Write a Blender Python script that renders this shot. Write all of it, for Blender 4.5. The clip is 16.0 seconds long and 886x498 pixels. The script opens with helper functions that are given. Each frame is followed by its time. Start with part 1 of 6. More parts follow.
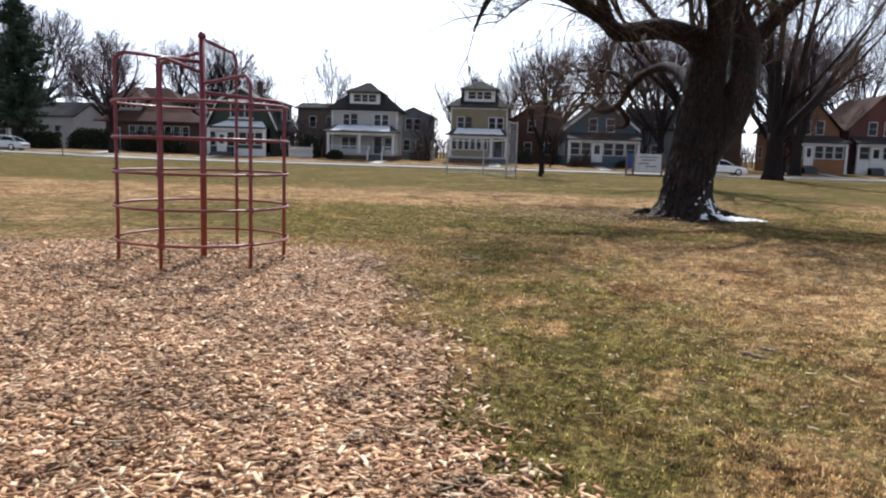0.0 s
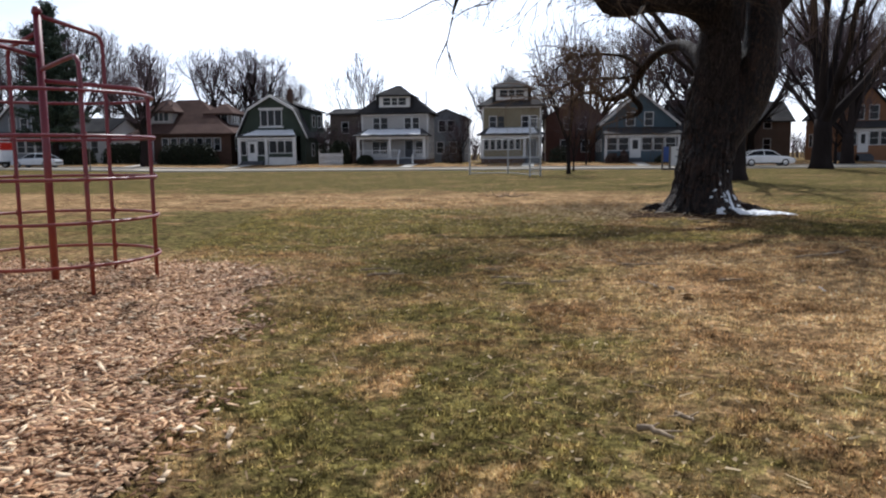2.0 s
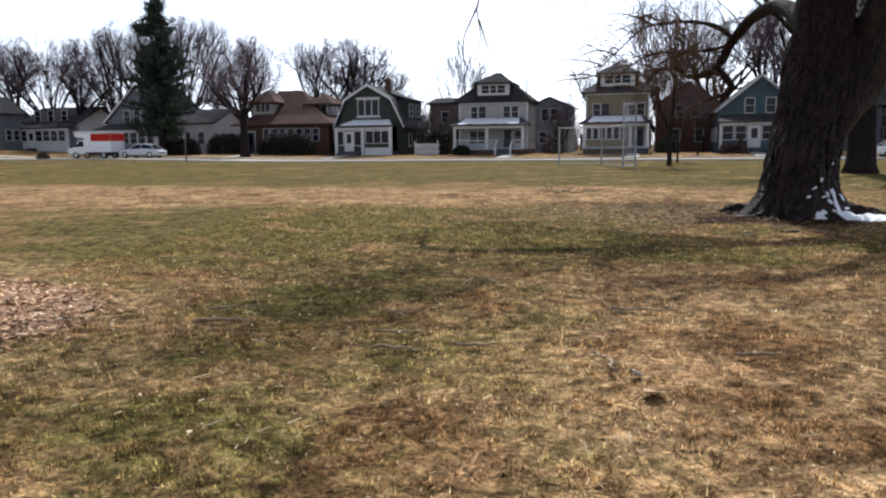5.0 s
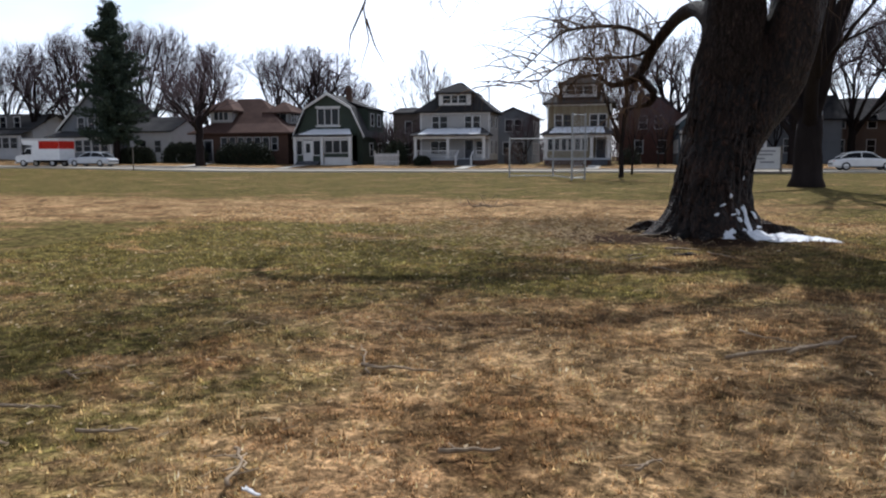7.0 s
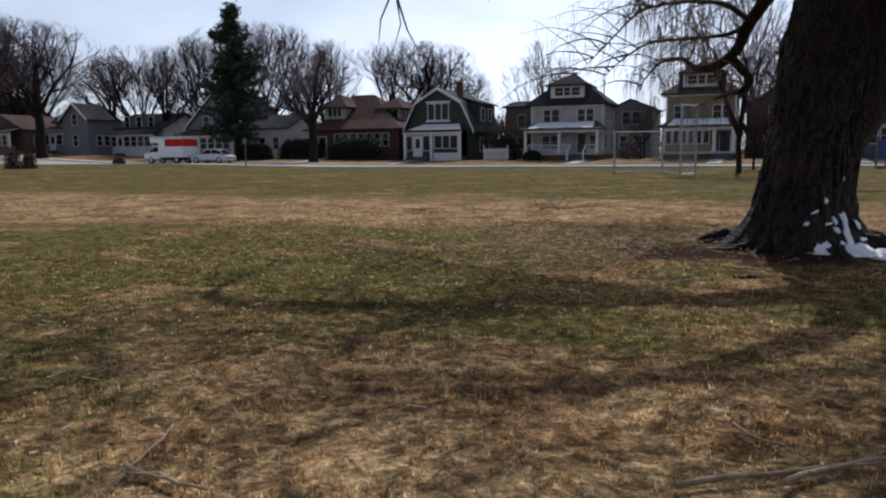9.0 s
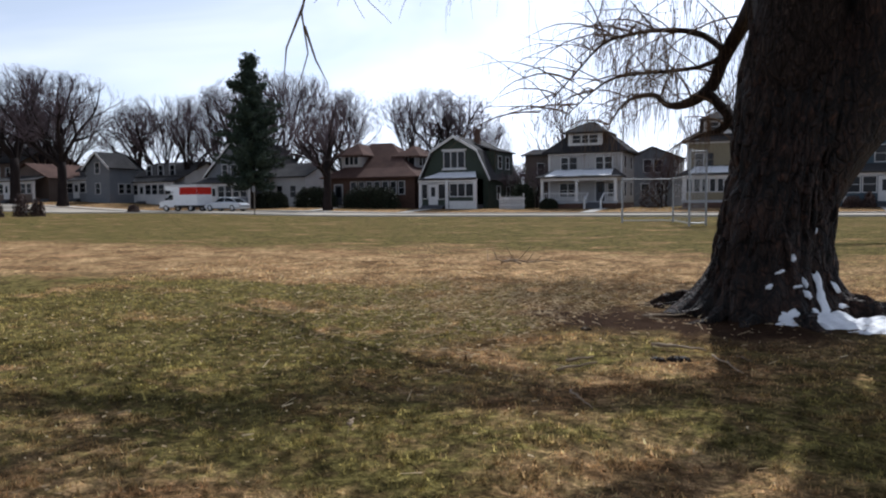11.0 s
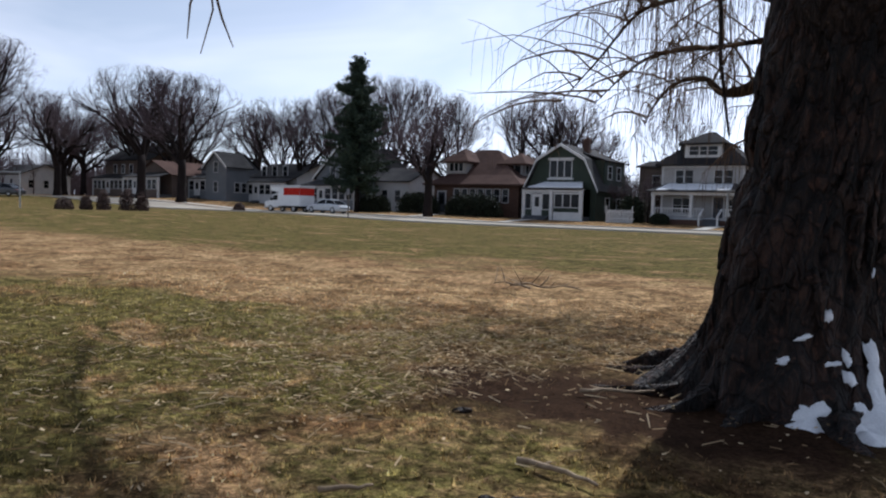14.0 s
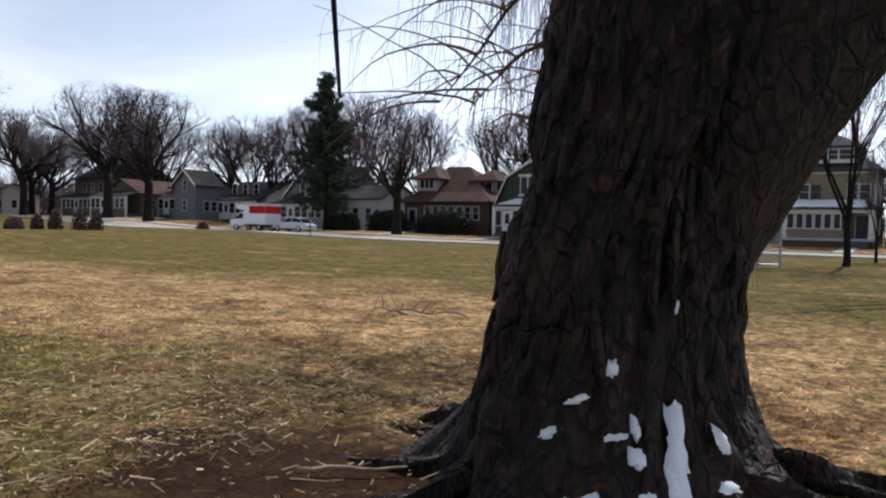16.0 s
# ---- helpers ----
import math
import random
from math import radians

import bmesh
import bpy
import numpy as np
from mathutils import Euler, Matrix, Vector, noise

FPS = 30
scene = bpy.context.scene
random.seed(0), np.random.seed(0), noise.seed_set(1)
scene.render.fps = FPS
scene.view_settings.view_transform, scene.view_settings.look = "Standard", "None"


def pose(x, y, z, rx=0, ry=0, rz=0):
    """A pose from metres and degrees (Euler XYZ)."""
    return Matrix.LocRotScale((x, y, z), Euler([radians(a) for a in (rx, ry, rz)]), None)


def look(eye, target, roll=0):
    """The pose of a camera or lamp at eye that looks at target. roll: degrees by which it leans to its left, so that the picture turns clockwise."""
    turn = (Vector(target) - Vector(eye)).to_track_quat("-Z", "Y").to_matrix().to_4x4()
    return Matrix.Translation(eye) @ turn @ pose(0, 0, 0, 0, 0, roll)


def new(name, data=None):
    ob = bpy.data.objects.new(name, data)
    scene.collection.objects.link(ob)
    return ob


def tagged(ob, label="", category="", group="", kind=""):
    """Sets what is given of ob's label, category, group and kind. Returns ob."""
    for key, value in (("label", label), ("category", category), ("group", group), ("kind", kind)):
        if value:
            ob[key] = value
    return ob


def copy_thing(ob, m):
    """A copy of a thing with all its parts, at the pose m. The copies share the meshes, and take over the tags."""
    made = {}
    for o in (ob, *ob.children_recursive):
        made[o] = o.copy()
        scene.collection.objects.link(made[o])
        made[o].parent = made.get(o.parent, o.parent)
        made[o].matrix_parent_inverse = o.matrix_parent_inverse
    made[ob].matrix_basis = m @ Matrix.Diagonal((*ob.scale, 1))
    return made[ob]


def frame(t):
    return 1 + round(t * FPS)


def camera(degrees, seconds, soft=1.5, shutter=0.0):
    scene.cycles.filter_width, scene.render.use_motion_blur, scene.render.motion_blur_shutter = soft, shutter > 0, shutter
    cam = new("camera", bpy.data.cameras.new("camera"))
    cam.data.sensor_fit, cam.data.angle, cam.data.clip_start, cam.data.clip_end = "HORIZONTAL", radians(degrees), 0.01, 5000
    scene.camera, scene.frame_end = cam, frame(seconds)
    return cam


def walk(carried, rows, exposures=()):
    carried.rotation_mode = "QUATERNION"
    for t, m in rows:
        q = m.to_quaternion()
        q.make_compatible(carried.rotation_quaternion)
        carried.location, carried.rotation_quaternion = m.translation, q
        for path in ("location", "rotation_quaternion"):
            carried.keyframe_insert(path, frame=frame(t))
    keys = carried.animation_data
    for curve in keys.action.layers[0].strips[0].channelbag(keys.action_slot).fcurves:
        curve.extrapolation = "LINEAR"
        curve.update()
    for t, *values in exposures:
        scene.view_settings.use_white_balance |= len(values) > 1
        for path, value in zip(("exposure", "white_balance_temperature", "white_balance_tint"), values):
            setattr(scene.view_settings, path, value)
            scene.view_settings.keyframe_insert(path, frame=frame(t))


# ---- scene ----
cam = camera(60.4, 16.0, soft=2.15)
PATH = [
    (0, (-2.024, -2.635, 1.55), (-2.113, -0.653, 1.298), 1.7),
    (0.5, (-1.576, -2.051, 1.51), (-1.73, -0.074, 1.246), -0.8),
    (1, (-1.184, -1.512, 1.472), (-1.357, 0.459, 1.178), 0.3),
    (1.5, (-0.807, -0.997, 1.442), (-0.99, 0.981, 1.204), -0.7),
    (2, (-0.455, -0.419, 1.404), (-0.676, 1.553, 1.159), -0.5),
    (2.5, (-0.116, 0.142, 1.429), (-0.399, 2.102, 1.147), 1.2),
    (3, (0.145, 0.715, 1.43), (-0.31, 2.633, 1.089), -0.0),
    (3.5, (0.328, 1.314, 1.434), (-0.129, 3.242, 1.162), 0.4),
    (5.8, (1.572, 3.715, 1.287), (1.033, 5.622, 1.017), -1.0),
    (6, (1.727, 3.867, 1.279), (1.229, 5.782, 0.987), -1.4),
    (6.5, (2.076, 4.295, 1.321), (1.49, 6.181, 1.008), -2.4),
    (7, (2.379, 4.789, 1.348), (1.921, 6.721, 1.107), -0.2),
    (7.5, (2.673, 5.314, 1.386), (1.986, 7.178, 1.154), 0.5),
    (8, (2.85, 5.845, 1.379), (2.035, 7.663, 1.202), 0.4),
    (8.5, (3.102, 6.388, 1.38), (2.294, 8.206, 1.178), -0.9),
    (9, (3.341, 6.89, 1.391), (2.577, 8.721, 1.138), -0.6),
    (9.5, (3.556, 7.465, 1.394), (2.791, 9.305, 1.232), 0.1),
    (9.7, (3.649, 7.717, 1.351), (2.87, 9.554, 1.214), -0.2),
    (12, (4.583, 10.559, 1.339), (3.58, 12.282, 1.182), 1.4),
    (12.5, (4.685, 11.176, 1.365), (3.479, 12.762, 1.185), 1.4),
    (13, (4.741, 11.798, 1.368), (3.634, 13.461, 1.28), 2.2),
    (13.5, (4.851, 12.416, 1.371), (3.746, 14.079, 1.252), 0.9),
    (14, (4.927, 12.996, 1.316), (3.803, 14.647, 1.21), 1.7),
    (14.5, (5.042, 13.586, 1.319), (4.039, 15.314, 1.218), 1.3),
    (15, (5.176, 14.145, 1.332), (4.092, 15.824, 1.247), -0.2),
    (15.5, (5.293, 14.729, 1.352), (4.254, 16.438, 1.314), 0.9),
    (16, (5.534, 15.244, 1.331), (4.438, 16.915, 1.273), 1.4),
]
walk(cam, [(t, look(eye, target, roll)) for t, eye, target, roll in PATH],
     [(0, 0.26, 6180, 10), (0.6, -0.06, 6040, 10), (1, -0.09, 6050, 10), (2.5, 0.0, 6150, 10), (3.5, 0.2, 6100, 10), (6, 0.04, 6220, 10), (7, -0.06, 6080, 10), (8, -0.29, 6010, 10), (9, -0.56, 5960, 10), (9.7, -0.63, 5900, 10),
      (12, 0.18, 6080, 10), (12.5, -0.23, 5850, 10), (13, -0.49, 5700, 10), (13.5, -0.38, 5800, 10), (14, -0.26, 5870, 10), (15, -0.21, 5980, 10), (16, -0.05, 6200, 10)])


# ---- world, sun, exposure ----
SKY, SUN = 0.122, 5.0
SUN_AT = Vector((0.02, 1.0, 1.16)).normalized()
world = bpy.data.worlds.new("sky")
scene.world = world
world.use_nodes = True
wt = world.node_tree
wt.nodes.clear()
w_out = wt.nodes.new("ShaderNodeOutputWorld")
w_bg = wt.nodes.new("ShaderNodeBackground")
w_sky = wt.nodes.new("ShaderNodeTexSky")
w_sky.sky_type = "NISHITA"
w_sky.sun_disc = False
w_sky.sun_elevation = math.asin(SUN_AT.z)
w_sky.sun_rotation = math.atan2(SUN_AT.x, SUN_AT.y)
w_sky.air_density = 1.0
w_sky.dust_density = 1.2
w_tc = wt.nodes.new("ShaderNodeTexCoord")
w_map = wt.nodes.new("ShaderNodeMapping")
w_map.inputs["Scale"].default_value = (1.0, 1.0, 3.2)
w_noise = wt.nodes.new("ShaderNodeTexNoise")
w_noise.inputs["Scale"].default_value = 2.3
w_noise.inputs["Detail"].default_value = 4
w_noise.inputs["Roughness"].default_value = 0.55
w_noise.inputs["Distortion"].default_value = 0.5
w_ramp = wt.nodes.new("ShaderNodeValToRGB")
w_ramp.color_ramp.elements[0].position = 0.36
w_ramp.color_ramp.elements[1].position = 0.64
w_ramp.color_ramp.elements[0].color = (0.50, 0.50, 0.50, 1)
w_ramp.color_ramp.elements[1].color = (0.92, 0.92, 0.92, 1)
w_mix = wt.nodes.new("ShaderNodeMix")
w_mix.data_type = "RGBA"
w_bw = wt.nodes.new("ShaderNodeRGBToBW")
w_glow = wt.nodes.new("ShaderNodeMix")
w_glow.data_type, w_glow.blend_type = "RGBA", "MULTIPLY"
w_glow.inputs[0].default_value = 1.0
w_glow.inputs[7].default_value = (1.82, 1.92, 2.2, 1)
w_bg.inputs["Strength"].default_value = SKY
wt.links.new(w_sky.outputs[0], w_bw.inputs[0])
wt.links.new(w_bw.outputs[0], w_glow.inputs[6])
wt.links.new(w_glow.outputs[2], w_mix.inputs[7])
wt.links.new(w_tc.outputs["Generated"], w_map.inputs["Vector"])
wt.links.new(w_map.outputs[0], w_noise.inputs["Vector"])
wt.links.new(w_noise.outputs[0], w_ramp.inputs[0])
wt.links.new(w_ramp.outputs[0], w_mix.inputs[0])
wt.links.new(w_sky.outputs[0], w_mix.inputs[6])
wt.links.new(w_mix.outputs[2], w_bg.inputs["Color"])
wt.links.new(w_bg.outputs[0], w_out.inputs["Surface"])

sun_data = bpy.data.lights.new("sun", "SUN")
sun_data.energy = SUN
sun_data.angle = radians(0.53)
sun_data.color = (1.0, 0.97, 0.93)
sun_lamp = new("sun", sun_data)
sun_lamp.matrix_world = look(SUN_AT * 60, (0, 0, 0))


# ---- materials ----
class Nodes:
    """Short hand for node trees."""

    def __init__(self, name):
        self.m = bpy.data.materials.new(name)
        self.m.use_nodes = True
        self.t = self.m.node_tree
        self.t.nodes.clear()
        self.out = self.t.nodes.new("ShaderNodeOutputMaterial")
        self.b = self.t.nodes.new("ShaderNodeBsdfPrincipled")
        self.t.links.new(self.b.outputs[0], self.out.inputs["Surface"])

    def put(self, value, socket):
        if isinstance(value, bpy.types.NodeSocket):
            self.t.links.new(value, socket)
        elif isinstance(value, (tuple, list)):
            socket.default_value = tuple(value) if len(value) != 3 or socket.type == "VECTOR" else (*value, 1)
        else:
            socket.default_value = value

    def math(self, op, a, b=0.0, clamp=False):
        n = self.t.nodes.new("ShaderNodeMath")
        n.operation, n.use_clamp = op, clamp
        self.put(a, n.inputs[0]), self.put(b, n.inputs[1])
        return n.outputs[0]

    def place(self, where="Object", scale=(1, 1, 1)):
        if where == "Position":
            src = self.t.nodes.new("ShaderNodeNewGeometry").outputs["Position"]
        else:
            src = self.t.nodes.new("ShaderNodeTexCoord").outputs[where]
        if scale == (1, 1, 1):
            return src
        n = self.t.nodes.new("ShaderNodeMapping")
        n.inputs["Scale"].default_value = scale
        self.t.links.new(src, n.inputs["Vector"])
        return n.outputs[0]

    def noise(self, at, scale, detail=4, rough=0.55, warp=0.0):
        n = self.t.nodes.new("ShaderNodeTexNoise")
        self.put(at, n.inputs["Vector"])
        n.inputs["Scale"].default_value, n.inputs["Detail"].default_value = scale, detail
        n.inputs["Roughness"].default_value, n.inputs["Distortion"].default_value = rough, warp
        return n.outputs[0]

    def voronoi(self, at, scale, feature="F1", what="Distance"):
        n = self.t.nodes.new("ShaderNodeTexVoronoi")
        n.feature = feature
        self.put(at, n.inputs["Vector"])
        n.inputs["Scale"].default_value = scale
        return n.outputs[what]

    def ramp(self, v, stops):
        n = self.t.nodes.new("ShaderNodeValToRGB")
        e = n.color_ramp.elements
        while len(e) < len(stops):
            e.new(0.5)
        for el, (p, c) in zip(e, stops):
            el.position = p
            el.color = (*c, 1) if isinstance(c, (tuple, list)) else (c, c, c, 1)
        self.put(v, n.inputs[0])
        return n.outputs[0]

    def mix(self, f, a, b, kind="MIX"):
        n = self.t.nodes.new("ShaderNodeMix")
        n.data_type, n.blend_type = "RGBA", kind
        self.put(f, n.inputs[0]), self.put(a, n.inputs[6]), self.put(b, n.inputs[7])
        return n.outputs[2]

    def bump(self, h, strength=0.3, dist=0.02):
        n = self.t.nodes.new("ShaderNodeBump")
        n.inputs["Strength"].default_value, n.inputs["Distance"].default_value = strength, dist
        self.put(h, n.inputs["Height"])
        self.t.links.new(n.outputs[0], self.b.inputs["Normal"])

    def island(self):
        return self.t.nodes.new("ShaderNodeNewGeometry").outputs["Random Per Island"]

    def done(self, colour, rough=0.8, metal=0.0, **more):
        self.put(colour, self.b.inputs["Base Color"])
        self.put(rough, self.b.inputs["Roughness"])
        self.put(metal, self.b.inputs["Metallic"])
        for k, v in more.items():
            self.put(v, self.b.inputs[k.replace("_", " ")])
        return self.m


def surface(name, a, b, scale=6.0, fine=60.0, rough=0.8, metal=0.0, bump=0.2, stretch=(1, 1, 1), dist=0.01, gloss=0.4):
    """A plain surface with stains at one scale and grain at another."""
    n = Nodes(name)
    at = n.place("Object", stretch)
    big = n.noise(at, scale, 5, 0.6, 0.3)
    small = n.noise(at, fine, 3, 0.6)
    c = n.mix(n.ramp(big, [(0.3, 0.0), (0.7, 1.0)]), a, b)
    c = n.mix(0.35, c, n.ramp(small, [(0.3, 0.45), (0.7, 1.0)]), "MULTIPLY")
    if bump:
        n.bump(small, bump, dist)
    return n.done(c, n.math("ADD", rough - 0.08, n.math("MULTIPLY", big, 0.16)), metal, Specular_IOR_Level=gloss)


def siding(name, a, b, pitch=0.14, rough=0.7):
    """Painted lap boards: the joints are shallow relief."""
    n = Nodes(name)
    at = n.place("Object")
    sep = n.t.nodes.new("ShaderNodeSeparateXYZ")
    n.put(at, sep.inputs[0])
    saw = n.math("FRACT", n.math("DIVIDE", sep.outputs[2], pitch))
    big = n.noise(at, 0.7, 5, 0.6)
    small = n.noise(n.place("Object", (2, 2, 12)), 4, 3)
    c = n.mix(n.ramp(big, [(0.3, 0.0), (0.75, 1.0)]), a, b)
    c = n.mix(0.25, c, n.ramp(small, [(0.3, 0.55), (0.7, 1.0)]), "MULTIPLY")
    n.bump(saw, 0.6, 0.02)
    return n.done(c, rough)


def shingle(name, a, b):
    n = Nodes(name)
    at = n.place("Object")
    sep = n.t.nodes.new("ShaderNodeSeparateXYZ")
    n.put(at, sep.inputs[0])
    saw = n.math("FRACT", n.math("DIVIDE", sep.outputs[2], 0.16))
    cells = n.voronoi(n.place("Object", (1, 1, 2)), 3.2, "F1", "Color")
    big = n.noise(at, 0.5, 5, 0.6)
    c = n.mix(n.ramp(big, [(0.3, 0.0), (0.7, 1.0)]), a, b)
    c = n.mix(0.35, c, n.ramp(cells, [(0.0, 0.5), (1.0, 1.0)]), "MULTIPLY")
    n.bump(saw, 0.7, 0.03)
    return n.done(c, 0.9, 0.0, Specular_IOR_Level=0.08)


def lawn_colour(n):
    """Late-winter turf: straw and green in patches, with a worn stretch across the field and bare soil round the old tree."""
    at = n.place("Position")
    sep = n.t.nodes.new("ShaderNodeSeparateXYZ")
    n.put(at, sep.inputs[0])
    y = sep.outputs[1]
    x = sep.outputs[0]
    big = n.noise(at, 0.22, 4, 0.6, 0.6)
    mid = n.noise(at, 0.9, 5, 0.62, 0.4)
    fine = n.noise(at, 9.0, 5, 0.7)
    wide = n.noise(n.place("Position", (0.25, 1.0, 1.0)), 0.35, 4, 0.6, 0.5)

    def bell(v, c, w):
        d = n.math("DIVIDE", n.math("SUBTRACT", v, c), w)
        return n.math("POWER", 2.718, n.math("MULTIPLY", n.math("MULTIPLY", d, d), -1.0))

    green = n.math("ADD", n.math("MULTIPLY", big, 0.9), n.math("MULTIPLY", mid, 0.7))
    green = n.math("ADD", green, n.math("MULTIPLY", wide, 0.5))
    green = n.math("SUBTRACT", green, 1.02)
    green = n.math("ADD", green, n.math("MULTIPLY", bell(y, 16.5, 3.4), n.math("MULTIPLY", bell(x, -3.5, 5.5), 0.34)))
    green = n.math("ADD", green, n.math("MULTIPLY", bell(y, 37.0, 6.5), 0.48))
    green = n.math("ADD", green, n.math("MULTIPLY", bell(y, 56.0, 8.0), 0.26))
    green = n.math("SUBTRACT", green, n.math("MULTIPLY", bell(y, 24.5, 4.2), 0.34))
    green = n.math("ADD", green, n.math("MULTIPLY", n.math("MULTIPLY", bell(x, 8.5, 3.4), bell(y, 25.0, 5.0)), 0.42))
    near = n.math("MULTIPLY", bell(x, -1.3, 1.1), bell(y, 3.0, 3.2))
    green = n.math("ADD", green, n.math("MULTIPLY", near, 0.16))
    green = n.math("SUBTRACT", green, n.math("MULTIPLY", n.math("MULTIPLY", bell(x, 2.8, 2.5), bell(y, 7.8, 4.2)), 0.28))
    green = n.math("SUBTRACT", green, n.math("MULTIPLY", bell(y, 74.0, 9.0), 0.30))
    g = n.math("ADD", n.math("MULTIPLY", green, 4.2), 0.45, True)
    g = n.math("ADD", g, n.math("MULTIPLY", n.math("SUBTRACT", fine, 0.5), 2.0), True)
    straw = n.mix(n.ramp(mid, [(0.36, 0.0), (0.62, 1.0)]), STRAW_A, STRAW_B)
    turf = n.mix(n.ramp(fine, [(0.36, 0.0), (0.64, 1.0)]), GREEN_A, GREEN_B)
    c = n.mix(g, straw, turf)
    tan = n.ramp(n.noise(n.place("Position", (0.7, 1.0, 1.0)), 0.75, 5, 0.66, 0.8), [(0.55, 0.0), (0.64, 0.85)])
    c = n.mix(n.math("MULTIPLY", tan, n.ramp(fine, [(0.35, 0.35), (0.6, 1.0)])), c, (0.38, 0.225, 0.115))
    dark = n.ramp(n.noise(at, 1.5, 6, 0.72, 0.7), [(0.36, 0.42), (0.50, 0.98), (0.64, 1.25)])
    c = n.mix(0.45, c, dark, "MULTIPLY")
    # bare soil
    dx = n.math("DIVIDE", n.math("SUBTRACT", x, 3.2), 2.7)
    dy = n.math("DIVIDE", n.math("SUBTRACT", y, 18.4), 1.5)
    r = n.math("SQRT", n.math("ADD", n.math("MULTIPLY", dx, dx), n.math("MULTIPLY", dy, dy)))
    r = n.math("ADD", r, n.math("MULTIPLY", n.math("SUBTRACT", mid, 0.5), 1.6))
    tuft = n.ramp(n.noise(at, 8.0, 7, 0.82, 0.7), [(0.39, 0.16), (0.50, 0.82), (0.61, 2.1)])
    c = n.mix(0.85, c, tuft, "MULTIPLY")
    soil = n.ramp(r, [(0.55, 1.0), (1.0, 0.0)])
    return n.mix(soil, c, n.mix(fine, (0.022, 0.0125, 0.008), (0.062, 0.035, 0.021))), fine, soil


STRAW_A, STRAW_B = (0.168, 0.096, 0.045), (0.40, 0.262, 0.134)
GREEN_A, GREEN_B = (0.068, 0.057, 0.018), (0.158, 0.129, 0.044)


def make_lawn(name, blades):
    n = Nodes(name)
    c, fine, soil = lawn_colour(n)
    if blades:
        v = n.island()
        c = n.mix(1.0, c, n.ramp(v, [(0.0, (0.85, 0.83, 0.78)), (0.5, (1.75, 1.72, 1.66)), (0.85, (2.6, 2.55, 2.5)), (1.0, (3.6, 3.6, 3.7))]), "MULTIPLY")
        c = n.mix(1.0, c, (0.74, 0.66, 0.50), "DARKEN")
        m = n.done(c, 0.85, 0.0, Specular_IOR_Level=0.1)
        thru = n.t.nodes.new("ShaderNodeBsdfTranslucent")
        n.put(c, thru.inputs["Color"])
        both = n.t.nodes.new("ShaderNodeMixShader")
        both.inputs[0].default_value = 0.68
        n.t.links.new(n.b.outputs[0], both.inputs[1])
        n.t.links.new(thru.outputs[0], both.inputs[2])
        n.t.links.new(both.outputs[0], n.out.inputs["Surface"])
        return m
    at = n.place("Position")
    c = n.mix(0.55, c, n.ramp(n.noise(at, 3.0, 6, 0.75, 0.8), [(0.36, 0.35), (0.50, 0.95), (0.64, 1.4)]), "MULTIPLY")
    c = n.mix(0.7, c, n.ramp(n.noise(at, 30, 5, 0.75), [(0.38, 0.3), (0.62, 1.3)]), "MULTIPLY")
    h = n.math("ADD", n.noise(at, 3.0, 4), n.noise(at, 34.0, 4, 0.7))
    n.bump(h, 0.55, 0.04)
    return n.done(c, 1.0, 0.0, Specular_IOR_Level=0.02)


def make_chips(name, loose):
    n = Nodes(name)
    stops = [(0.0, (0.10, 0.044, 0.020)), (0.22, (0.32, 0.160, 0.080)), (0.55, (0.57, 0.325, 0.170)), (0.85, (0.76, 0.51, 0.30)), (1.0, (0.88, 0.70, 0.49))]
    at = n.place("Position")
    if loose:
        c = n.ramp(n.island(), stops)
        big = n.noise(at, 0.8, 4, 0.6)
        c = n.mix(0.8, c, n.ramp(n.noise(at, 1.4, 6, 0.72, 0.7), [(0.38, 0.20), (0.54, 1.05)]), "MULTIPLY")
        grain = n.noise(n.place("Position", (1, 1, 1)), 120, 3)
        c = n.mix(0.35, c, n.ramp(grain, [(0.3, 0.5), (0.7, 1.0)]), "MULTIPLY")
        return n.done(c, 0.7, 0.0, Specular_IOR_Level=0.15)
    cells = n.voronoi(n.place("Position", (1, 2.2, 1)), 26, "F1", "Color")
    c = n.mix(0.40, n.ramp(cells, stops), (0.08, 0.040, 0.022))
    n.bump(n.voronoi(at, 40), 0.8, 0.03)
    return n.done(c, 0.9)


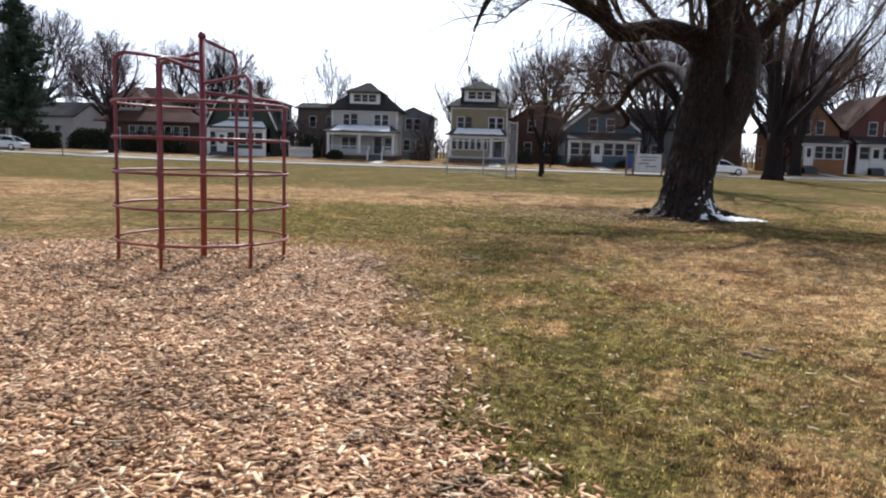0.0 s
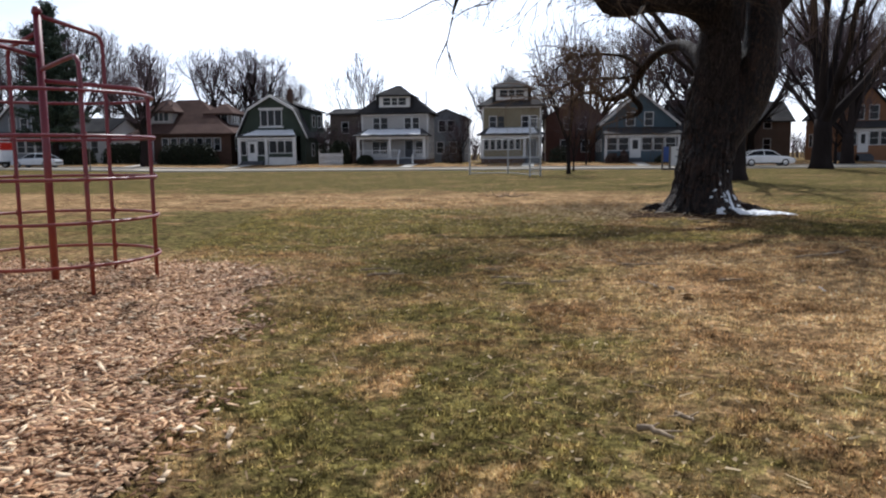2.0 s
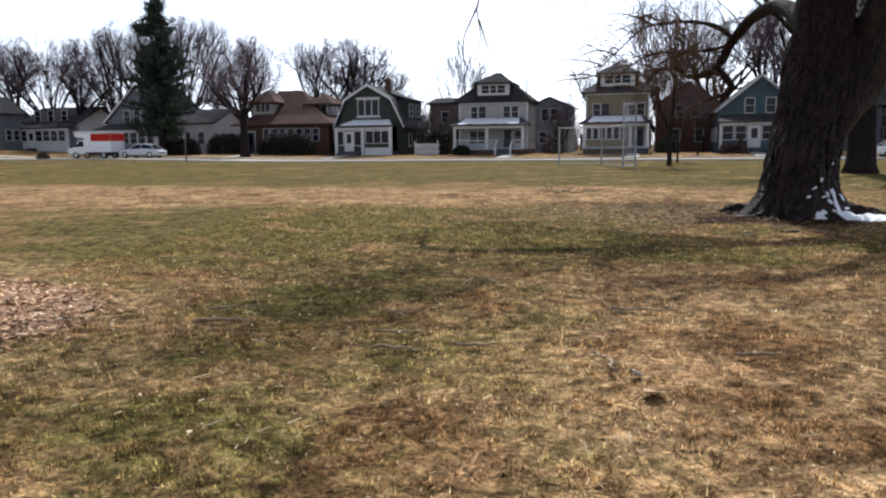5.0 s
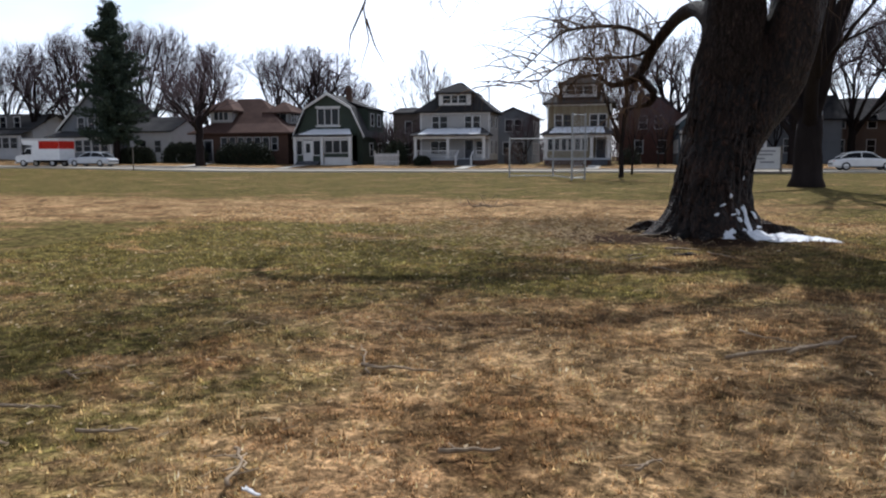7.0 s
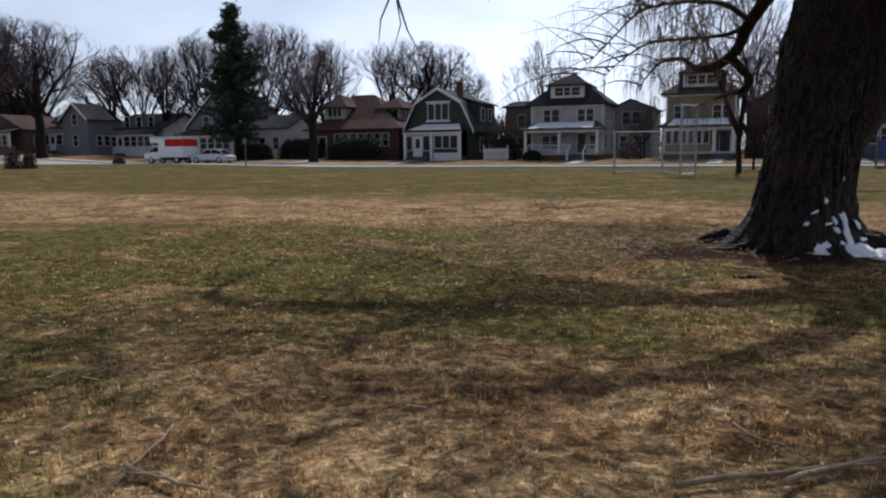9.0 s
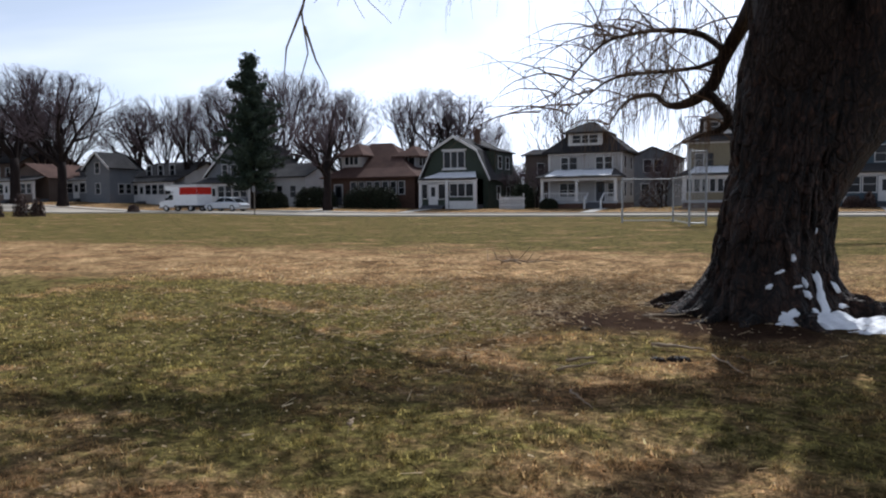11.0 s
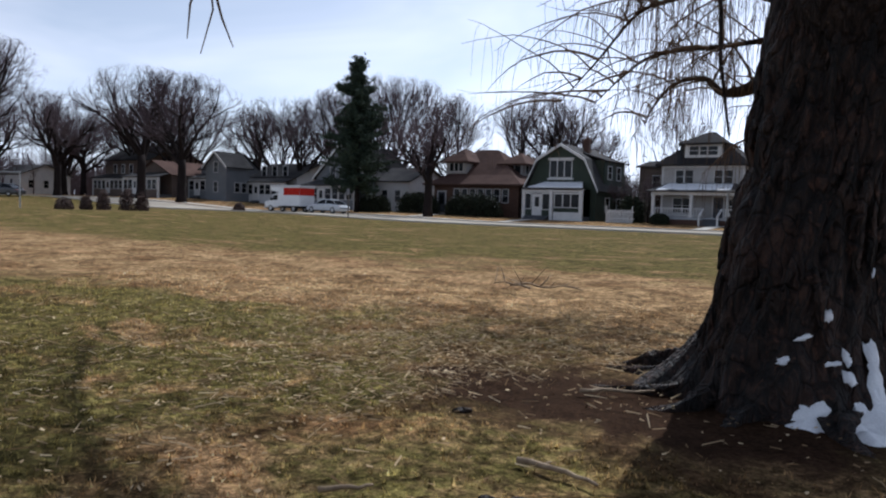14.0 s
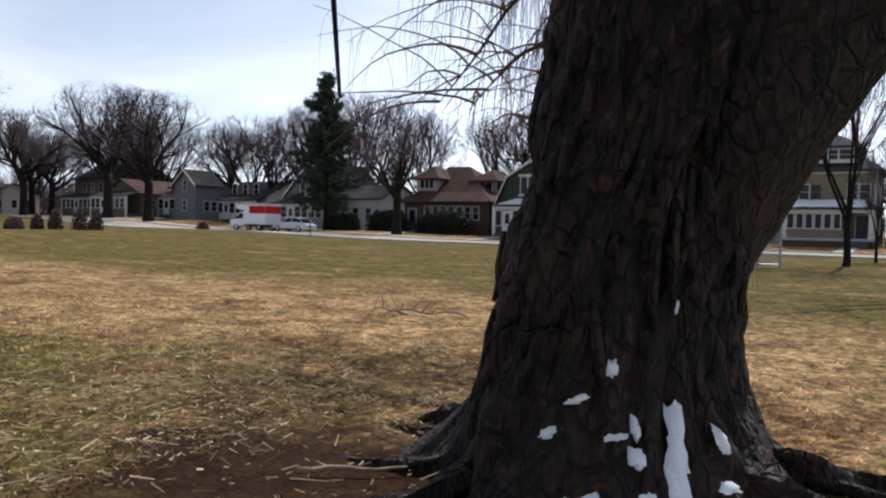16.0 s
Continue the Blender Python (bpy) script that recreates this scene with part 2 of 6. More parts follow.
def make_bark(name, a, b, c3, ridge=13.0, strength=0.9, gloss=0.3):
    """Furrowed bark: braided plates between deep cracks, grain within them and lighter rubbed places."""
    n = Nodes(name)
    long_ridges = n.noise(n.place("Object", (1, 1, 0.26)), ridge, 3, 0.5, 1.6)
    big = n.noise(n.place("Object"), 1.7, 4, 0.6)
    grain = n.noise(n.place("Object", (1, 1, 0.4)), 46, 5, 0.7, 0.6)
    flakes = n.noise(n.place("Object", (1, 1, 0.5)), 13, 4, 0.6, 1.0)
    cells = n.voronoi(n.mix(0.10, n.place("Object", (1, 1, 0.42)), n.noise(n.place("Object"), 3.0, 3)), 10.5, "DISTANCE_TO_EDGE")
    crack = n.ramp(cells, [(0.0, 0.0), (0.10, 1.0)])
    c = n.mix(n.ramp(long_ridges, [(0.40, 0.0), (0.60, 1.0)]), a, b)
    c = n.mix(n.ramp(big, [(0.5, 0.0), (0.68, 0.6)]), c, c3)
    c = n.mix(n.ramp(flakes, [(0.58, 0.0), (0.66, 0.65)]), c, tuple(v * 1.6 for v in c3))
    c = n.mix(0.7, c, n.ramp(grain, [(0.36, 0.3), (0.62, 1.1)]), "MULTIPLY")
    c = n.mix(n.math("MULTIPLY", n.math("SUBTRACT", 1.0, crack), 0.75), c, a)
    h = n.math("ADD", n.math("MULTIPLY", n.ramp(long_ridges, [(0.35, 0.0), (0.65, 1.0)]), 1.1), n.math("ADD", n.math("MULTIPLY", grain, 0.4), n.math("MULTIPLY", flakes, 0.9)))
    h = n.math("ADD", h, n.math("MULTIPLY", crack, 0.8))
    n.bump(h, strength, 0.07)
    return n.done(c, 0.72, 0.0, Specular_IOR_Level=gloss)


def make_worn_paint(name):
    """Red enamel, chalky above and worn to orange primer low down."""
    n = Nodes(name)
    at = n.place("Object")
    sep = n.t.nodes.new("ShaderNodeSeparateXYZ")
    n.put(n.place("Position"), sep.inputs[0])
    rub = n.noise(at, 7, 4, 0.6)
    low = n.math("ADD", n.math("MULTIPLY", sep.outputs[2], -0.5), n.math("ADD", 0.75, n.math("MULTIPLY", n.math("SUBTRACT", rub, 0.5), 1.0)), True)
    c = n.mix(low, (0.135, 0.012, 0.024), (0.26, 0.050, 0.020))
    c = n.mix(n.ramp(n.noise(at, 38, 4, 0.7), [(0.62, 0.0), (0.7, 0.8)]), c, (0.16, 0.05, 0.03))
    return n.done(c, n.math("ADD", 0.28, n.math("MULTIPLY", rub, 0.25)), 0.0)


def make_leaf(name, a, b, thin=0.0):
    n = Nodes(name)
    mid = tuple(p * 0.6 + q * 0.4 for p, q in zip(a, b))
    c = n.ramp(n.island(), [(0.0, a), (0.68, mid), (1.0, b)] if thin else [(0.0, a), (1.0, b)])
    m = n.done(c, 0.8, 0.0, Specular_IOR_Level=0.08 if thin else 0.3)
    if thin:
        thru = n.t.nodes.new("ShaderNodeBsdfTranslucent")
        n.put(c, thru.inputs["Color"])
        both = n.t.nodes.new("ShaderNodeMixShader")
        both.inputs[0].default_value = thin
        n.t.links.new(n.b.outputs[0], both.inputs[1])
        n.t.links.new(thru.outputs[0], both.inputs[2])
        n.t.links.new(both.outputs[0], n.out.inputs["Surface"])
    return m


def make_glass(name, tint):
    n = Nodes(name)
    c = n.mix(n.noise(n.place("Object"), 1.5, 3), tint, tuple(v * 2.2 for v in tint))
    return n.done(c, 0.10, 0.0, Specular_IOR_Level=0.18)


LAWN, BLADES = make_lawn("lawn turf", False), make_lawn("grass blades", True)
CHIP_BED, CHIPS = make_chips("wood chip bed", False), make_chips("loose wood chips", True)
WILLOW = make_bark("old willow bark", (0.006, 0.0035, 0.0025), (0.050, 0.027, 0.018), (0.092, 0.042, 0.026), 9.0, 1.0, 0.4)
LIMB = make_bark("willow limb bark", (0.014, 0.010, 0.008), (0.055, 0.037, 0.030), (0.075, 0.052, 0.042), 18.0, 0.9, 0.12)
TWIG = surface("willow twig", (0.10, 0.065, 0.045), (0.19, 0.13, 0.085), 3, 40, 0.85, bump=0, gloss=0.1)
FAR_BARK = surface("bare tree bark", (0.014, 0.011, 0.011), (0.036, 0.029, 0.028), 0.6, 9, 0.95, bump=0.3, stretch=(1, 1, 0.3), gloss=0.05)
FAR_TWIG = surface("bare twigs", (0.075, 0.056, 0.062), (0.135, 0.104, 0.112), 0.5, 5, 0.95, bump=0, gloss=0.05)
SNOW = surface("old snow", (0.84, 0.86, 0.90), (0.93, 0.94, 0.96), 6, 80, 0.6, bump=0.4)
NEEDLES = make_leaf("spruce needles", (0.012, 0.024, 0.016), (0.052, 0.074, 0.046))
HEDGE = make_leaf("hedge leaves", (0.006, 0.010, 0.006), (0.028, 0.036, 0.018))
DRYSHRUB = make_leaf("dry brush", (0.030, 0.019, 0.017), (0.135, 0.088, 0.074))
RED = make_worn_paint("worn red enamel")
STICK = surface("weathered stick", (0.14, 0.09, 0.055), (0.40, 0.30, 0.19), 9, 60, 0.8, bump=0.2)
LITTER = make_leaf("leaf litter", (0.22, 0.135, 0.066), (0.90, 0.72, 0.46), 0.35)
DRY_LEAF = surface("dry tan leaf", (0.48, 0.33, 0.18), (0.66, 0.50, 0.30), 20, 90, 0.8, bump=0.2, gloss=0.1)
ROADMAT = surface("concrete road", (0.32, 0.285, 0.235), (0.43, 0.385, 0.32), 0.35, 14, 1.0, bump=0.2, gloss=0.03)
PAVE = surface("concrete walk", (0.42, 0.40, 0.36), (0.55, 0.52, 0.47), 0.6, 18, 0.9, bump=0.2, gloss=0.05)
WHITE = surface("white paint", (0.568, 0.568, 0.576), (0.688, 0.688, 0.688), 1.2, 20, 0.6, bump=0.05)
TRIM_GREY = surface("grey trim paint", (0.32, 0.34, 0.37), (0.42, 0.44, 0.47), 1.2, 20, 0.6, bump=0.05)
STEEL = surface("galvanised pipe", (0.30, 0.31, 0.32), (0.46, 0.47, 0.48), 5, 50, 0.45, 0.8, 0.05)
GLASS = make_glass("window glass", (0.006, 0.007, 0.009))
CREAM = siding("cream lap siding", (0.320, 0.312, 0.312), (0.416, 0.408, 0.400))
GREENSIDE = siding("dark green shingle siding", (0.013, 0.025, 0.017), (0.024, 0.040, 0.026), 0.2)
OCHRE = siding("ochre lap siding", (0.172, 0.144, 0.090), (0.234, 0.199, 0.129))
BLUESIDE = siding("slate blue lap siding", (0.045, 0.078, 0.104), (0.066, 0.105, 0.135))
GREYSIDE = siding("grey lap siding", (0.128, 0.143, 0.165), (0.180, 0.195, 0.217))
WHITESIDE = siding("white lap siding", (0.492, 0.500, 0.517), (0.607, 0.607, 0.615))
BROWNSIDE = siding("brown lap siding", (0.098, 0.071, 0.060), (0.143, 0.105, 0.086))
ORANGESIDE = siding("orange-brown lap siding", (0.192, 0.084, 0.036), (0.256, 0.120, 0.056))
MAROON = siding("maroon lap siding", (0.10, 0.03, 0.03), (0.15, 0.05, 0.045))
BRICK = surface("brown brick wall", (0.074, 0.039, 0.029), (0.115, 0.064, 0.046), 1.5, 22, 0.9, bump=0.4, stretch=(1, 1, 3))
REDBRICK = surface("red brick wall", (0.088, 0.038, 0.030), (0.128, 0.058, 0.045), 1.5, 22, 0.9, bump=0.4, stretch=(1, 1, 3))
ROOF_DARK = shingle("dark shingles", (0.020, 0.020, 0.023), (0.042, 0.041, 0.043))
ROOF_BROWN = shingle("red-brown shingles", (0.066, 0.040, 0.034), (0.106, 0.064, 0.053))
ROOF_GREY = shingle("grey shingles", (0.045, 0.045, 0.048), (0.083, 0.080, 0.080))
DARKSTEP = surface("dark painted steps", (0.05, 0.055, 0.065), (0.09, 0.095, 0.11), 1.5, 20, 0.8, bump=0.1)
TYRE = surface("black tyre rubber", (0.012, 0.012, 0.012), (0.025, 0.025, 0.025), 8, 60, 0.85, bump=0.1)
RIM = surface("wheel rim metal", (0.35, 0.36, 0.37), (0.5, 0.5, 0.5), 8, 60, 0.35, 0.8, 0)
POSTWOOD = surface("grey weathered post", (0.11, 0.095, 0.08), (0.19, 0.165, 0.14), 3, 30, 0.9, bump=0.3)
BLUEPANEL = surface("blue sign panel", (0.025, 0.06, 0.22), (0.04, 0.09, 0.30), 2, 30, 0.5, bump=0)
INK = surface("faded print", (0.16, 0.16, 0.18), (0.28, 0.28, 0.30), 4, 30, 0.7, bump=0)


def car_paint(name, colour):
    n = Nodes(name)
    dirt = n.noise(n.place("Object"), 2.0, 4)
    c = n.mix(n.ramp(dirt, [(0.5, 0.0), (0.8, 0.35)]), colour, tuple(v * 0.6 for v in colour))
    return n.done(c, 0.28, 0.0, Coat_Weight=0.6, Coat_Roughness=0.08)


CAR_WHITE, CAR_SILVER, CAR_RED = car_paint("white car paint", (0.74, 0.75, 0.76)), car_paint("silver car paint", (0.50, 0.53, 0.57)), surface("orange-red panel paint", (0.42, 0.02, 0.015), (0.55, 0.04, 0.025), 2, 20, 0.9, bump=0, gloss=0.1)
CAR_DARK = car_paint("dark car paint", (0.03, 0.033, 0.04))


# ---- mesh building ----
class Mesh:
    """Collects faces; one Mesh becomes one object."""

    def __init__(self):
        self.v, self.f = [], []

    def poly(self, *pts):
        k = len(self.v)
        self.v += [tuple(p) for p in pts]
        self.f.append(tuple(range(k, k + len(pts))))
        return self

    def box(self, x0, x1, y0, y1, z0, z1):
        k = len(self.v)
        self.v += [(x, y, z) for z in (z0, z1) for x, y in ((x0, y0), (x1, y0), (x1, y1), (x0, y1))]
        self.f += [tuple(k + i for i in q) for q in ((3, 2, 1, 0), (4, 5, 6, 7), (0, 1, 5, 4), (1, 2, 6, 5), (2, 3, 7, 6), (3, 0, 4, 7))]
        return self

    def slab(self, pts, thick):
        """A flat outline with thickness downwards along its normal."""
        p = [Vector(q) for q in pts]
        nrm = (p[1] - p[0]).cross(p[2] - p[0]).normalized() * thick
        k, n = len(self.v), len(p)
        self.v += [tuple(q) for q in p] + [tuple(q - nrm) for q in p]
        self.f.append(tuple(range(k, k + n)))
        self.f.append(tuple(range(k + 2 * n - 1, k + n - 1, -1)))
        self.f += [(k + i, k + n + i, k + n + (i + 1) % n, k + (i + 1) % n) for i in range(n)]
        return self

    def prism(self, outline, y0, y1):
        """An outline in x and z, drawn from y0 to y1."""
        k, n = len(self.v), len(outline)
        self.v += [(x, y0, z) for x, z in outline] + [(x, y1, z) for x, z in outline]
        self.f += [tuple(range(k, k + n)), tuple(range(k + 2 * n - 1, k + n - 1, -1))]
        self.f += [(k + i, k + n + i, k + n + (i + 1) % n, k + (i + 1) % n) for i in range(n)]
        return self

    def tube(self, pts, radii, sides=6, closed=False, caps=True):
        k, n = len(self.v), len(pts)
        pts = [Vector(p) for p in pts]
        if not isinstance(radii, (list, tuple)):
            radii = [radii] * n
        side = None
        for i, p in enumerate(pts):
            if closed:
                d = pts[(i + 1) % n] - pts[i - 1]
            else:
                d = pts[min(i + 1, n - 1)] - pts[max(i - 1, 0)]
            d.normalize()
            if side is None:
                side = d.orthogonal()
            side = (side - d * side.dot(d))
            side = side.normalized() if side.length > 1e-6 else d.orthogonal().normalized()
            up = d.cross(side)
            for s in range(sides):
                a = 2 * math.pi * s / sides
                self.v.append(tuple(p + (side * math.cos(a) + up * math.sin(a)) * radii[i]))
        last = n if closed else n - 1
        for i in range(last):
            a, b = k + i * sides, k + ((i + 1) % n) * sides
            self.f += [(a + s, a + (s + 1) % sides, b + (s + 1) % sides, b + s) for s in range(sides)]
        if caps and not closed:
            self.f.append(tuple(k + s for s in reversed(range(sides))))
            self.f.append(tuple(k + (n - 1) * sides + s for s in range(sides)))
        return self

    def ring(self, a0, a1, c0, c1, w, d0, d1):
        """A rectangular frame in x and z, w wide, from depth d0 to d1."""
        k = len(self.v)
        for d in (d0, d1):
            self.v += [(a0 - w, d, c0 - w), (a1 + w, d, c0 - w), (a1 + w, d, c1 + w), (a0 - w, d, c1 + w), (a0, d, c0), (a1, d, c0), (a1, d, c1), (a0, d, c1)]
        for i in range(4):
            j = (i + 1) % 4
            self.f += [(k + i, k + j, k + 4 + j, k + 4 + i), (k + 8 + j, k + 8 + i, k + 12 + i, k + 12 + j), (k + 8 + i, k + 8 + j, k + j, k + i), (k + 4 + i, k + 4 + j, k + 12 + j, k + 12 + i)]
        return self

    def turned(self, side, y):
        """From a wall that faces -y at depth 0 to one at depth y that faces -y, +x or -x."""
        if side == "+x":
            self.v = [(y - d, a, c) for a, d, c in self.v]
        elif side == "-x":
            self.v = [(y + d, a, c) for a, d, c in self.v]
        else:
            self.v = [(a, y + d, c) for a, d, c in self.v]
        return self

    def data(self, name, material, smooth=False):
        me = bpy.data.meshes.new(name)
        me.from_pydata(self.v, [], self.f)
        me.materials.append(material)
        if smooth:
            me.shade_smooth()
        return me


def part(name, mesh, material, parent=None, label="", smooth=False):
    ob = new(name, mesh.data(name, material, smooth) if isinstance(mesh, Mesh) else mesh)
    if parent:
        ob.parent = parent
    return tagged(ob, label)


def thing(name, label, category, at, group=""):
    ob = new(name)
    ob.empty_display_size = 0.3
    ob.matrix_world = at
    return tagged(ob, label, category, group)


def raw(name, verts, faces, material, smooth=False):
    """A mesh straight from arrays; all faces have the same number of corners."""
    me = bpy.data.meshes.new(name)
    n = faces.shape[1]
    me.vertices.add(len(verts))
    me.vertices.foreach_set("co", verts.astype(np.float32).ravel())
    me.loops.add(faces.size)
    me.loops.foreach_set("vertex_index", faces.astype(np.int32).ravel())
    me.polygons.add(len(faces))
    me.polygons.foreach_set("loop_start", (np.arange(len(faces)) * n).astype(np.int32))
    me.polygons.foreach_set("loop_total", np.full(len(faces), n, np.int32))
    me.materials.append(material)
    me.update(calc_edges=True)
    if smooth:
        me.shade_smooth()
    return me


def smooth01(a, b, v):
    s = np.clip((v - a) / (b - a), 0, 1)
    return s * s * (3 - 2 * s)


def ground_z(x, y):
    """The lie of the land."""
    z = -0.07 * np.exp(-((y - 17.5) / 6.0) ** 2) + 0.16 * smooth01(32, 66, y)
    z = z + 0.32 * smooth01(28, 50, -x) * smooth01(20, 40, y) + 0.95 * smooth01(62, 90, -x) * smooth01(30, 60, y)
    z = z + 0.30 * smooth01(75.5, 83, y)
    lump = 0.018 * np.sin(x * 1.9 + 0.6 * np.sin(y * 1.3)) * np.sin(y * 1.7 + 0.8) + 0.010 * np.sin(x * 4.3 + y * 2.9)
    z = z + lump * smooth01(-20, -16, x) * smooth01(-20, -16, -x) * smooth01(-36, -28, -y)
    return z


def gz(x, y):
    return float(ground_z(np.float64(x), np.float64(y)))


def chip_edge(y):
    """The right-hand rim of the wood-chip bed at each y."""
    return np.interp(y, [-6, 0.7, 1.6, 2.6, 3.6, 5.5, 7.6, 8.6, 9.3], [-1.2, -1.68, -1.95, -2.25, -2.42, -2.9, -3.25, -3.7, -4.5])


def in_chips(x, y):
    wob = 0.18 * np.sin(y * 2.3 + 1) + 0.10 * np.sin(y * 5.9) + 0.08 * np.sin(x * 7.1)
    back = 9.35 - 0.10 * np.abs(x + 6) ** 1.3 * (x < -6) + 0.12 * np.sin(x * 3.1) + 0.06 * np.sin(x * 8.3)
    return (x < chip_edge(y) + wob) & (y < back)


# ---- ground, road, pavement ----
def axis(lo, hi, step, far):
    near = np.arange(lo, hi + 1e-6, step)
    out = hi + np.cumsum(step * 1.25 ** np.arange(1, 60))
    out = out[out < far]
    inn = lo - np.cumsum(step * 1.25 ** np.arange(1, 60))
    inn = inn[inn > -far]
    return np.concatenate([inn[::-1], near, out])


def build_ground():
    xs, ys = axis(-16, 16, 0.25, 1800), axis(-4, 30, 0.25, 1800)
    ys = np.unique(np.concatenate([ys, np.arange(30, 100, 2.5)]))
    xs = np.unique(np.concatenate([xs, np.arange(-130, 60, 4.0)]))
    gx, gy = np.meshgrid(xs, ys)
    z = ground_z(gx, gy)
    verts = np.stack([gx, gy, z], -1).reshape(-1, 3)
    n, m = len(ys), len(xs)
    i, j = np.meshgrid(np.arange(n - 1), np.arange(m - 1), indexing="ij")
    k = i * m + j
    faces = np.stack([k, k + 1, k + m + 1, k + m], -1).reshape(-1, 4)
    return tagged(new("ground", raw("ground", verts, faces, LAWN, True)), "patchy late-winter park lawn, straw and green turf", "lawn", kind="structure")


build_ground()


def strip(name, label, category, y0, y1, x0, x1, lift, material, step=3.0):
    """A paved strip that follows the land."""
    m = Mesh()
    xs = np.arange(x0, x1 + 0.01, step)
    for a, b in zip(xs[:-1], xs[1:]):
        za0, za1, zb0, zb1 = gz(a, y0) + lift, gz(a, y1) + lift, gz(b, y0) + lift, gz(b, y1) + lift
        m.poly((a, y0, za0), (b, y0, zb0), (b, y1, zb1), (a, y1, za1))
        m.poly((a, y0, za0 - 0.3), (b, y0, zb0 - 0.3), (b, y0, zb0), (a, y0, za0))
        m.poly((b, y1, zb1 - 0.3), (a, y1, za1 - 0.3), (a, y1, za1), (b, y1, zb1))
    return tagged(part(name, m, material), label, category, kind="structure")


strip("road", "pale worn concrete street beside the park", "road", 62.0, 72.6, -140, 130, 0.012, ROADMAT)
strip("kerb", "low concrete kerb along the park lawn", "kerb", 61.75, 61.98, -140, 130, 0.11, PAVE)
strip("kerb", "low concrete kerb in front of the houses", "kerb", 72.62, 72.85, -140, 130, 0.11, PAVE)
strip("pavement", "concrete pavement before the house lawns", "pavement", 75.4, 76.7, -140, 130, 0.02, PAVE)


def path_to(x, x2, width=1.2):
    m = Mesh()
    ys = np.linspace(72.9, 82.3, 9)
    for a, b in zip(ys[:-1], ys[1:]):
        xa, xb = x2 + (x - x2) * (a - 72.9) / 9.4, x2 + (x - x2) * (b - 72.9) / 9.4
        m.poly((xa, a, gz(xa, a) + 0.03), (xa + width, a, gz(xa, a) + 0.03), (xb + width, b, gz(xb, b) + 0.03), (xb, b, gz(xb, b) + 0.03))
    return tagged(part("path", m, PAVE), "narrow concrete front path to a house", "path", group="front paths", kind="structure")


for a, b in ((-31.8, -32.6), (-13.4, -13.8), (-1.0, -1.2), (10.4, 10.4), (-43.0, -43.5), (-58.8, -59.0), (34.0, 34.0)):
    path_to(a, b)


# ---- houses ----
def window(parent, x0, x1, z0, z1, y, trim=None, bars=1, sash=True, side=""):
    """A framed window proud of the wall that faces -y at depth y (or faces +x or -x: then x0, x1 run along y)."""
    trim = trim or WHITE
    ob = part("window", Mesh().ring(x0, x1, z0, z1, 0.075, -0.06, 0.02).turned(side, y), trim, parent)
    for i in range(1, bars):
        c = x0 + (x1 - x0) * i / bars
        part("mullion", Mesh().box(c - 0.045, c + 0.045, -0.055, 0.02, z0, z1).turned(side, y), trim, ob)
    if sash:
        c = (z0 + z1) / 2
        part("sash_bar", Mesh().box(x0, x1, -0.045, 0.018, c - 0.02, c + 0.02).turned(side, y), trim, ob)
    part("pane", Mesh().box(x0, x1, -0.022, -0.012, z0, z1).turned(side, y), GLASS, ob)
    return ob


def door(parent, x0, x1, z0, z1, y, leaf=None, trim=None):
    m = Mesh().box(x0 - 0.1, x0, y - 0.06, y + 0.02, z0, z1 + 0.1).box(x1, x1 + 0.1, y - 0.06, y + 0.02, z0, z1 + 0.1).box(x0, x1, y - 0.06, y + 0.02, z1, z1 + 0.1)
    d = part("door", m, trim or WHITE, parent)
    part("door_leaf", Mesh().box(x0, x1, y - 0.03, y - 0.005, z0, z1), leaf or DARKSTEP, d)
    part("pane", Mesh().box(x0 + 0.2, x1 - 0.2, y - 0.04, y - 0.031, z0 + 0.9, z1 - 0.2), GLASS, d)
    return d


def post(parent, x, y, z0, z1, r=0.11, material=None):
    m = Mesh().box(x - r, x + r, y - r, y + r, z0, z1).box(x - r * 1.4, x + r * 1.4, y - r * 1.4, y + r * 1.4, z1 - 0.14, z1 - 0.02).box(x - r * 1.4, x + r * 1.4, y - r * 1.4, y + r * 1.4, z0, z0 + 0.16)
    return part("porch_post", m, material or WHITE, parent)


def railing(parent, x0, x1, y, z0, z1, material=None):
    r = part("top_rail", Mesh().box(x0, x1, y - 0.04, y + 0.04, z1 - 0.08, z1), material or WHITE, parent)
    part("bottom_rail", Mesh().box(x0, x1, y - 0.03, y + 0.03, z0, z0 + 0.06), material or WHITE, parent)
    n = max(2, int((x1 - x0) / 0.22))
    for i in range(n):
        c = x0 + (x1 - x0) * (i + 0.5) / n
        part("baluster", Mesh().box(c - 0.025, c + 0.025, y - 0.02, y + 0.02, z0 + 0.06, z1 - 0.08), material or WHITE, r)
    return r


def steps(parent, x0, x1, y, z, n, material=None):
    m = Mesh()
    for i in range(n):
        m.box(x0, x1, y - 0.3 * (n - i), y, -0.4, z * (i + 1) / (n + 1))
    return part("steps", m, material or DARKSTEP, parent)


def chimney(parent, x, y, z0, z1, w=0.6, material=None):
    m = Mesh().box(x - w / 2, x + w / 2, y - w / 2, y + w / 2, z0, z1 - 0.16).box(x - w / 2 - 0.07, x + w / 2 + 0.07, y - w / 2 - 0.07, y + w / 2 + 0.07, z1 - 0.16, z1)
    m.box(x - 0.12, x + 0.12, y - 0.12, y + 0.12, z1, z1 + 0.22)
    return part("chimney", m, material or BRICK, parent)


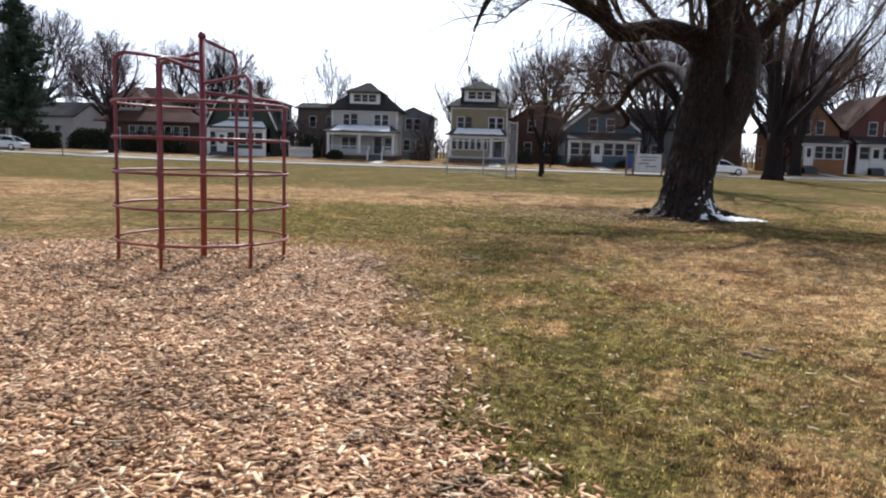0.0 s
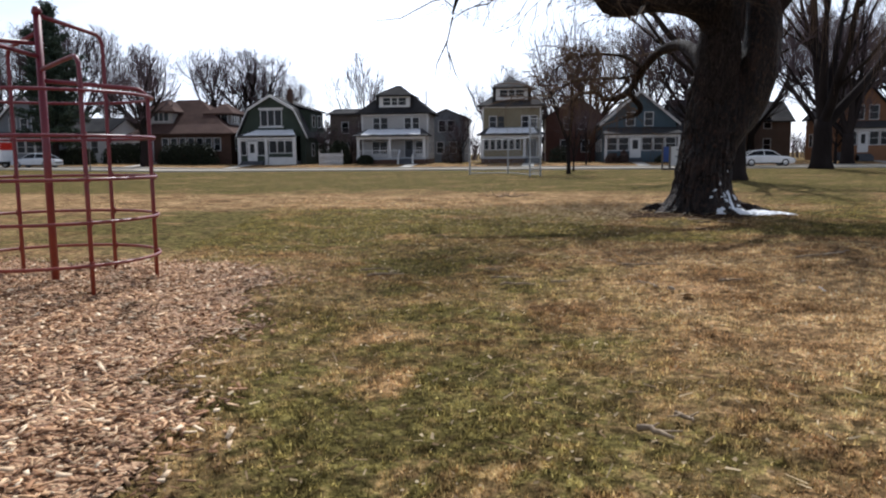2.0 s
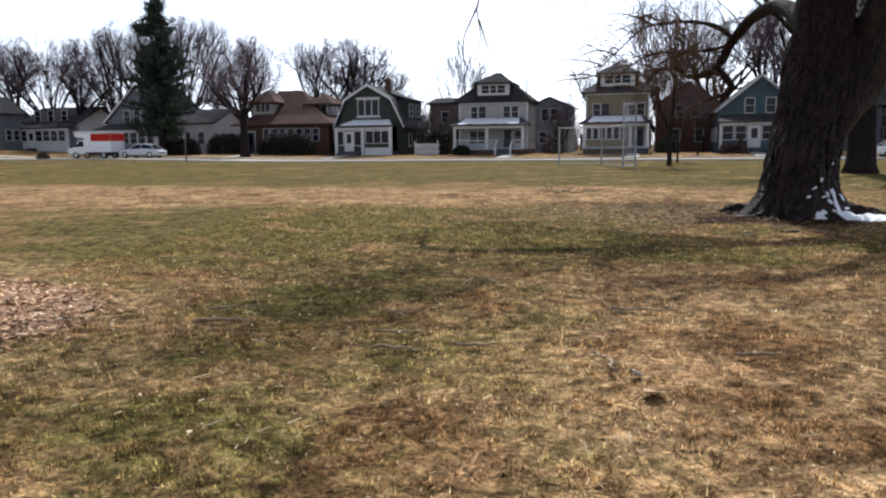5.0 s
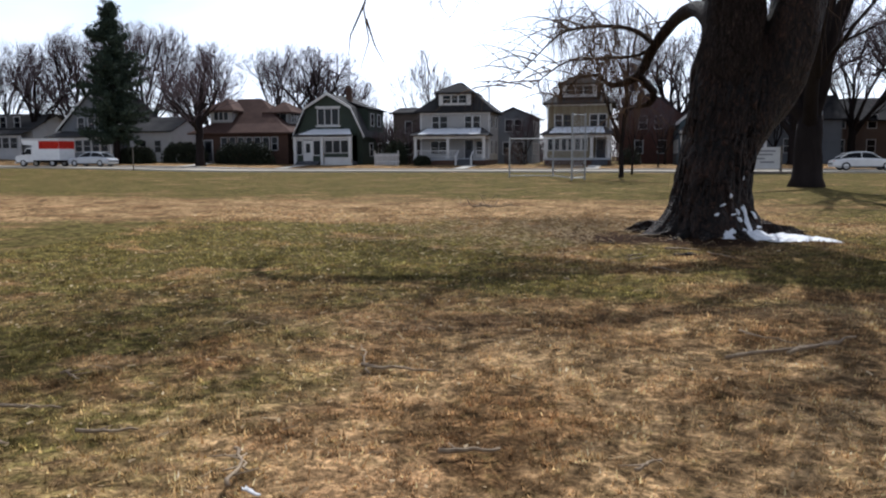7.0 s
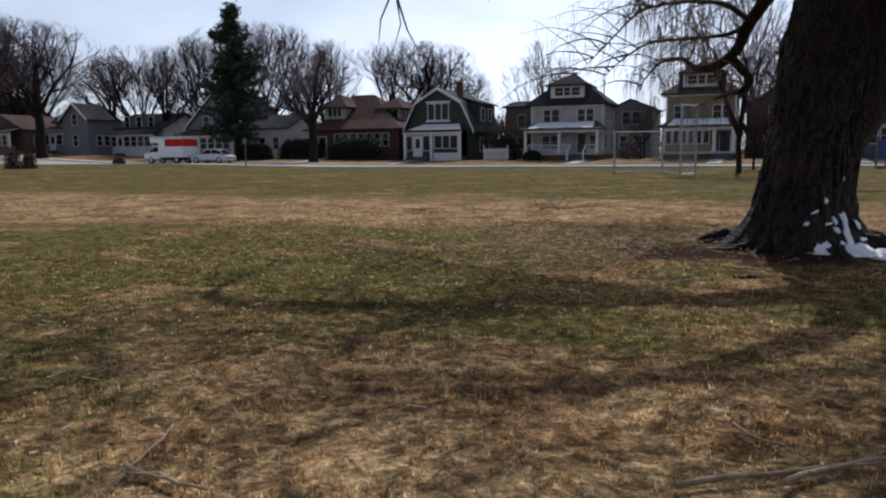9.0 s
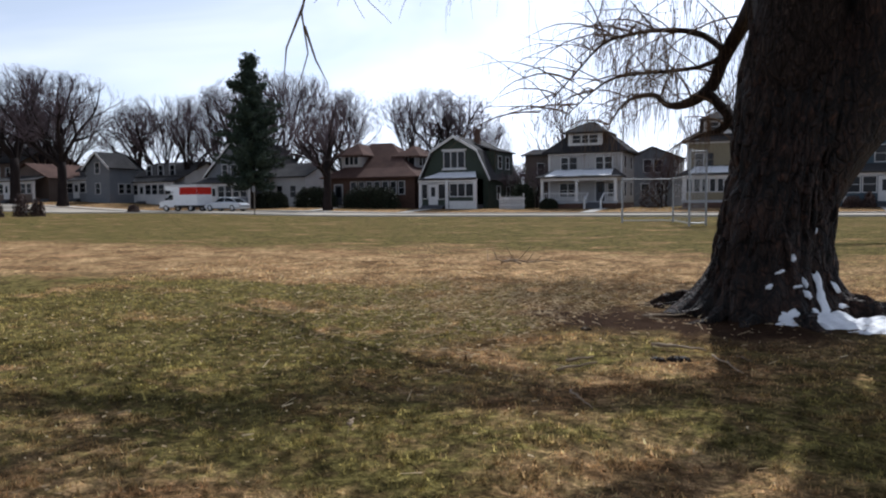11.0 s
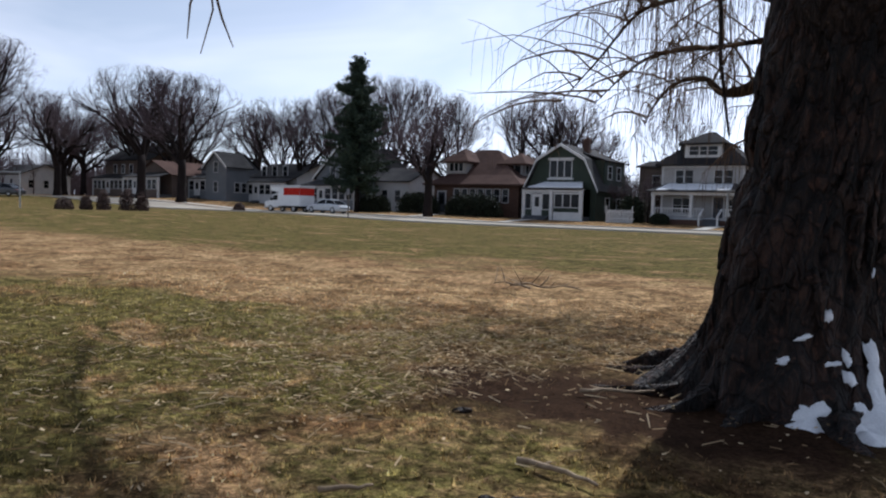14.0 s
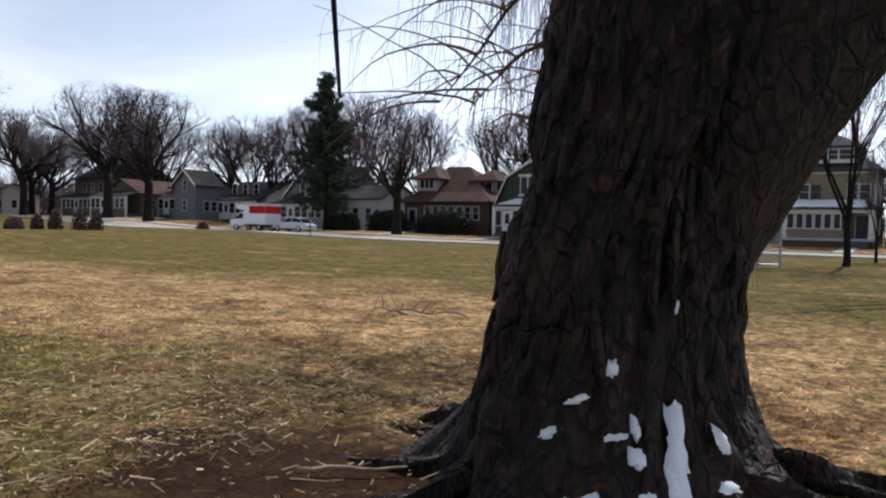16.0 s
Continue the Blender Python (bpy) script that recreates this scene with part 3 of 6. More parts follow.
def hip_roof(parent, x0, x1, y0, y1, z0, z1, ridge, material, name="roof", thick=0.18):
    """Hipped roof over a rectangle; ridge: length of the ridge along x (negative: along y)."""
    cx, cy = (x0 + x1) / 2, (y0 + y1) / 2
    if ridge >= 0:
        a, b = (cx - ridge / 2, cy, z1), (cx + ridge / 2, cy, z1)
    else:
        a, b = (cx, cy + ridge / 2, z1), (cx, cy - ridge / 2, z1)
    c = [(x0, y0, z0), (x1, y0, z0), (x1, y1, z0), (x0, y1, z0)]
    m = Mesh()
    if ridge >= 0:
        m.poly(c[0], c[1], b, a).poly(c[1], c[2], b).poly(c[2], c[3], a, b).poly(c[3], c[0], a)
    else:
        m.poly(c[0], c[1], a).poly(c[1], c[2], b, a).poly(c[2], c[3], b).poly(c[3], c[0], a, b)
    low = [(p[0], p[1], z0 - thick) for p in c]
    for i in range(4):
        m.poly(low[i], low[(i + 1) % 4], c[(i + 1) % 4], c[i])
    m.poly(*reversed(low))
    return part(name, m, material, parent)


def gable_roof(parent, x0, x1, y0, y1, z0, z1, material, along="y", name="roof", thick=0.16, trim=None):
    """A pitched shell; the ridge runs along y (the gable faces the street) or along x."""
    if along == "y":
        cx = (x0 + x1) / 2
        m = Mesh().prism([(x0, z0), (x0, z0 - thick), (cx, z1 - thick), (x1, z0 - thick), (x1, z0), (cx, z1)], y0, y1)
        if trim:
            for xa in (x0, x1):
                part("barge_board", Mesh().prism([(xa, z0 - 0.28), (xa, z0 + 0.03), (cx, z1 + 0.03), (cx, z1 - 0.28)], y0 - 0.05, y0 - 0.005), trim, parent)
    else:
        cy = (y0 + y1) / 2
        m = Mesh().prism([(y0, z0), (y0, z0 - thick), (cy, z1 - thick), (y1, z0 - thick), (y1, z0), (cy, z1)], x0, x1)
        m.v = [(b2, a2, c2) for a2, b2, c2 in m.v]
    return part(name, m, material, parent)


def shed_roof(parent, x0, x1, y0, y1, z0, z1, material, name="porch_roof", thick=0.14, inset=0.0):
    m = Mesh().slab([(x0, y0, z0), (x1, y0, z0), (x1 - inset, y1, z1), (x0 + inset, y1, z1)], thick)
    return part(name, m, material, parent)


def snow_sheet(parent, x0, x1, y0, y1, z0, z1, inset, cut=0.0):
    """A melting sheet of snow on a porch roof, ragged along its edges."""
    m = Mesh()
    n = 22
    low, high = [], []
    for i in range(n + 1):
        f = i / n
        wob = 0.10 * math.sin(9 * f + x0) + 0.06 * math.sin(23 * f)
        a, b = 0.06 + cut * abs(wob), 0.93 - abs(wob) * 0.6
        for t, row in ((a, low), (b, high)):
            row.append((x0 + inset * t + (x1 - x0 - 2 * inset * t) * f, y0 + (y1 - y0) * t, z0 + (z1 - z0) * t + 0.06))
    m.v = low + high + [(a, b, c - 0.055) for a, b, c in low + high]
    k = n + 1
    for i in range(n):
        m.f += [(i, i + 1, k + i + 1, k + i), (2 * k + i + 1, 2 * k + i, 3 * k + i, 3 * k + i + 1), (2 * k + i, 2 * k + i + 1, i + 1, i), (k + i, k + i + 1, 3 * k + i + 1, 3 * k + i)]
    m.f += [(0, k, 3 * k, 2 * k), (2 * k + n, 3 * k + n, k + n, n)]
    return part("snow", m, SNOW, parent, "melting snow on the porch roof")


def house_at(x, y, label, lift=0.0):
    return thing("house", label, "house", pose(x, y, gz(x, y) + lift), "houses along the street")


def green_house():
    """Dutch colonial with its gambrel to the street."""
    h = house_at(-29.6, 83.0, "dark green gambrel-roofed house with a white glazed porch")
    # porch, 6.6 m wide, front at local y 0
    w = 3.3
    part("foundation", Mesh().box(-w, w, 0.05, 2.2, -0.5, 0.45), DARKSTEP, h)
    part("porch_wall", Mesh().box(-w + 0.1, -2.25, 0.1, 0.22, 0.45, 1.15).box(-1.15, 0.1, 0.1, 0.22, 0.45, 1.1).box(0.25, w - 0.1, 0.1, 0.22, 0.9, 1.35).box(-w + 0.1, w - 0.1, 0.1, 0.22, 2.75, 2.84), GREENSIDE, h)
    part("porch_skirt", Mesh().box(0.2, w - 0.15, 0.02, 0.1, 0.0, 0.85), WHITE, h)
    part("porch_band", Mesh().box(-w, w, -0.02, 0.1, 2.85, 3.2).box(-w, w, 0.02, 0.1, 2.72, 2.8), WHITE, h)
    for x in (-w + 0.12, -0.05, w - 0.12):
        post(h, x, 0.06, -0.1, 3.2, 0.16)
    door(h, -2.15, -1.25, 0.45, 2.55, 0.1, WHITE)
    window(h, -3.0, -2.4, 1.15, 2.65, 0.1, sash=False)
    window(h, -1.05, -0.25, 1.1, 2.65, 0.1, sash=False)
    window(h, 0.3, 2.95, 1.35, 2.65, 0.1, bars=3, sash=False)
    part("porch_back", Mesh().box(-w, w, 2.0, 2.1, 0.4, 3.2), GREENSIDE, h)
    steps(h, -2.9, -0.3, 0.0, 0.6, 3)
    shed_roof(h, -w - 0.15, w + 0.15, -0.2, 2.3, 3.2, 4.0, ROOF_GREY, inset=1.1)
    snow_sheet(h, -w + 0.5, w + 0.1, -0.15, 2.25, 3.25, 4.0, 1.1)
    # gambrel body from local y 2 to 11
    out = [(-3.9, -0.5), (3.9, -0.5), (3.9, 3.3), (2.55, 6.2), (0, 7.65), (-2.55, 6.2), (-3.9, 3.3)]
    part("wall", Mesh().prism([(x, z) for x, z in out], 2.0, 11.0), GREENSIDE, h)
    edge = [(-4.25, 3.15), (-2.7, 6.35), (0, 7.9), (2.7, 6.35), (4.25, 3.15)]
    part("roof", Mesh().prism(edge + [(x, z - 0.17) for x, z in reversed(edge)], 1.6, 11.3), ROOF_GREY, h)
    for (xa, za), (xb, zb) in zip(edge[:-1], edge[1:]):
        part("barge_board", Mesh().prism([(xa, za - 0.26), (xa, za + 0.02), (xb, zb + 0.02), (xb, zb - 0.26)], 1.52, 1.6), WHITE, h)
    window(h, -1.25, 1.15, 4.45, 6.15, 2.0, bars=3, sash=False)
    part("gable_sill", Mesh().box(-1.5, 1.4, 1.85, 2.0, 4.2, 4.35), WHITE, h)
    part("gable_head", Mesh().box(-1.5, 1.4, 1.88, 2.0, 6.25, 6.45), WHITE, h)
    # shed dormer on the flank
    d = part("dormer", Mesh().box(2.6, 3.95, 4.0, 9.5, 3.6, 6.3), GREENSIDE, h)
    window(h, 4.8, 5.8, 4.4, 5.7, 3.95, side="+x")
    window(h, 7.2, 8.2, 4.4, 5.7, 3.95, side="+x")
    shed = Mesh().slab([(4.3, 3.7, 6.25), (4.3, 9.8, 6.25), (1.6, 9.8, 7.1), (1.6, 3.7, 7.1)], 0.14)
    part("dormer_roof", shed, ROOF_DARK, h)
    window(h, 4.5, 5.5, 1.0, 2.4, 3.9, side="+x")
    window(h, 7.5, 8.5, 1.0, 2.4, 3.9, side="+x")
    chimney(h, 1.0, 6.0, 7.0, 8.75, 0.6)


def foursquare(x, wall, label, width=7.6, ridge_z=9.0, dormer=True, porch_snow=True, glazed=False, roof=None, body_z=5.75, over=1.05, deep=11.4):
    """Two-storey cube with a hipped roof, a front dormer and a full-width porch."""
    h = house_at(x, 83.0, label)
    w = width / 2
    roof = roof or ROOF_DARK
    part("foundation", Mesh().box(-w, w, 0.1, deep + 0.1, -0.6, 0.55), BRICK, h)
    part("wall", Mesh().box(-w, w, 2.8, deep, 0.5, body_z), wall, h)
    for xa in (-w - 0.02, w - 0.14):
        part("corner_board", Mesh().box(xa, xa + 0.16, 2.76, 2.8, 0.55, body_z), WHITE, h)
    part("frieze", Mesh().box(-w - 0.05, w + 0.05, 2.74, 2.8, body_z - 0.32, body_z), WHITE, h)
    hip_roof(h, -w - over, w + over, 2.8 - over, deep + over, body_z, ridge_z, 0.6, roof)
    if dormer:
        part("dormer", Mesh().box(-1.75, 1.75, 2.9, 5.5, body_z + 0.55, body_z + 2.0), WHITE, h)
        # near-black boxes stand in for the shadows beside and below the dormer front
        for q in (-2.15, 1.76):
            part("dormer_side_shade", Mesh().box(q, q + 0.39, 3.15, 5.6, body_z + 0.40, body_z + 1.93), ROOF_DARK, h)
        part("dormer_foot_shade", Mesh().box(-2.1, 2.1, 2.75, 3.1, body_z + 0.32, body_z + 0.54), ROOF_DARK, h)
        hip_roof(h, -2.2, 2.2, 2.3, 7.5, body_z + 1.95, body_z + 3.1, -1.2, roof, "dormer_roof", 0.14)
        window(h, -1.3, -0.45, body_z + 0.85, body_z + 1.65, 2.9)
        window(h, 0.45, 1.3, body_z + 0.85, body_z + 1.65, 2.9)
        window(h, -0.32, 0.32, body_z + 0.85, body_z + 1.65, 2.9)
    for a in (-2.45, -1.55, 1.15, 2.05):
        window(h, a, a + 0.72, 3.95, 5.15, 2.8, trim=wall if a == -1.55 else WHITE)
    for yy in (3.6, 6.6):
        window(h, yy, yy + 0.9, 4.0, 5.2, w, side="+x")
        window(h, yy, yy + 0.9, 1.2, 2.6, w, side="+x")
        window(h, yy, yy + 0.9, 4.0, 5.2, -w, side="-x")
    # porch
    part("porch_floor", Mesh().box(-w - 0.1, w + 0.1, 0.05, 2.8, 0.5, 0.72), TRIM_GREY, h)
    part("porch_beam", Mesh().box(-w - 0.05, w + 0.05, 0.1, 0.35, 2.75, 3.1).box(-w - 0.05, -w + 0.2, 0.35, 2.8, 2.75, 3.1).box(w - 0.2, w + 0.05, 0.35, 2.8, 2.75, 3.1), WHITE, h)
    hip = Mesh()
    a, b = w + 0.45, w - 0.7
    hip.slab([(-a, -0.35, 3.12), (a, -0.35, 3.12), (b, 2.78, 3.95), (-b, 2.78, 3.95)], 0.12)
    hip.slab([(a, -0.35, 3.12), (a, 2.78, 3.12), (b, 2.78, 3.95)], 0.12)
    hip.slab([(-a, 2.78, 3.12), (-a, -0.35, 3.12), (-b, 2.78, 3.95)], 0.12)
    part("porch_roof", hip, ROOF_GREY, h)
    if porch_snow:
        snow_sheet(h, -a + 0.9, a - 0.9, -0.3, 2.7, 3.13, 3.93, 0.4, 0.6)
    if glazed:
        part("porch_wall", Mesh().box(-w + 0.1, w - 1.9, 0.12, 0.24, 0.72, 1.4), wall, h)
        n = 6
        for i in range(n):
            xa = -w + 0.35 + i * (2 * w - 2.4) / n
            window(h, xa, xa + (2 * w - 2.4) / n - 0.22, 1.5, 2.65, 0.14, sash=False)
        for px in (-w + 0.12, w - 1.8, w - 0.12):
            post(h, px, 0.2, 0.7, 2.8, 0.15)
        door(h, w - 1.4, w - 0.5, 0.72, 2.6, 2.8, DARKSTEP)
        steps(h, w - 1.75, w - 0.2, 0.05, 0.7, 3)
    else:
        for px in (-w + 0.12, -0.15, w - 0.12):
            post(h, px, 0.22, 0.7, 2.8, 0.13)
        railing(h, -w + 0.25, -0.3, 0.2, 0.85, 1.55)
        railing(h, 0.0, 0.95, 0.2, 0.85, 1.55)
        railing(h, w - 1.0, w - 0.25, 0.2, 0.85, 1.55)
        window(h, -2.6, -0.9, 1.15, 2.5, 2.8, bars=2)
        window(h, 2.4, 3.2, 1.15, 2.5, 2.8)
        door(h, 1.15, 2.05, 0.72, 2.65, 2.8, DARKSTEP)
        steps(h, 1.05, 2.5, 0.05, 0.75, 4, DARKSTEP)
        for px in (1.0, 2.6):
            part("stair_newel", Mesh().slab([(px - 0.08, -1.2, 0.9), (px + 0.08, -1.2, 0.9), (px + 0.08, 0.1, 1.55), (px - 0.08, 0.1, 1.55)], 0.1).box(px - 0.08, px + 0.08, -1.25, -1.1, -0.3, 0.95), WHITE, h)
    part("vent_pipe", Mesh().tube([(w - 0.6, 6.0, body_z + 0.3), (w - 0.6, 6.0, ridge_z - 0.6)], 0.07, 8), STEEL, h)
    return h


def bungalow():
    """Wide brick bungalow under a big flared roof with two dormers."""
    h = house_at(-41.5, 84.0, "brown brick bungalow under a wide red-brown shingle roof")
    part("wall", Mesh().box(-4.2, 6.9, 1.2, 11.5, -0.4, 3.5), BRICK, h)
    r = Mesh()
    r.v = [(-5.2, 0.2, 3.45), (7.7, 0.2, 3.45), (7.7, 12.4, 3.45), (-5.2, 12.4, 3.45), (-3.2, 2.2, 4.55), (5.6, 2.2, 4.55), (5.6, 10.4, 4.55), (-3.2, 10.4, 4.55), (-1.8, 6.4, 7.7), (1.2, 6.4, 7.7), (-5.2, 0.2, 3.3), (7.7, 0.2, 3.3), (7.7, 12.4, 3.3), (-5.2, 12.4, 3.3)]
    r.f = [(0, 1, 5, 4), (1, 2, 6, 5), (2, 3, 7, 6), (3, 0, 4, 7), (4, 5, 9, 8), (5, 6, 9), (6, 7, 8, 9), (7, 4, 8), (10, 11, 1, 0), (11, 12, 2, 1), (12, 13, 3, 2), (13, 10, 0, 3), (13, 12, 11, 10)]
    part("roof", r, ROOF_BROWN, h)
    part("dormer", Mesh().box(-3.4, -0.6, 2.4, 6.0, 4.5, 6.1), CREAM, h)
    hip_roof(h, -4.0, 0.0, 1.7, 7.5, 6.1, 7.6, -1.5, ROOF_BROWN, "dormer_roof")
    window(h, -2.9, -1.1, 5.0, 5.9, 2.4, bars=3, sash=False)
    part("dormer", Mesh().box(3.4, 5.6, 4.4, 8.2, 4.3, 5.9), CREAM, h)
    hip_roof(h, 2.6, 6.3, 3.7, 9.0, 5.9, 7.2, -1.0, ROOF_BROWN, "dormer_roof")
    window(h, 4.9, 7.4, 4.8, 5.7, 5.6, bars=3, sash=False, side="+x")
    window(h, 3.7, 5.3, 4.8, 5.7, 4.4, bars=2, sash=False)
    for i in range(7):
        window(h, -1.4 + i * 1.05, -0.7 + i * 1.05, 1.5, 2.9, 1.2)
    door(h, -3.6, -2.6, 0.3, 2.6, 1.2, DARKSTEP)
    for i in range(4):
        window(h, 2.5 + i * 2.1, 3.4 + i * 2.1, 1.5, 2.8, 6.9, side="+x")
    steps(h, -3.9, -2.3, 1.2, 0.35, 2, PAVE)
    return h


def gable_house(x, y, wall, roof, label, w, depth, eave, ridge, porch=True, along="y", win=2, lift=0.0, trim=None, storeys=2, porch_mat=None, snow=False, chim=0.0):
    """Plain gabled house; porch: glazed or open front porch with a lean-to roof."""
    h = house_at(x, y, label, lift)
    a = w / 2
    y0 = 2.4 if porch else 0.0
    if along == "y":
        part("wall", Mesh().prism([(-a, -0.6), (a, -0.6), (a, eave), (0, ridge - 0.15), (-a, eave)], y0, y0 + depth), wall, h)
    else:
        part("wall", Mesh().box(-a, a, y0, y0 + depth, -0.6, eave), wall, h)
        cy = y0 + depth / 2
        for s in (-1, 1):
            part("gable_wall", Mesh().slab([(s * a, y0, eave), (s * a, y0 + depth, eave), (s * a, cy, ridge - 0.15)][::s], 0.1), wall, h)
    gable_roof(h, -a - 0.4, a + 0.4, y0 - 0.4, y0 + depth + 0.4, eave - 0.15, ridge, roof, along, trim=trim)
    n = max(1, win)
    for s in range(storeys):
        z0 = 1.2 + 2.75 * s
        if s == 0 and porch:
            continue
        if z0 + 1.4 > ridge - 0.6:
            continue
        span = w * (0.5 if (along == "y" and s == storeys - 1) else 0.72)
        for i in range(n):
            c = (i - (n - 1) / 2) * span / n
            window(h, c - 0.42, c + 0.42, z0, z0 + 1.4, y0, trim or WHITE)
    for i in range(3):
        yy = y0 + 1.5 + i * depth / 3.4
        for s in range(storeys):
            if 1.2 + 2.75 * s + 1.3 < eave:
                window(h, yy, yy + 0.85, 1.2 + 2.75 * s, 2.5 + 2.75 * s, a, side="+x")
                window(h, yy, yy + 0.85, 1.2 + 2.75 * s, 2.5 + 2.75 * s, -a, side="-x")
    if porch:
        pm = porch_mat or wall
        part("porch_wall", Mesh().box(-a + 0.1, a - 0.1, 0.1, 0.24, -0.5, 1.2), pm, h)
        part("porch_floor", Mesh().box(-a + 0.1, a - 0.1, 0.24, 2.4, -0.5, 0.55), DARKSTEP, h)
        part("porch_band", Mesh().box(-a, a, 0.05, 0.3, 2.7, 3.05), WHITE, h)
        k = max(3, int(w / 1.15))
        dj = k // 3
        for i in range(k):
            xa = -a + 0.25 + i * (w - 0.5) / k
            xb = xa + (w - 0.5) / k - 0.24
            if i == dj:
                door(h, xa, xb, 0.5, 2.55, 0.1, WHITE)
            else:
                window(h, xa, xb, 1.3, 2.6, 0.12)
        for px in (-a + 0.1, a - 0.1):
            post(h, px, 0.15, -0.3, 2.75, 0.13)
        shed_roof(h, -a - 0.25, a + 0.25, -0.3, 2.5, 3.05, 3.8, ROOF_GREY, inset=0.5)
        if snow:
            snow_sheet(h, -a + 0.2, a - 0.4, -0.25, 2.4, 3.08, 3.8, 0.5, 0.6)
        xa = -a + 0.25 + dj * (w - 0.5) / k
        steps(h, xa - 0.2, xa + 1.2, 0.1, 0.5, 3)
    if chim:
        chimney(h, chim, y0 + depth * 0.5, eave, ridge + 0.9, 0.65)
    return h


green_house()
foursquare(-15.5, CREAM, "cream two-storey house with hipped roof and railed porch", over=0.55, deep=8.6)
foursquare(-2.3, OCHRE, "ochre two-storey house with a glazed snow-topped porch", width=6.5, ridge_z=8.9, glazed=True, roof=ROOF_GREY, body_z=6.4, over=0.5)
bungalow()
gable_house(11.6, 83.0, BLUESIDE, ROOF_DARK, "slate-blue gabled house with white glazed porch", 7.8, 9.5, 4.3, 7.7, win=2, trim=WHITE)
gable_house(-60.2, 83.0, GREYSIDE, ROOF_DARK, "grey gabled house with dark roof behind a spruce", 8.6, 9.5, 4.1, 8.4, win=3, trim=WHITE, chim=-1.6)
gable_house(-53.4, 87.0, WHITESIDE, ROOF_GREY, "low white clapboard house beside a dark spruce", 5.6, 8.0, 3.9, 5.6, porch=False, storeys=1, along="x")
gable_house(5.2, 95.0, REDBRICK, ROOF_DARK, "dark brick house set back from the street", 7.0, 9.0, 5.4, 8.0, porch=False)
gable_house(-11.0, 99.0, GREYSIDE, ROOF_DARK, "grey two-storey house set back between trees", 4.6, 9.0, 5.9, 6.9, porch=False, win=2)
gable_house(-23.5, 100.0, BROWNSIDE, ROOF_DARK, "brown house set far back between neighbours", 6.4, 9.0, 6.6, 7.4, porch=False, along="x")
gable_house(34.6, 82.0, ORANGESIDE, ROOF_DARK, "orange-brown gabled house with a low porch", 5.8, 9.0, 4.4, 7.7, win=2, porch_mat=ORANGESIDE, lift=0.35)
gable_house(42.4, 83.0, MAROON, ROOF_BROWN, "maroon gabled house with white glazed porch", 6.8, 9.0, 4.6, 8.4, win=2, porch_mat=WHITE, lift=0.4)
gable_house(51.5, 83.0, GREYSIDE, ROOF_DARK, "grey gabled house at the street's end", 7.2, 9.0, 4.8, 8.2, win=2)
gable_house(28.0, 101.0, BROWNSIDE, ROOF_DARK, "dark brown house behind park trees", 9.0, 9.0, 5.0, 7.6, porch=False, along="x")
gable_house(20.5, 92.0, GREYSIDE, ROOF_DARK, "dark grey house behind park trees", 7.5, 9.0, 4.8, 7.4, porch=False, along="x")
gable_house(-82.0, 83.5, GREYSIDE, ROOF_DARK, "blue-grey gabled house with white window trim", 4.4, 4.2, 4.8, 6.9, porch=False, win=1, trim=WHITE)
gable_house(-87.6, 85.2, GREYSIDE, ROOF_DARK, "grey house wing with white-posted porch", 5.6, 6.5, 4.6, 6.8, along="x", porch_mat=GREYSIDE)
gable_house(-94.6, 80.0, BROWNSIDE, ROOF_BROWN, "brown single-storey house with reddish porch gable", 8.6, 9.0, 3.6, 5.6, win=2)
gable_house(-110.5, 86.0, BROWNSIDE, ROOF_DARK, "large dark brown two-storey house under bare trees", 12.5, 10.0, 6.3, 9.0, along="x", win=4, chim=2.0)
gable_house(-77.0, 87.5, WHITESIDE, ROOF_GREY, "low white house with grey hipped porch", 9.0, 8.0, 4.0, 6.0, along="x", win=3)
gable_house(-133.0, 80.0, WHITESIDE, ROOF_GREY, "pale cottage at the far end of the street", 8.5, 9.0, 3.6, 5.4, porch=False, along="x", win=2, storeys=1)


# ---- fence, posts, signs, backstop ----
def picket_fence(x0, x1, y):
    f = thing("picket_fence", "low white picket fence between two houses", "fence", pose(x0, y, gz(x0, y)))
    for z in (0.35, 1.0):
        part("rail", Mesh().box(0, x1 - x0, 0.0, 0.05, z, z + 0.09), WHITE, f)
    n = int((x1 - x0) / 0.16)
    for i in range(n):
        x = i * 0.16
        tall = 1.6 if i in (0, n - 1) else 1.28
        part("picket", Mesh().prism([(x, -0.05), (x + 0.1, -0.05), (x + 0.1, tall - 0.08), (x + 0.05, tall), (x, tall - 0.08)], -0.03, 0.0), WHITE, f)


picket_fence(-23.4, -20.6, 82.2)


def street_post():
    x, y = -37.6, 61.2
    p = thing("street_sign", "weathered post with a small blank plate by the kerb", "sign", pose(x, y, gz(x, y)))
    part("post", Mesh().tube([(0, 0, -0.3), (0, 0, 2.5)], 0.05, 8), POSTWOOD, p)
    part("plate", Mesh().box(-0.16, 0.16, -0.075, -0.055, 1.95, 2.45), INK, p)


street_post()


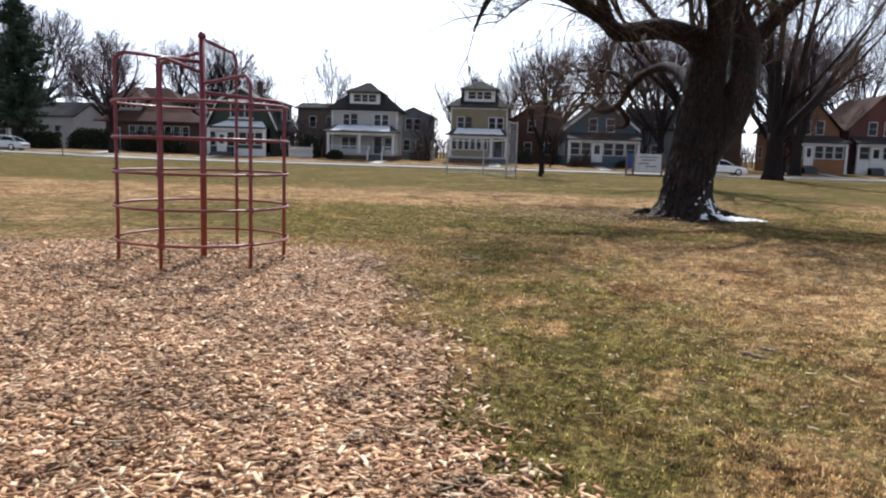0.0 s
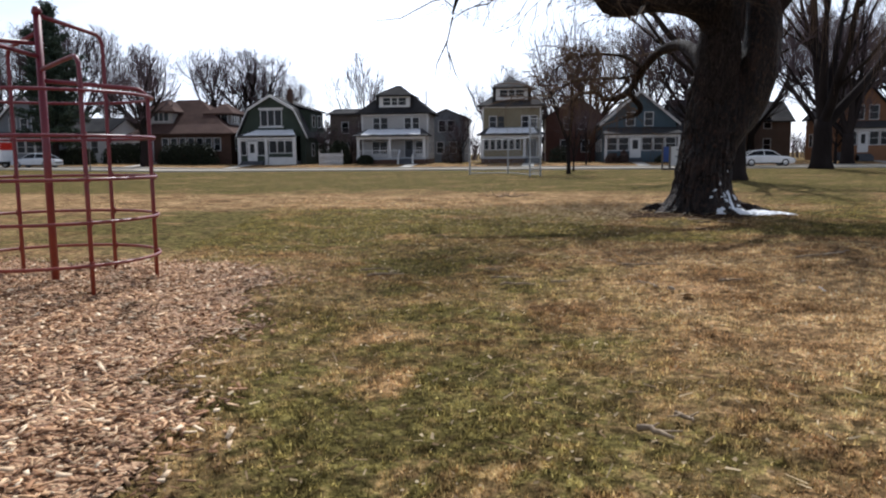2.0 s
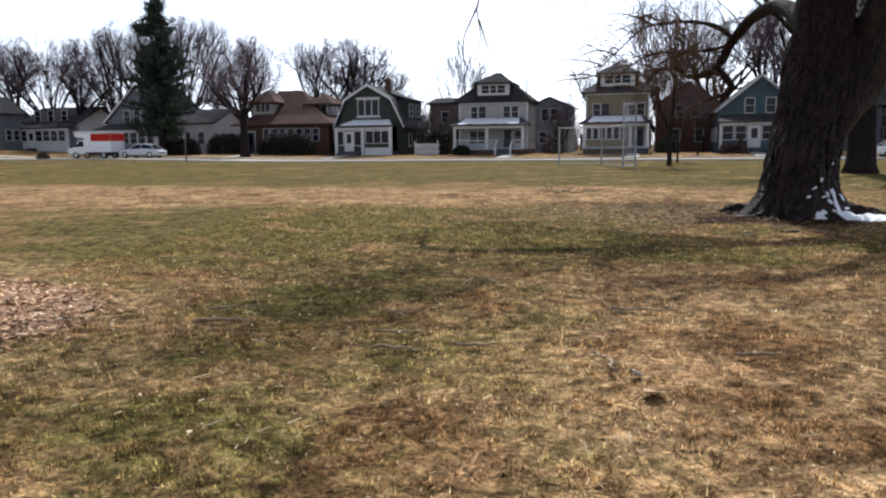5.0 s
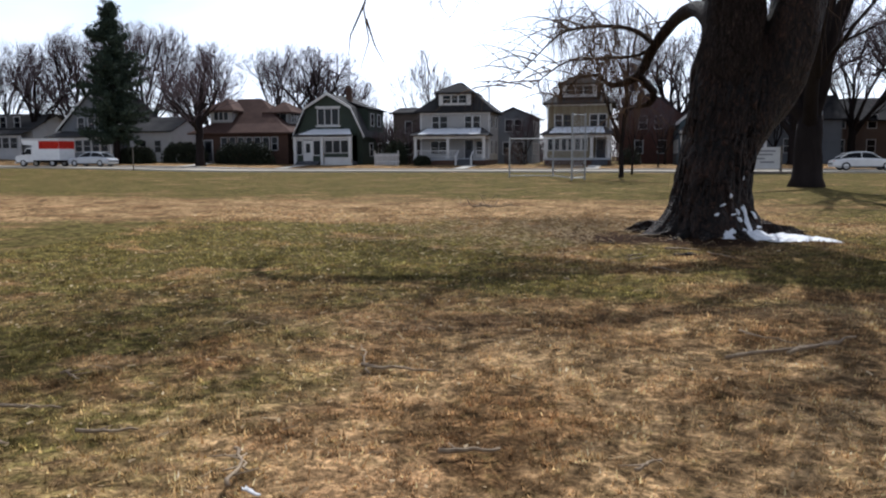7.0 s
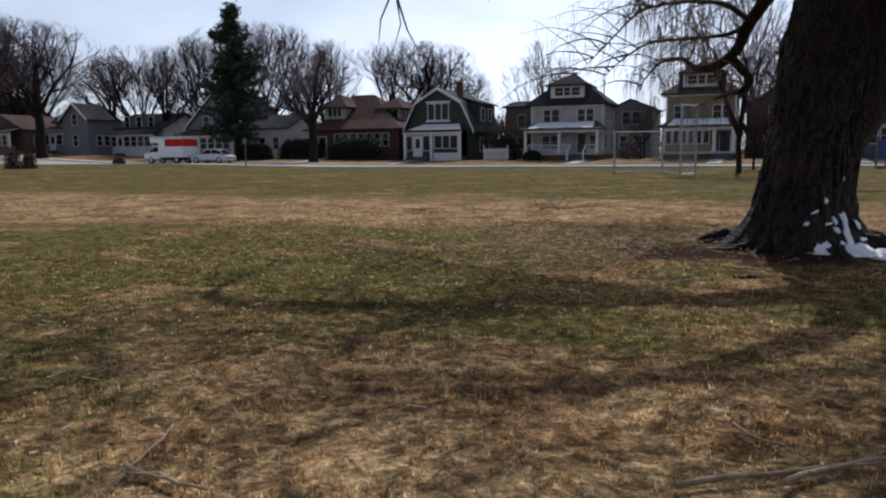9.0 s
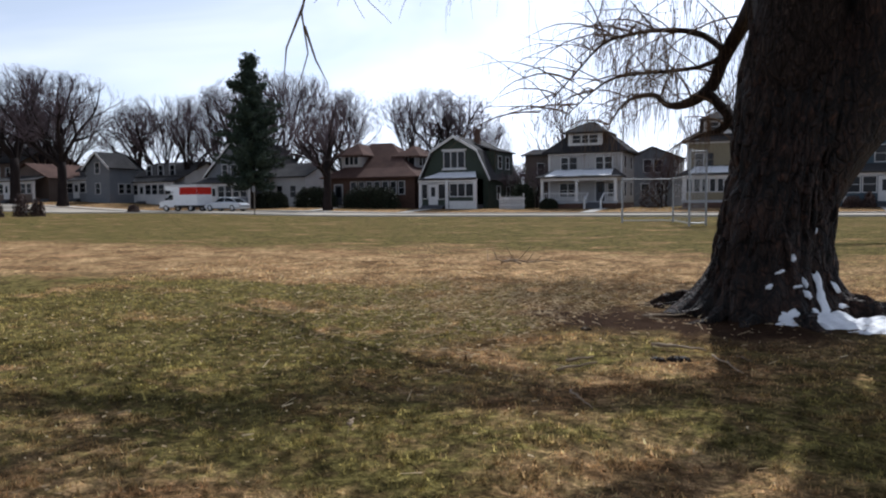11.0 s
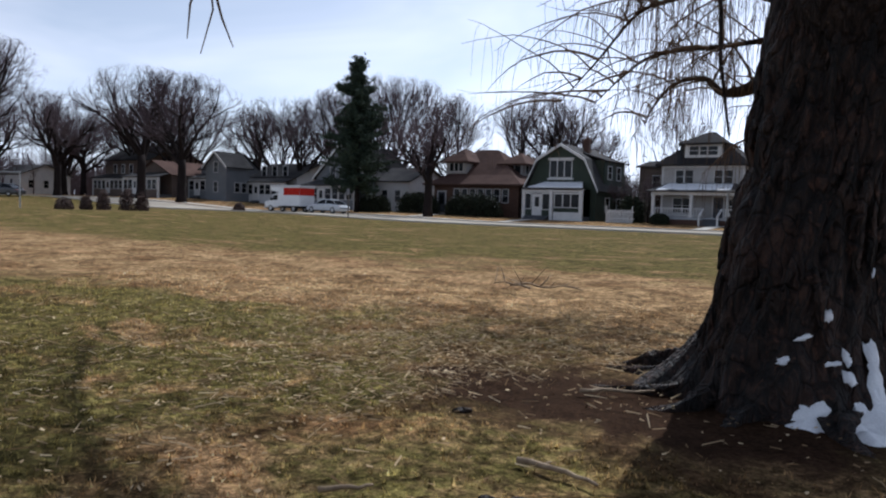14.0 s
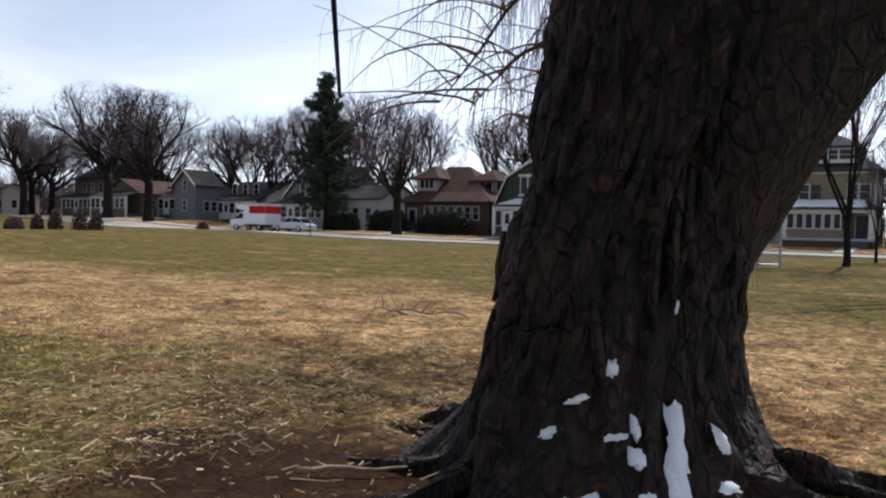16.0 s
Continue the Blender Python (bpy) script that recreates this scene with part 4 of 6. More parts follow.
def park_sign():
    """White board on two posts over a dark timber edging, with a small blue panel beside it."""
    x, y = 11.3, 59.0
    s = thing("park_sign", "white park notice board on dark posts", "sign", pose(x, y, gz(x, y)))
    for a in (-1.12, 1.12):
        part("post", Mesh().box(a - 0.07, a + 0.07, -0.07, 0.07, -0.3, 1.85), POSTWOOD, s)
    part("board", Mesh().box(-1.05, 1.05, -0.05, 0.05, 0.35, 1.75), WHITE, s)
    part("edging", Mesh().box(-1.7, 1.7, -0.45, 0.45, -0.2, 0.14), POSTWOOD, s)
    for i, (a, b, z) in enumerate(((-0.7, 0.75, 1.45), (-0.55, 0.6, 1.22), (-0.75, 0.1, 0.95), (-0.2, 0.7, 0.72))):
        part("print_bar", Mesh().box(a, b, -0.058, -0.051, z, z + 0.1), INK, s)
    b = thing("blue_sign", "small blue panel on a post beside the notice board", "sign", pose(x - 1.6, y + 0.4, gz(x, y)))
    part("post", Mesh().box(-0.06, 0.06, -0.05, 0.05, -0.3, 1.9), POSTWOOD, b)
    part("panel", Mesh().box(0.06, 0.7, -0.03, 0.03, 0.6, 1.75), BLUEPANEL, b)


park_sign()


def backstop():
    """Pipe-and-mesh ball-field backstop."""
    b = thing("backstop", "galvanised chain-link ball-field backstop on the lawn", "backstop", pose(0, 0, 0))
    z = gz(-2, 50)
    corners = [(-4.3, 50.3, 2.4), (-1.8, 51.2, 2.4), (-0.35, 46.2, 3.55), (0.30, 47.0, 3.55)]
    for x, y, t in corners:
        part("post", Mesh().tube([(x, y, z - 0.3), (x, y, z + t)], 0.05, 8), STEEL, b)
    for i, (p, q, t) in enumerate(((corners[0], corners[1], 2.3), (corners[1], corners[2], 2.3), (corners[2], corners[3], 3.45))):
        part("rail", Mesh().tube([(p[0], p[1], z + t), (q[0], q[1], z + t)], 0.03, 6), STEEL, b)
        part("rail", Mesh().tube([(p[0], p[1], z + 0.1), (q[0], q[1], z + 0.1)], 0.03, 6), STEEL, b)
        m = Mesh()
        d = Vector((q[0] - p[0], q[1] - p[1], 0))
        gap = 0.08 if t > 2.5 else 0.4
        n = int((d.length + t) / gap)
        for k in range(n):
            for s in (0, 1):
                a0 = k * gap - t
                u0, v0, u1, v1 = a0, 0.0, a0 + t, t
                if u0 < 0:
                    v0, u0 = -u0, 0.0
                if u1 > d.length:
                    v1, u1 = t - (u1 - d.length), d.length
                if v1 <= v0:
                    continue
                f0, f1 = u0 / d.length, u1 / d.length
                if s:
                    f0, f1 = 1 - f0, 1 - f1
                m.tube([(p[0] + d.x * f0, p[1] + d.y * f0, z + 0.1 + v0 * (t - 0.1) / t), (p[0] + d.x * f1, p[1] + d.y * f1, z + 0.1 + v1 * (t - 0.1) / t)], 0.004, 3)
        tagged(part("wire_mesh", m, STEEL, b), kind="stuff")


backstop()


def goal(x, y, turn):
    g = thing("goal_frame", "plain grey pipe goal frame at the field's edge", "goal", pose(x, y, gz(x, y), 0, 0, turn))
    for a in (-2.0, 2.0):
        part("post", Mesh().tube([(a, 0, -0.2), (a, 0, 2.9)], 0.055, 8), STEEL, g)
    part("crossbar", Mesh().tube([(-2.05, 0, 2.9), (2.05, 0, 2.9)], 0.055, 8), STEEL, g)


goal(-60.6, 44.0, 30)


# ---- vehicles ----
def wheel(parent, x, y, r, w=0.22):
    ts = []
    m = Mesh()
    n = 20
    prof = [(r * 0.62, -w / 2), (r * 0.94, -w / 2), (r, -w * 0.3), (r, w * 0.3), (r * 0.94, w / 2), (r * 0.62, w / 2)]
    for i in range(n):
        a = 2 * math.pi * i / n
        m.v += [(x + q * math.cos(a), y + s, r + q * math.sin(a)) for q, s in prof]
    k = len(prof)
    for i in range(n):
        for j in range(k - 1):
            a, b = i * k + j, ((i + 1) % n) * k + j
            m.f.append((a, b, b + 1, a + 1))
    wh = part("wheel", m, TYRE, parent, smooth=True)
    for s in (-w * 0.36, w * 0.36):
        d, k0 = Mesh(), 0
        d.v += [(x + r * 0.63 * math.cos(2 * math.pi * i / n), y + s, r + r * 0.63 * math.sin(2 * math.pi * i / n)) for i in range(n)]
        d.f.append(tuple(range(k0, k0 + n)))
        part("rim", d, RIM, wh)
    return wh


def loft(sections):
    """A closed skin through outlines with the same number of points."""
    m = Mesh()
    n = len(sections[0])
    for s in sections:
        m.v += [tuple(p) for p in s]
    for i in range(len(sections) - 1):
        for j in range(n):
            a, b = i * n + j, i * n + (j + 1) % n
            m.f.append((a, b, b + n, a + n))
    m.f.append(tuple(reversed(range(n))))
    m.f.append(tuple(range((len(sections) - 1) * n, len(sections) * n)))
    return m


def sedan(x, y, turn, paint, label, length=4.75):
    c = thing("car", label, "car", pose(x, y, gz(x, y) + 0.015, 0, 0, turn), "cars on the street")
    hw, l = 0.9, length / 2
    rows = []
    shape = [(-1.0, 0.42, 0.62, 0.80), (-0.97, 0.26, 0.76, 0.93), (-0.75, 0.22, 0.90, 0.99), (-0.45, 0.2, 0.97, 1.0), (0.0, 0.2, 0.95, 1.0), (0.35, 0.2, 0.93, 1.0), (0.75, 0.22, 0.83, 0.98), (0.95, 0.26, 0.68, 0.9), (1.0, 0.4, 0.58, 0.75)]
    for f, z0, z1, w in shape:
        a = hw * w
        rows.append([(f * l, -a * 0.92, z0), (f * l, -a, z0 + 0.16), (f * l, -a, z1 - 0.14), (f * l, -a * 0.86, z1), (f * l, a * 0.86, z1), (f * l, a, z1 - 0.14), (f * l, a, z0 + 0.16), (f * l, a * 0.92, z0)])
    part("body", loft(rows), paint, c, smooth=False)
    cab = []
    for f, z, w in ((-0.80, 0.93, 0.80), (-0.48, 1.34, 0.66), (-0.30, 1.42, 0.64), (0.02, 1.43, 0.64), (0.16, 1.36, 0.66), (0.46, 0.95, 0.80)):
        a = hw * w
        cab.append([(f * l, -hw * 0.84, 0.86), (f * l, -a, z - 0.03), (f * l, -a * 0.9, z), (f * l, a * 0.9, z), (f * l, a, z - 0.03), (f * l, hw * 0.84, 0.86)])
    part("glasshouse", loft(cab), GLASS, c)
    top = []
    for f, z, w in ((-0.50, 1.345, 0.66), (-0.30, 1.435, 0.65), (0.02, 1.445, 0.65), (0.18, 1.37, 0.67)):
        a = hw * w
        top.append([(f * l, -a - 0.015, z - 0.06), (f * l, -a * 0.9, z + 0.012), (f * l, a * 0.9, z + 0.012), (f * l, a + 0.015, z - 0.06)])
    part("roof_panel", loft(top), paint, c)
    for s in (-1, 1):
        for f0, f1, z1 in ((0.16, 0.44, 0.95), (-0.14, -0.12, 0.9), (-0.5, -0.78, 0.95)):
            z0 = 1.37
            part("pillar", Mesh().tube([(f0 * l, s * hw * 0.67, z0), (f1 * l, s * hw * 0.85, z1)], 0.035, 5), paint, c)
        part("headlight", Mesh().box(0.93 * l, 0.965 * l, s * 0.62 - 0.16, s * 0.62 + 0.16, 0.58, 0.70), RIM, c)
        part("tail_light", Mesh().box(-0.975 * l, -0.93 * l, s * 0.62 - 0.14, s * 0.62 + 0.14, 0.62, 0.76), CAR_RED, c)
        part("sill", Mesh().box(-0.5 * l, 0.5 * l, s * 0.88 - 0.03, s * 0.88 + 0.03, 0.2, 0.3), TYRE, c)
    for fx in (-0.60, 0.62):
        for s in (-1, 1):
            wheel(c, fx * l, s * 0.80, 0.33)
    return c


def moving_truck(x, y, turn):
    """White cab with a tall box that reaches over the cab."""
    t = thing("moving_truck", "white box truck with an orange-red band parked at the kerb", "truck", pose(x, y, gz(x, y) + 0.015, 0, 0, turn))
    part("cargo_box", Mesh().box(-2.0, 1.2, -1.1, 1.1, 0.7, 2.85), CAR_WHITE, t)
    part("overhang", Mesh().prism([(1.2, 2.35), (2.2, 2.45), (2.4, 2.8), (2.3, 2.87), (1.2, 2.87)], -1.1, 1.1), CAR_WHITE, t)
    part("roof_cap", Mesh().box(-2.05, 2.35, -1.14, 1.14, 2.87, 3.1), WHITE, t)
    for s in (-1.108, 1.104):
        part("colour_band", Mesh().box(-1.99, 0.35, s, s + 0.004, 1.95, 2.80), CAR_RED, t, "orange-red painted band")
    cab = [(1.25, 0.5), (3.2, 0.5), (3.35, 0.75), (3.3, 1.15), (2.45, 1.3), (1.95, 2.05), (1.25, 2.1)]
    part("cab", Mesh().prism(cab, -0.95, 0.95), CAR_WHITE, t)
    part("windscreen", Mesh().slab([(2.47, -0.8, 1.31), (2.47, 0.8, 1.31), (1.99, 0.75, 2.0), (1.99, -0.75, 2.0)], 0.02), GLASS, t)
    for s in (-1, 1):
        part("side_window", Mesh().prism([(1.4, 1.35), (2.3, 1.35), (1.92, 1.95), (1.4, 1.95)], s * 0.955 - 0.008, s * 0.955 + 0.008), GLASS, t)
        part("headlight", Mesh().box(3.31, 3.37, s * 0.68 - 0.15, s * 0.68 + 0.15, 0.75, 0.95), RIM, t)
        part("mirror", Mesh().box(2.15, 2.25, s * 1.1 - 0.09, s * 1.1 + 0.09, 1.3, 1.6), TYRE, t)
        wheel(t, 2.45, s * 0.85, 0.38)
        wheel(t, -1.0, s * 0.85, 0.38, 0.34)
    part("rear_band", Mesh().box(-2.006, -2.002, -1.09, 1.09, 1.95, 2.80), CAR_RED, t, "orange-red painted band")
    t.scale = (1, 1, 0.9)
    part("bumper", Mesh().box(3.25, 3.45, -0.95, 0.95, 0.38, 0.55), RIM, t)
    part("chassis", Mesh().box(-1.95, 2.6, -0.45, 0.45, 0.45, 0.7), TYRE, t)


moving_truck(-54.2, 71.2, 180)
sedan(-49.4, 71.4, 180, CAR_SILVER, "silver sedan parked behind a moving truck")
sedan(20.6, 70.8, 0, CAR_WHITE, "white sedan on the street beyond the sign")
sedan(-84.6, 56.0, 205, CAR_DARK, "dark sedan parked near the goal frame")
sedan(-98.5, 60.0, 205, CAR_SILVER, "silver car parked near the goal frame", 5.2)


# ---- trees ----
def wander(rng, start, way, length, n, bend, lift=0.0):
    """A bent line from start."""
    pts, p, d = [Vector(start)], Vector(start), Vector(way).normalized()
    for i in range(n):
        d = d + Vector((rng.uniform(-bend, bend), rng.uniform(-bend, bend), rng.uniform(-bend, bend) + lift))
        d.normalize()
        p = p + d * (length / n)
        pts.append(p.copy())
    return pts, d


def taper(r0, r1, n):
    return [r0 + (r1 - r0) * i / n for i in range(n + 1)]


def sprout(rng, wood, twigs, start, way, length, r, level, spread, lift, kids=3, thin=0.006):
    """A branch that carries finer ones at a narrow angle, all bending up to the light."""
    n = 3 if level > 1 else (2 if level else 1)
    pts, d = wander(rng, start, way, length, n, 0.11 if level > 2 else 0.09, lift)
    target = wood if level > 2 else twigs
    end = r * 0.55 if level > 0 else thin * 0.35
    target.tube(pts, taper(r, end, n), 6 if level > 2 else 3, caps=False)
    if level == 0:
        return
    count = kids + (1 if rng.random() < 0.5 else 0) + (1 if level <= 2 and kids > 2 else 0)
    turn = rng.uniform(0, 6.28)
    for k in range(count):
        f = 1.0 if k == 0 else rng.uniform(0.28, 1.0)
        i = min(int(f * n), n - 1)
        p = pts[i].lerp(pts[i + 1], f * n - i)
        side = d.orthogonal().normalized()
        turn += 2.4 + rng.uniform(-0.5, 0.5)
        out = side * math.cos(turn) + d.cross(side) * math.sin(turn)
        w = d + out * (spread * (0.22 if k == 0 else rng.uniform(0.55, 1.1)))
        w.z = w.z * (0.45 if w.z < 0 else 1.0)
        sprout(rng, wood, twigs, p, w.normalized(), length * (rng.uniform(0.72, 0.9) if k == 0 else rng.uniform(0.5, 0.82)), max(thin, r * (0.6 if k == 0 else 0.45)), level - 1, spread, lift, kids, thin)


def bare_tree(seed, height, trunk_r, fork, spread, limbs, label, levels=5, kids=3, thin=0.013, lean=(0, 0)):
    rng = random.Random(seed)
    t = thing("tree", label, "tree", pose(0, 0, 0), "bare trees")
    wood, twigs = Mesh(), Mesh()
    n = 5
    pts = [(lean[0] * i / n + rng.uniform(-0.05, 0.05), lean[1] * i / n, -0.25 + (fork + 0.25) * i / n) for i in range(n + 1)]
    wood.tube(pts, [trunk_r * 1.5, trunk_r * 1.08, trunk_r, trunk_r * 0.95, trunk_r * 0.92, trunk_r * 0.85], 10)
    top = Vector(pts[-1])
    for k in range(limbs):
        a = 2 * math.pi * (k + rng.uniform(-0.3, 0.3)) / limbs
        tilt = rng.uniform(0.25, 1.1) * spread * 1.5 if k else 0.15
        way = Vector((math.cos(a) * tilt, math.sin(a) * tilt, 1.0))
        sprout(rng, wood, twigs, top - Vector((0, 0, rng.uniform(0, fork * 0.3))), way, (height - fork) * rng.uniform(0.30, 0.36), trunk_r * 0.6, levels, spread, 0.05, kids, thin)
    # the outermost shoots keep within a rounded crown
    mid = Vector((lean[0], lean[1], fork + (height - fork) * 0.42))
    rel = np.array(twigs.v) - np.array(mid)
    up, across = np.percentile(rel[:, 2], 97), np.percentile(np.hypot(rel[:, 0], rel[:, 1]), 95)
    size = np.array((across, across, up))
    for m in (wood, twigs):
        v = (np.array(m.v) - np.array(mid)) / size
        e = np.linalg.norm(v, axis=1)
        k = np.where(e > 0.85, (0.85 + 0.22 * np.tanh((e - 0.85) / 0.3)) / np.maximum(e, 0.01), 1.0)
        k = 1 + (k - 1) * np.clip((v[:, 2] * size[2] + mid.z - fork) / 2.5, 0, 1)
        m.v = [tuple(p) for p in (v * k[:, None] * size + np.array(mid))]
    part("trunk", wood, FAR_BARK, t, smooth=True)
    tagged(part("crown", twigs, FAR_TWIG, t), kind="stuff")
    return t


def scatter_scaled(kind, spots):
    """The first spot takes the original, the others copies; each with its own size."""
    x, y, s, turn = spots[0]
    kind.matrix_world = pose(x, y, gz(x, y), 0, 0, turn)
    kind.scale = (s, s, s)
    for x, y, s, turn in spots[1:]:
        c = copy_thing(kind, pose(x, y, gz(x, y), 0, 0, turn))
        c.scale = (s, s, s)


broad = bare_tree(3, 16.0, 0.45, 4.4, 0.98, 6, "tall bare broad-crowned street tree with dark limbs")
upright = bare_tree(8, 17.0, 0.36, 3.2, 0.62, 6, "tall bare upright tree with fine dense twigs")
slender = bare_tree(14, 13.0, 0.20, 2.8, 0.50, 4, "slender bare tree with thin rising branches", levels=4, thin=0.016)
small = bare_tree(21, 8.0, 0.10, 1.6, 0.42, 5, "young bare park tree on the lawn", levels=4, thin=0.006)
stout = bare_tree(52, 14.0, 0.42, 4.8, 0.90, 7, "stout bare street tree cut back to a thick bole", levels=4, thin=0.011)
twin = bare_tree(33, 19.0, 0.62, 3.2, 0.5, 5, "large bare park tree forking low into rising stems", levels=5, kids=2, thin=0.009)

scatter_scaled(broad, [(-89.0, 76.5, 1.36, 0), (-79.5, 76.0, 1.26, 80), (-109.5, 76.0, 1.2, 150), (-74.0, 92.0, 0.95, 200), (-38.0, 101.0, 1.14, 250), (-126.0, 74.0, 1.2, 310), (-96.0, 104.0, 1.2, 40),
                       (44.0, 76.5, 0.8, 10), (21.0, 102.0, 1.3, 100), (9.0, 107.0, 1.2, 70), (-104.0, 62.0, 1.6, 15), (-128.0, 72.0, 1.6, 60), (-119.0, 66.0, 1.25, 230), (-112.0, 92.0, 1.2, 120), (-122.0, 84.0, 1.15, 190), (-101.0, 90.0, 1.1, 280), (34.5, 88.0, 1.2, 77)])
scatter_scaled(upright, [(-72.5, 98.0, 1.15, 0), (-67.5, 101.0, 1.30, 60), (-62.0, 99.0, 1.28, 140), (-44.0, 103.0, 1.08, 220), (-36.0, 104.0, 0.85, 300), (-52.0, 99.0, 1.06, 20), (-84.0, 98.0, 1.1, 90), (-104.0, 96.0, 1.15, 130),
                         (14.5, 103.0, 1.25, 170), (26.0, 95.0, 1.2, 210), (38.0, 100.0, 1.3, 250), (48.0, 101.0, 1.2, 10), (18.0, 84.0, 1.1, 20), (29.5, 82.0, 1.0, 66), (-121.0, 96.0, 1.0, 330), (56.0, 96.0, 1.05, 110), (-135.0, 92.0, 1.1, 10), (2.0, 112.0, 0.95, 20)])
scatter_scaled(slender, [(-23.2, 104.0, 1.3, 0), (-5.0, 105.0, 1.15, 50), (-9.0, 96.0, 0.62, 90), (-21.5, 92.0, 0.5, 130), (-24.0, 88.0, 0.42, 170), (-57.0, 100.0, 1.0, 210), (-28.0, 103.0, 0.5, 40), (28.5, 76.0, 0.75, 250), (6.5, 88.0, 0.6, 290),
                         (-20.8, 86.5, 0.40, 20), (-8.0, 86.5, 0.45, 75), (17.5, 90.0, 0.7, 10), (-36.5, 97.0, 0.85, 100), (-31.0, 99.0, 0.6, 190), (4.5, 104.0, 0.9, 10)])
scatter_scaled(stout, [(-41.4, 78.0, 1.0, 30), (-116.0, 84.0, 1.1, 140)])
scatter_scaled(small, [(2.2, 51.0, 1.38, 0), (2.9, 57.0, 0.75, 120), (5.5, 80.0, 0.9, 40)])
scatter_scaled(twin, [(9.9, 39.8, 0.92, 20), (21.3, 59.5, 1.15, 130), (28.8, 74.0, 0.9, 260)])


def far_woods():
    """The haze of distant twigs between and behind the houses."""
    rng = random.Random(5)
    m = Mesh()
    for i in range(1900):
        x = rng.uniform(-220, 120)
        y = rng.uniform(118, 160)
        tall = rng.uniform(5, 10.5) * (0.7 + 0.3 * math.sin(x * 0.11))
        z = gz(x, 90) - 0.5
        pts, d = wander(rng, (x, y, z), (0, 0, 1), tall, 3, 0.1)
        m.tube(pts, [0.12, 0.09, 0.06, 0.02], 3)
        for k in range(7):
            p = pts[1].lerp(pts[3], rng.random())
            m.tube([p, p + Vector((rng.uniform(-1.6, 1.6), rng.uniform(-1, 1), rng.uniform(0.8, 2.6)))], [0.045, 0.012], 3)
    for i in range(2400):
        x, y = rng.uniform(-300, -128), rng.uniform(56, 150)
        pts, d = wander(rng, (x, y, 0.8), (0, 0, 1), rng.uniform(5, 11), 3, 0.1)
        m.tube(pts, [0.14, 0.10, 0.06, 0.02], 3, caps=False)
        for k in range(7):
            p = pts[1].lerp(pts[3], rng.random())
            m.tube([p, p + Vector((rng.uniform(-1.8, 1.8), rng.uniform(-1.8, 1.8), rng.uniform(0.8, 2.8)))], [0.05, 0.014], 3, caps=False)
    tagged(part("far_woods", m, FAR_TWIG), "distant bare trees and brush behind the houses", "trees", kind="stuff")


far_woods()


def spruce():
    rng = random.Random(11)
    x, y, h = -52.6, 79.6, 17.6
    t = thing("spruce_tree", "tall dark green spruce with ragged boughs", "tree", pose(x, y, gz(x, y)))
    part("trunk", Mesh().tube([(0, 0, -0.3), (0.05, 0, 4), (0, 0.05, 10), (0, 0, h - 0.4)], [0.34, 0.27, 0.15, 0.03], 9), FAR_BARK, t, smooth=True)
    boughs = Mesh()
    vs, fs = [], []
    for i in range(330):
        f = rng.random() ** 0.9
        z = 2.4 + (h - 2.6) * f
        reach = (5.4 * (1 - f) ** 0.62 + 0.2) * rng.uniform(0.30, 1.12) * (0.82 + 0.18 * math.sin(z * 2.3 + 1.0))
        if z < 4.5:
            reach *= 0.7
        a = rng.uniform(0, 2 * math.pi)
        d = Vector((math.cos(a), math.sin(a), 0))
        tip = Vector((0, 0, z)) + d * reach + Vector((0, 0, rng.uniform(-0.25, 0.75)))
        mid = Vector((0, 0, z)) + d * reach * 0.55 + Vector((0, 0, -0.12))
        boughs.tube([(0, 0, z), mid, tip], [0.05, 0.03, 0.012], 3)
        n = int(16 + 42 * reach)
        for k in range(n):
            g = rng.uniform(0.15, 1.05) ** 0.8
            p = mid.lerp(tip, (g - 0.55) / 0.45) if g > 0.55 else Vector((0, 0, z)).lerp(mid, g / 0.55)
            p = p + Vector((rng.gauss(0, 0.17), rng.gauss(0, 0.17), rng.gauss(-0.05, 0.13)))
            s = rng.uniform(0.13, 0.30)
            w = Vector((rng.uniform(-1, 1), rng.uniform(-1, 1), rng.uniform(-0.6, 0.9))).normalized() * s
            c = w.orthogonal().normalized() * s * 0.32
            b = len(vs)
            vs += [tuple(p - w * 0.5 - c), tuple(p - w * 0.5 + c), tuple(p + w)]
            fs.append((b, b + 1, b + 2))
    part("boughs", boughs, FAR_BARK, t)
    tagged(part("needles", raw("needles", np.array(vs), np.array(fs), NEEDLES), None, t), kind="stuff")


spruce()


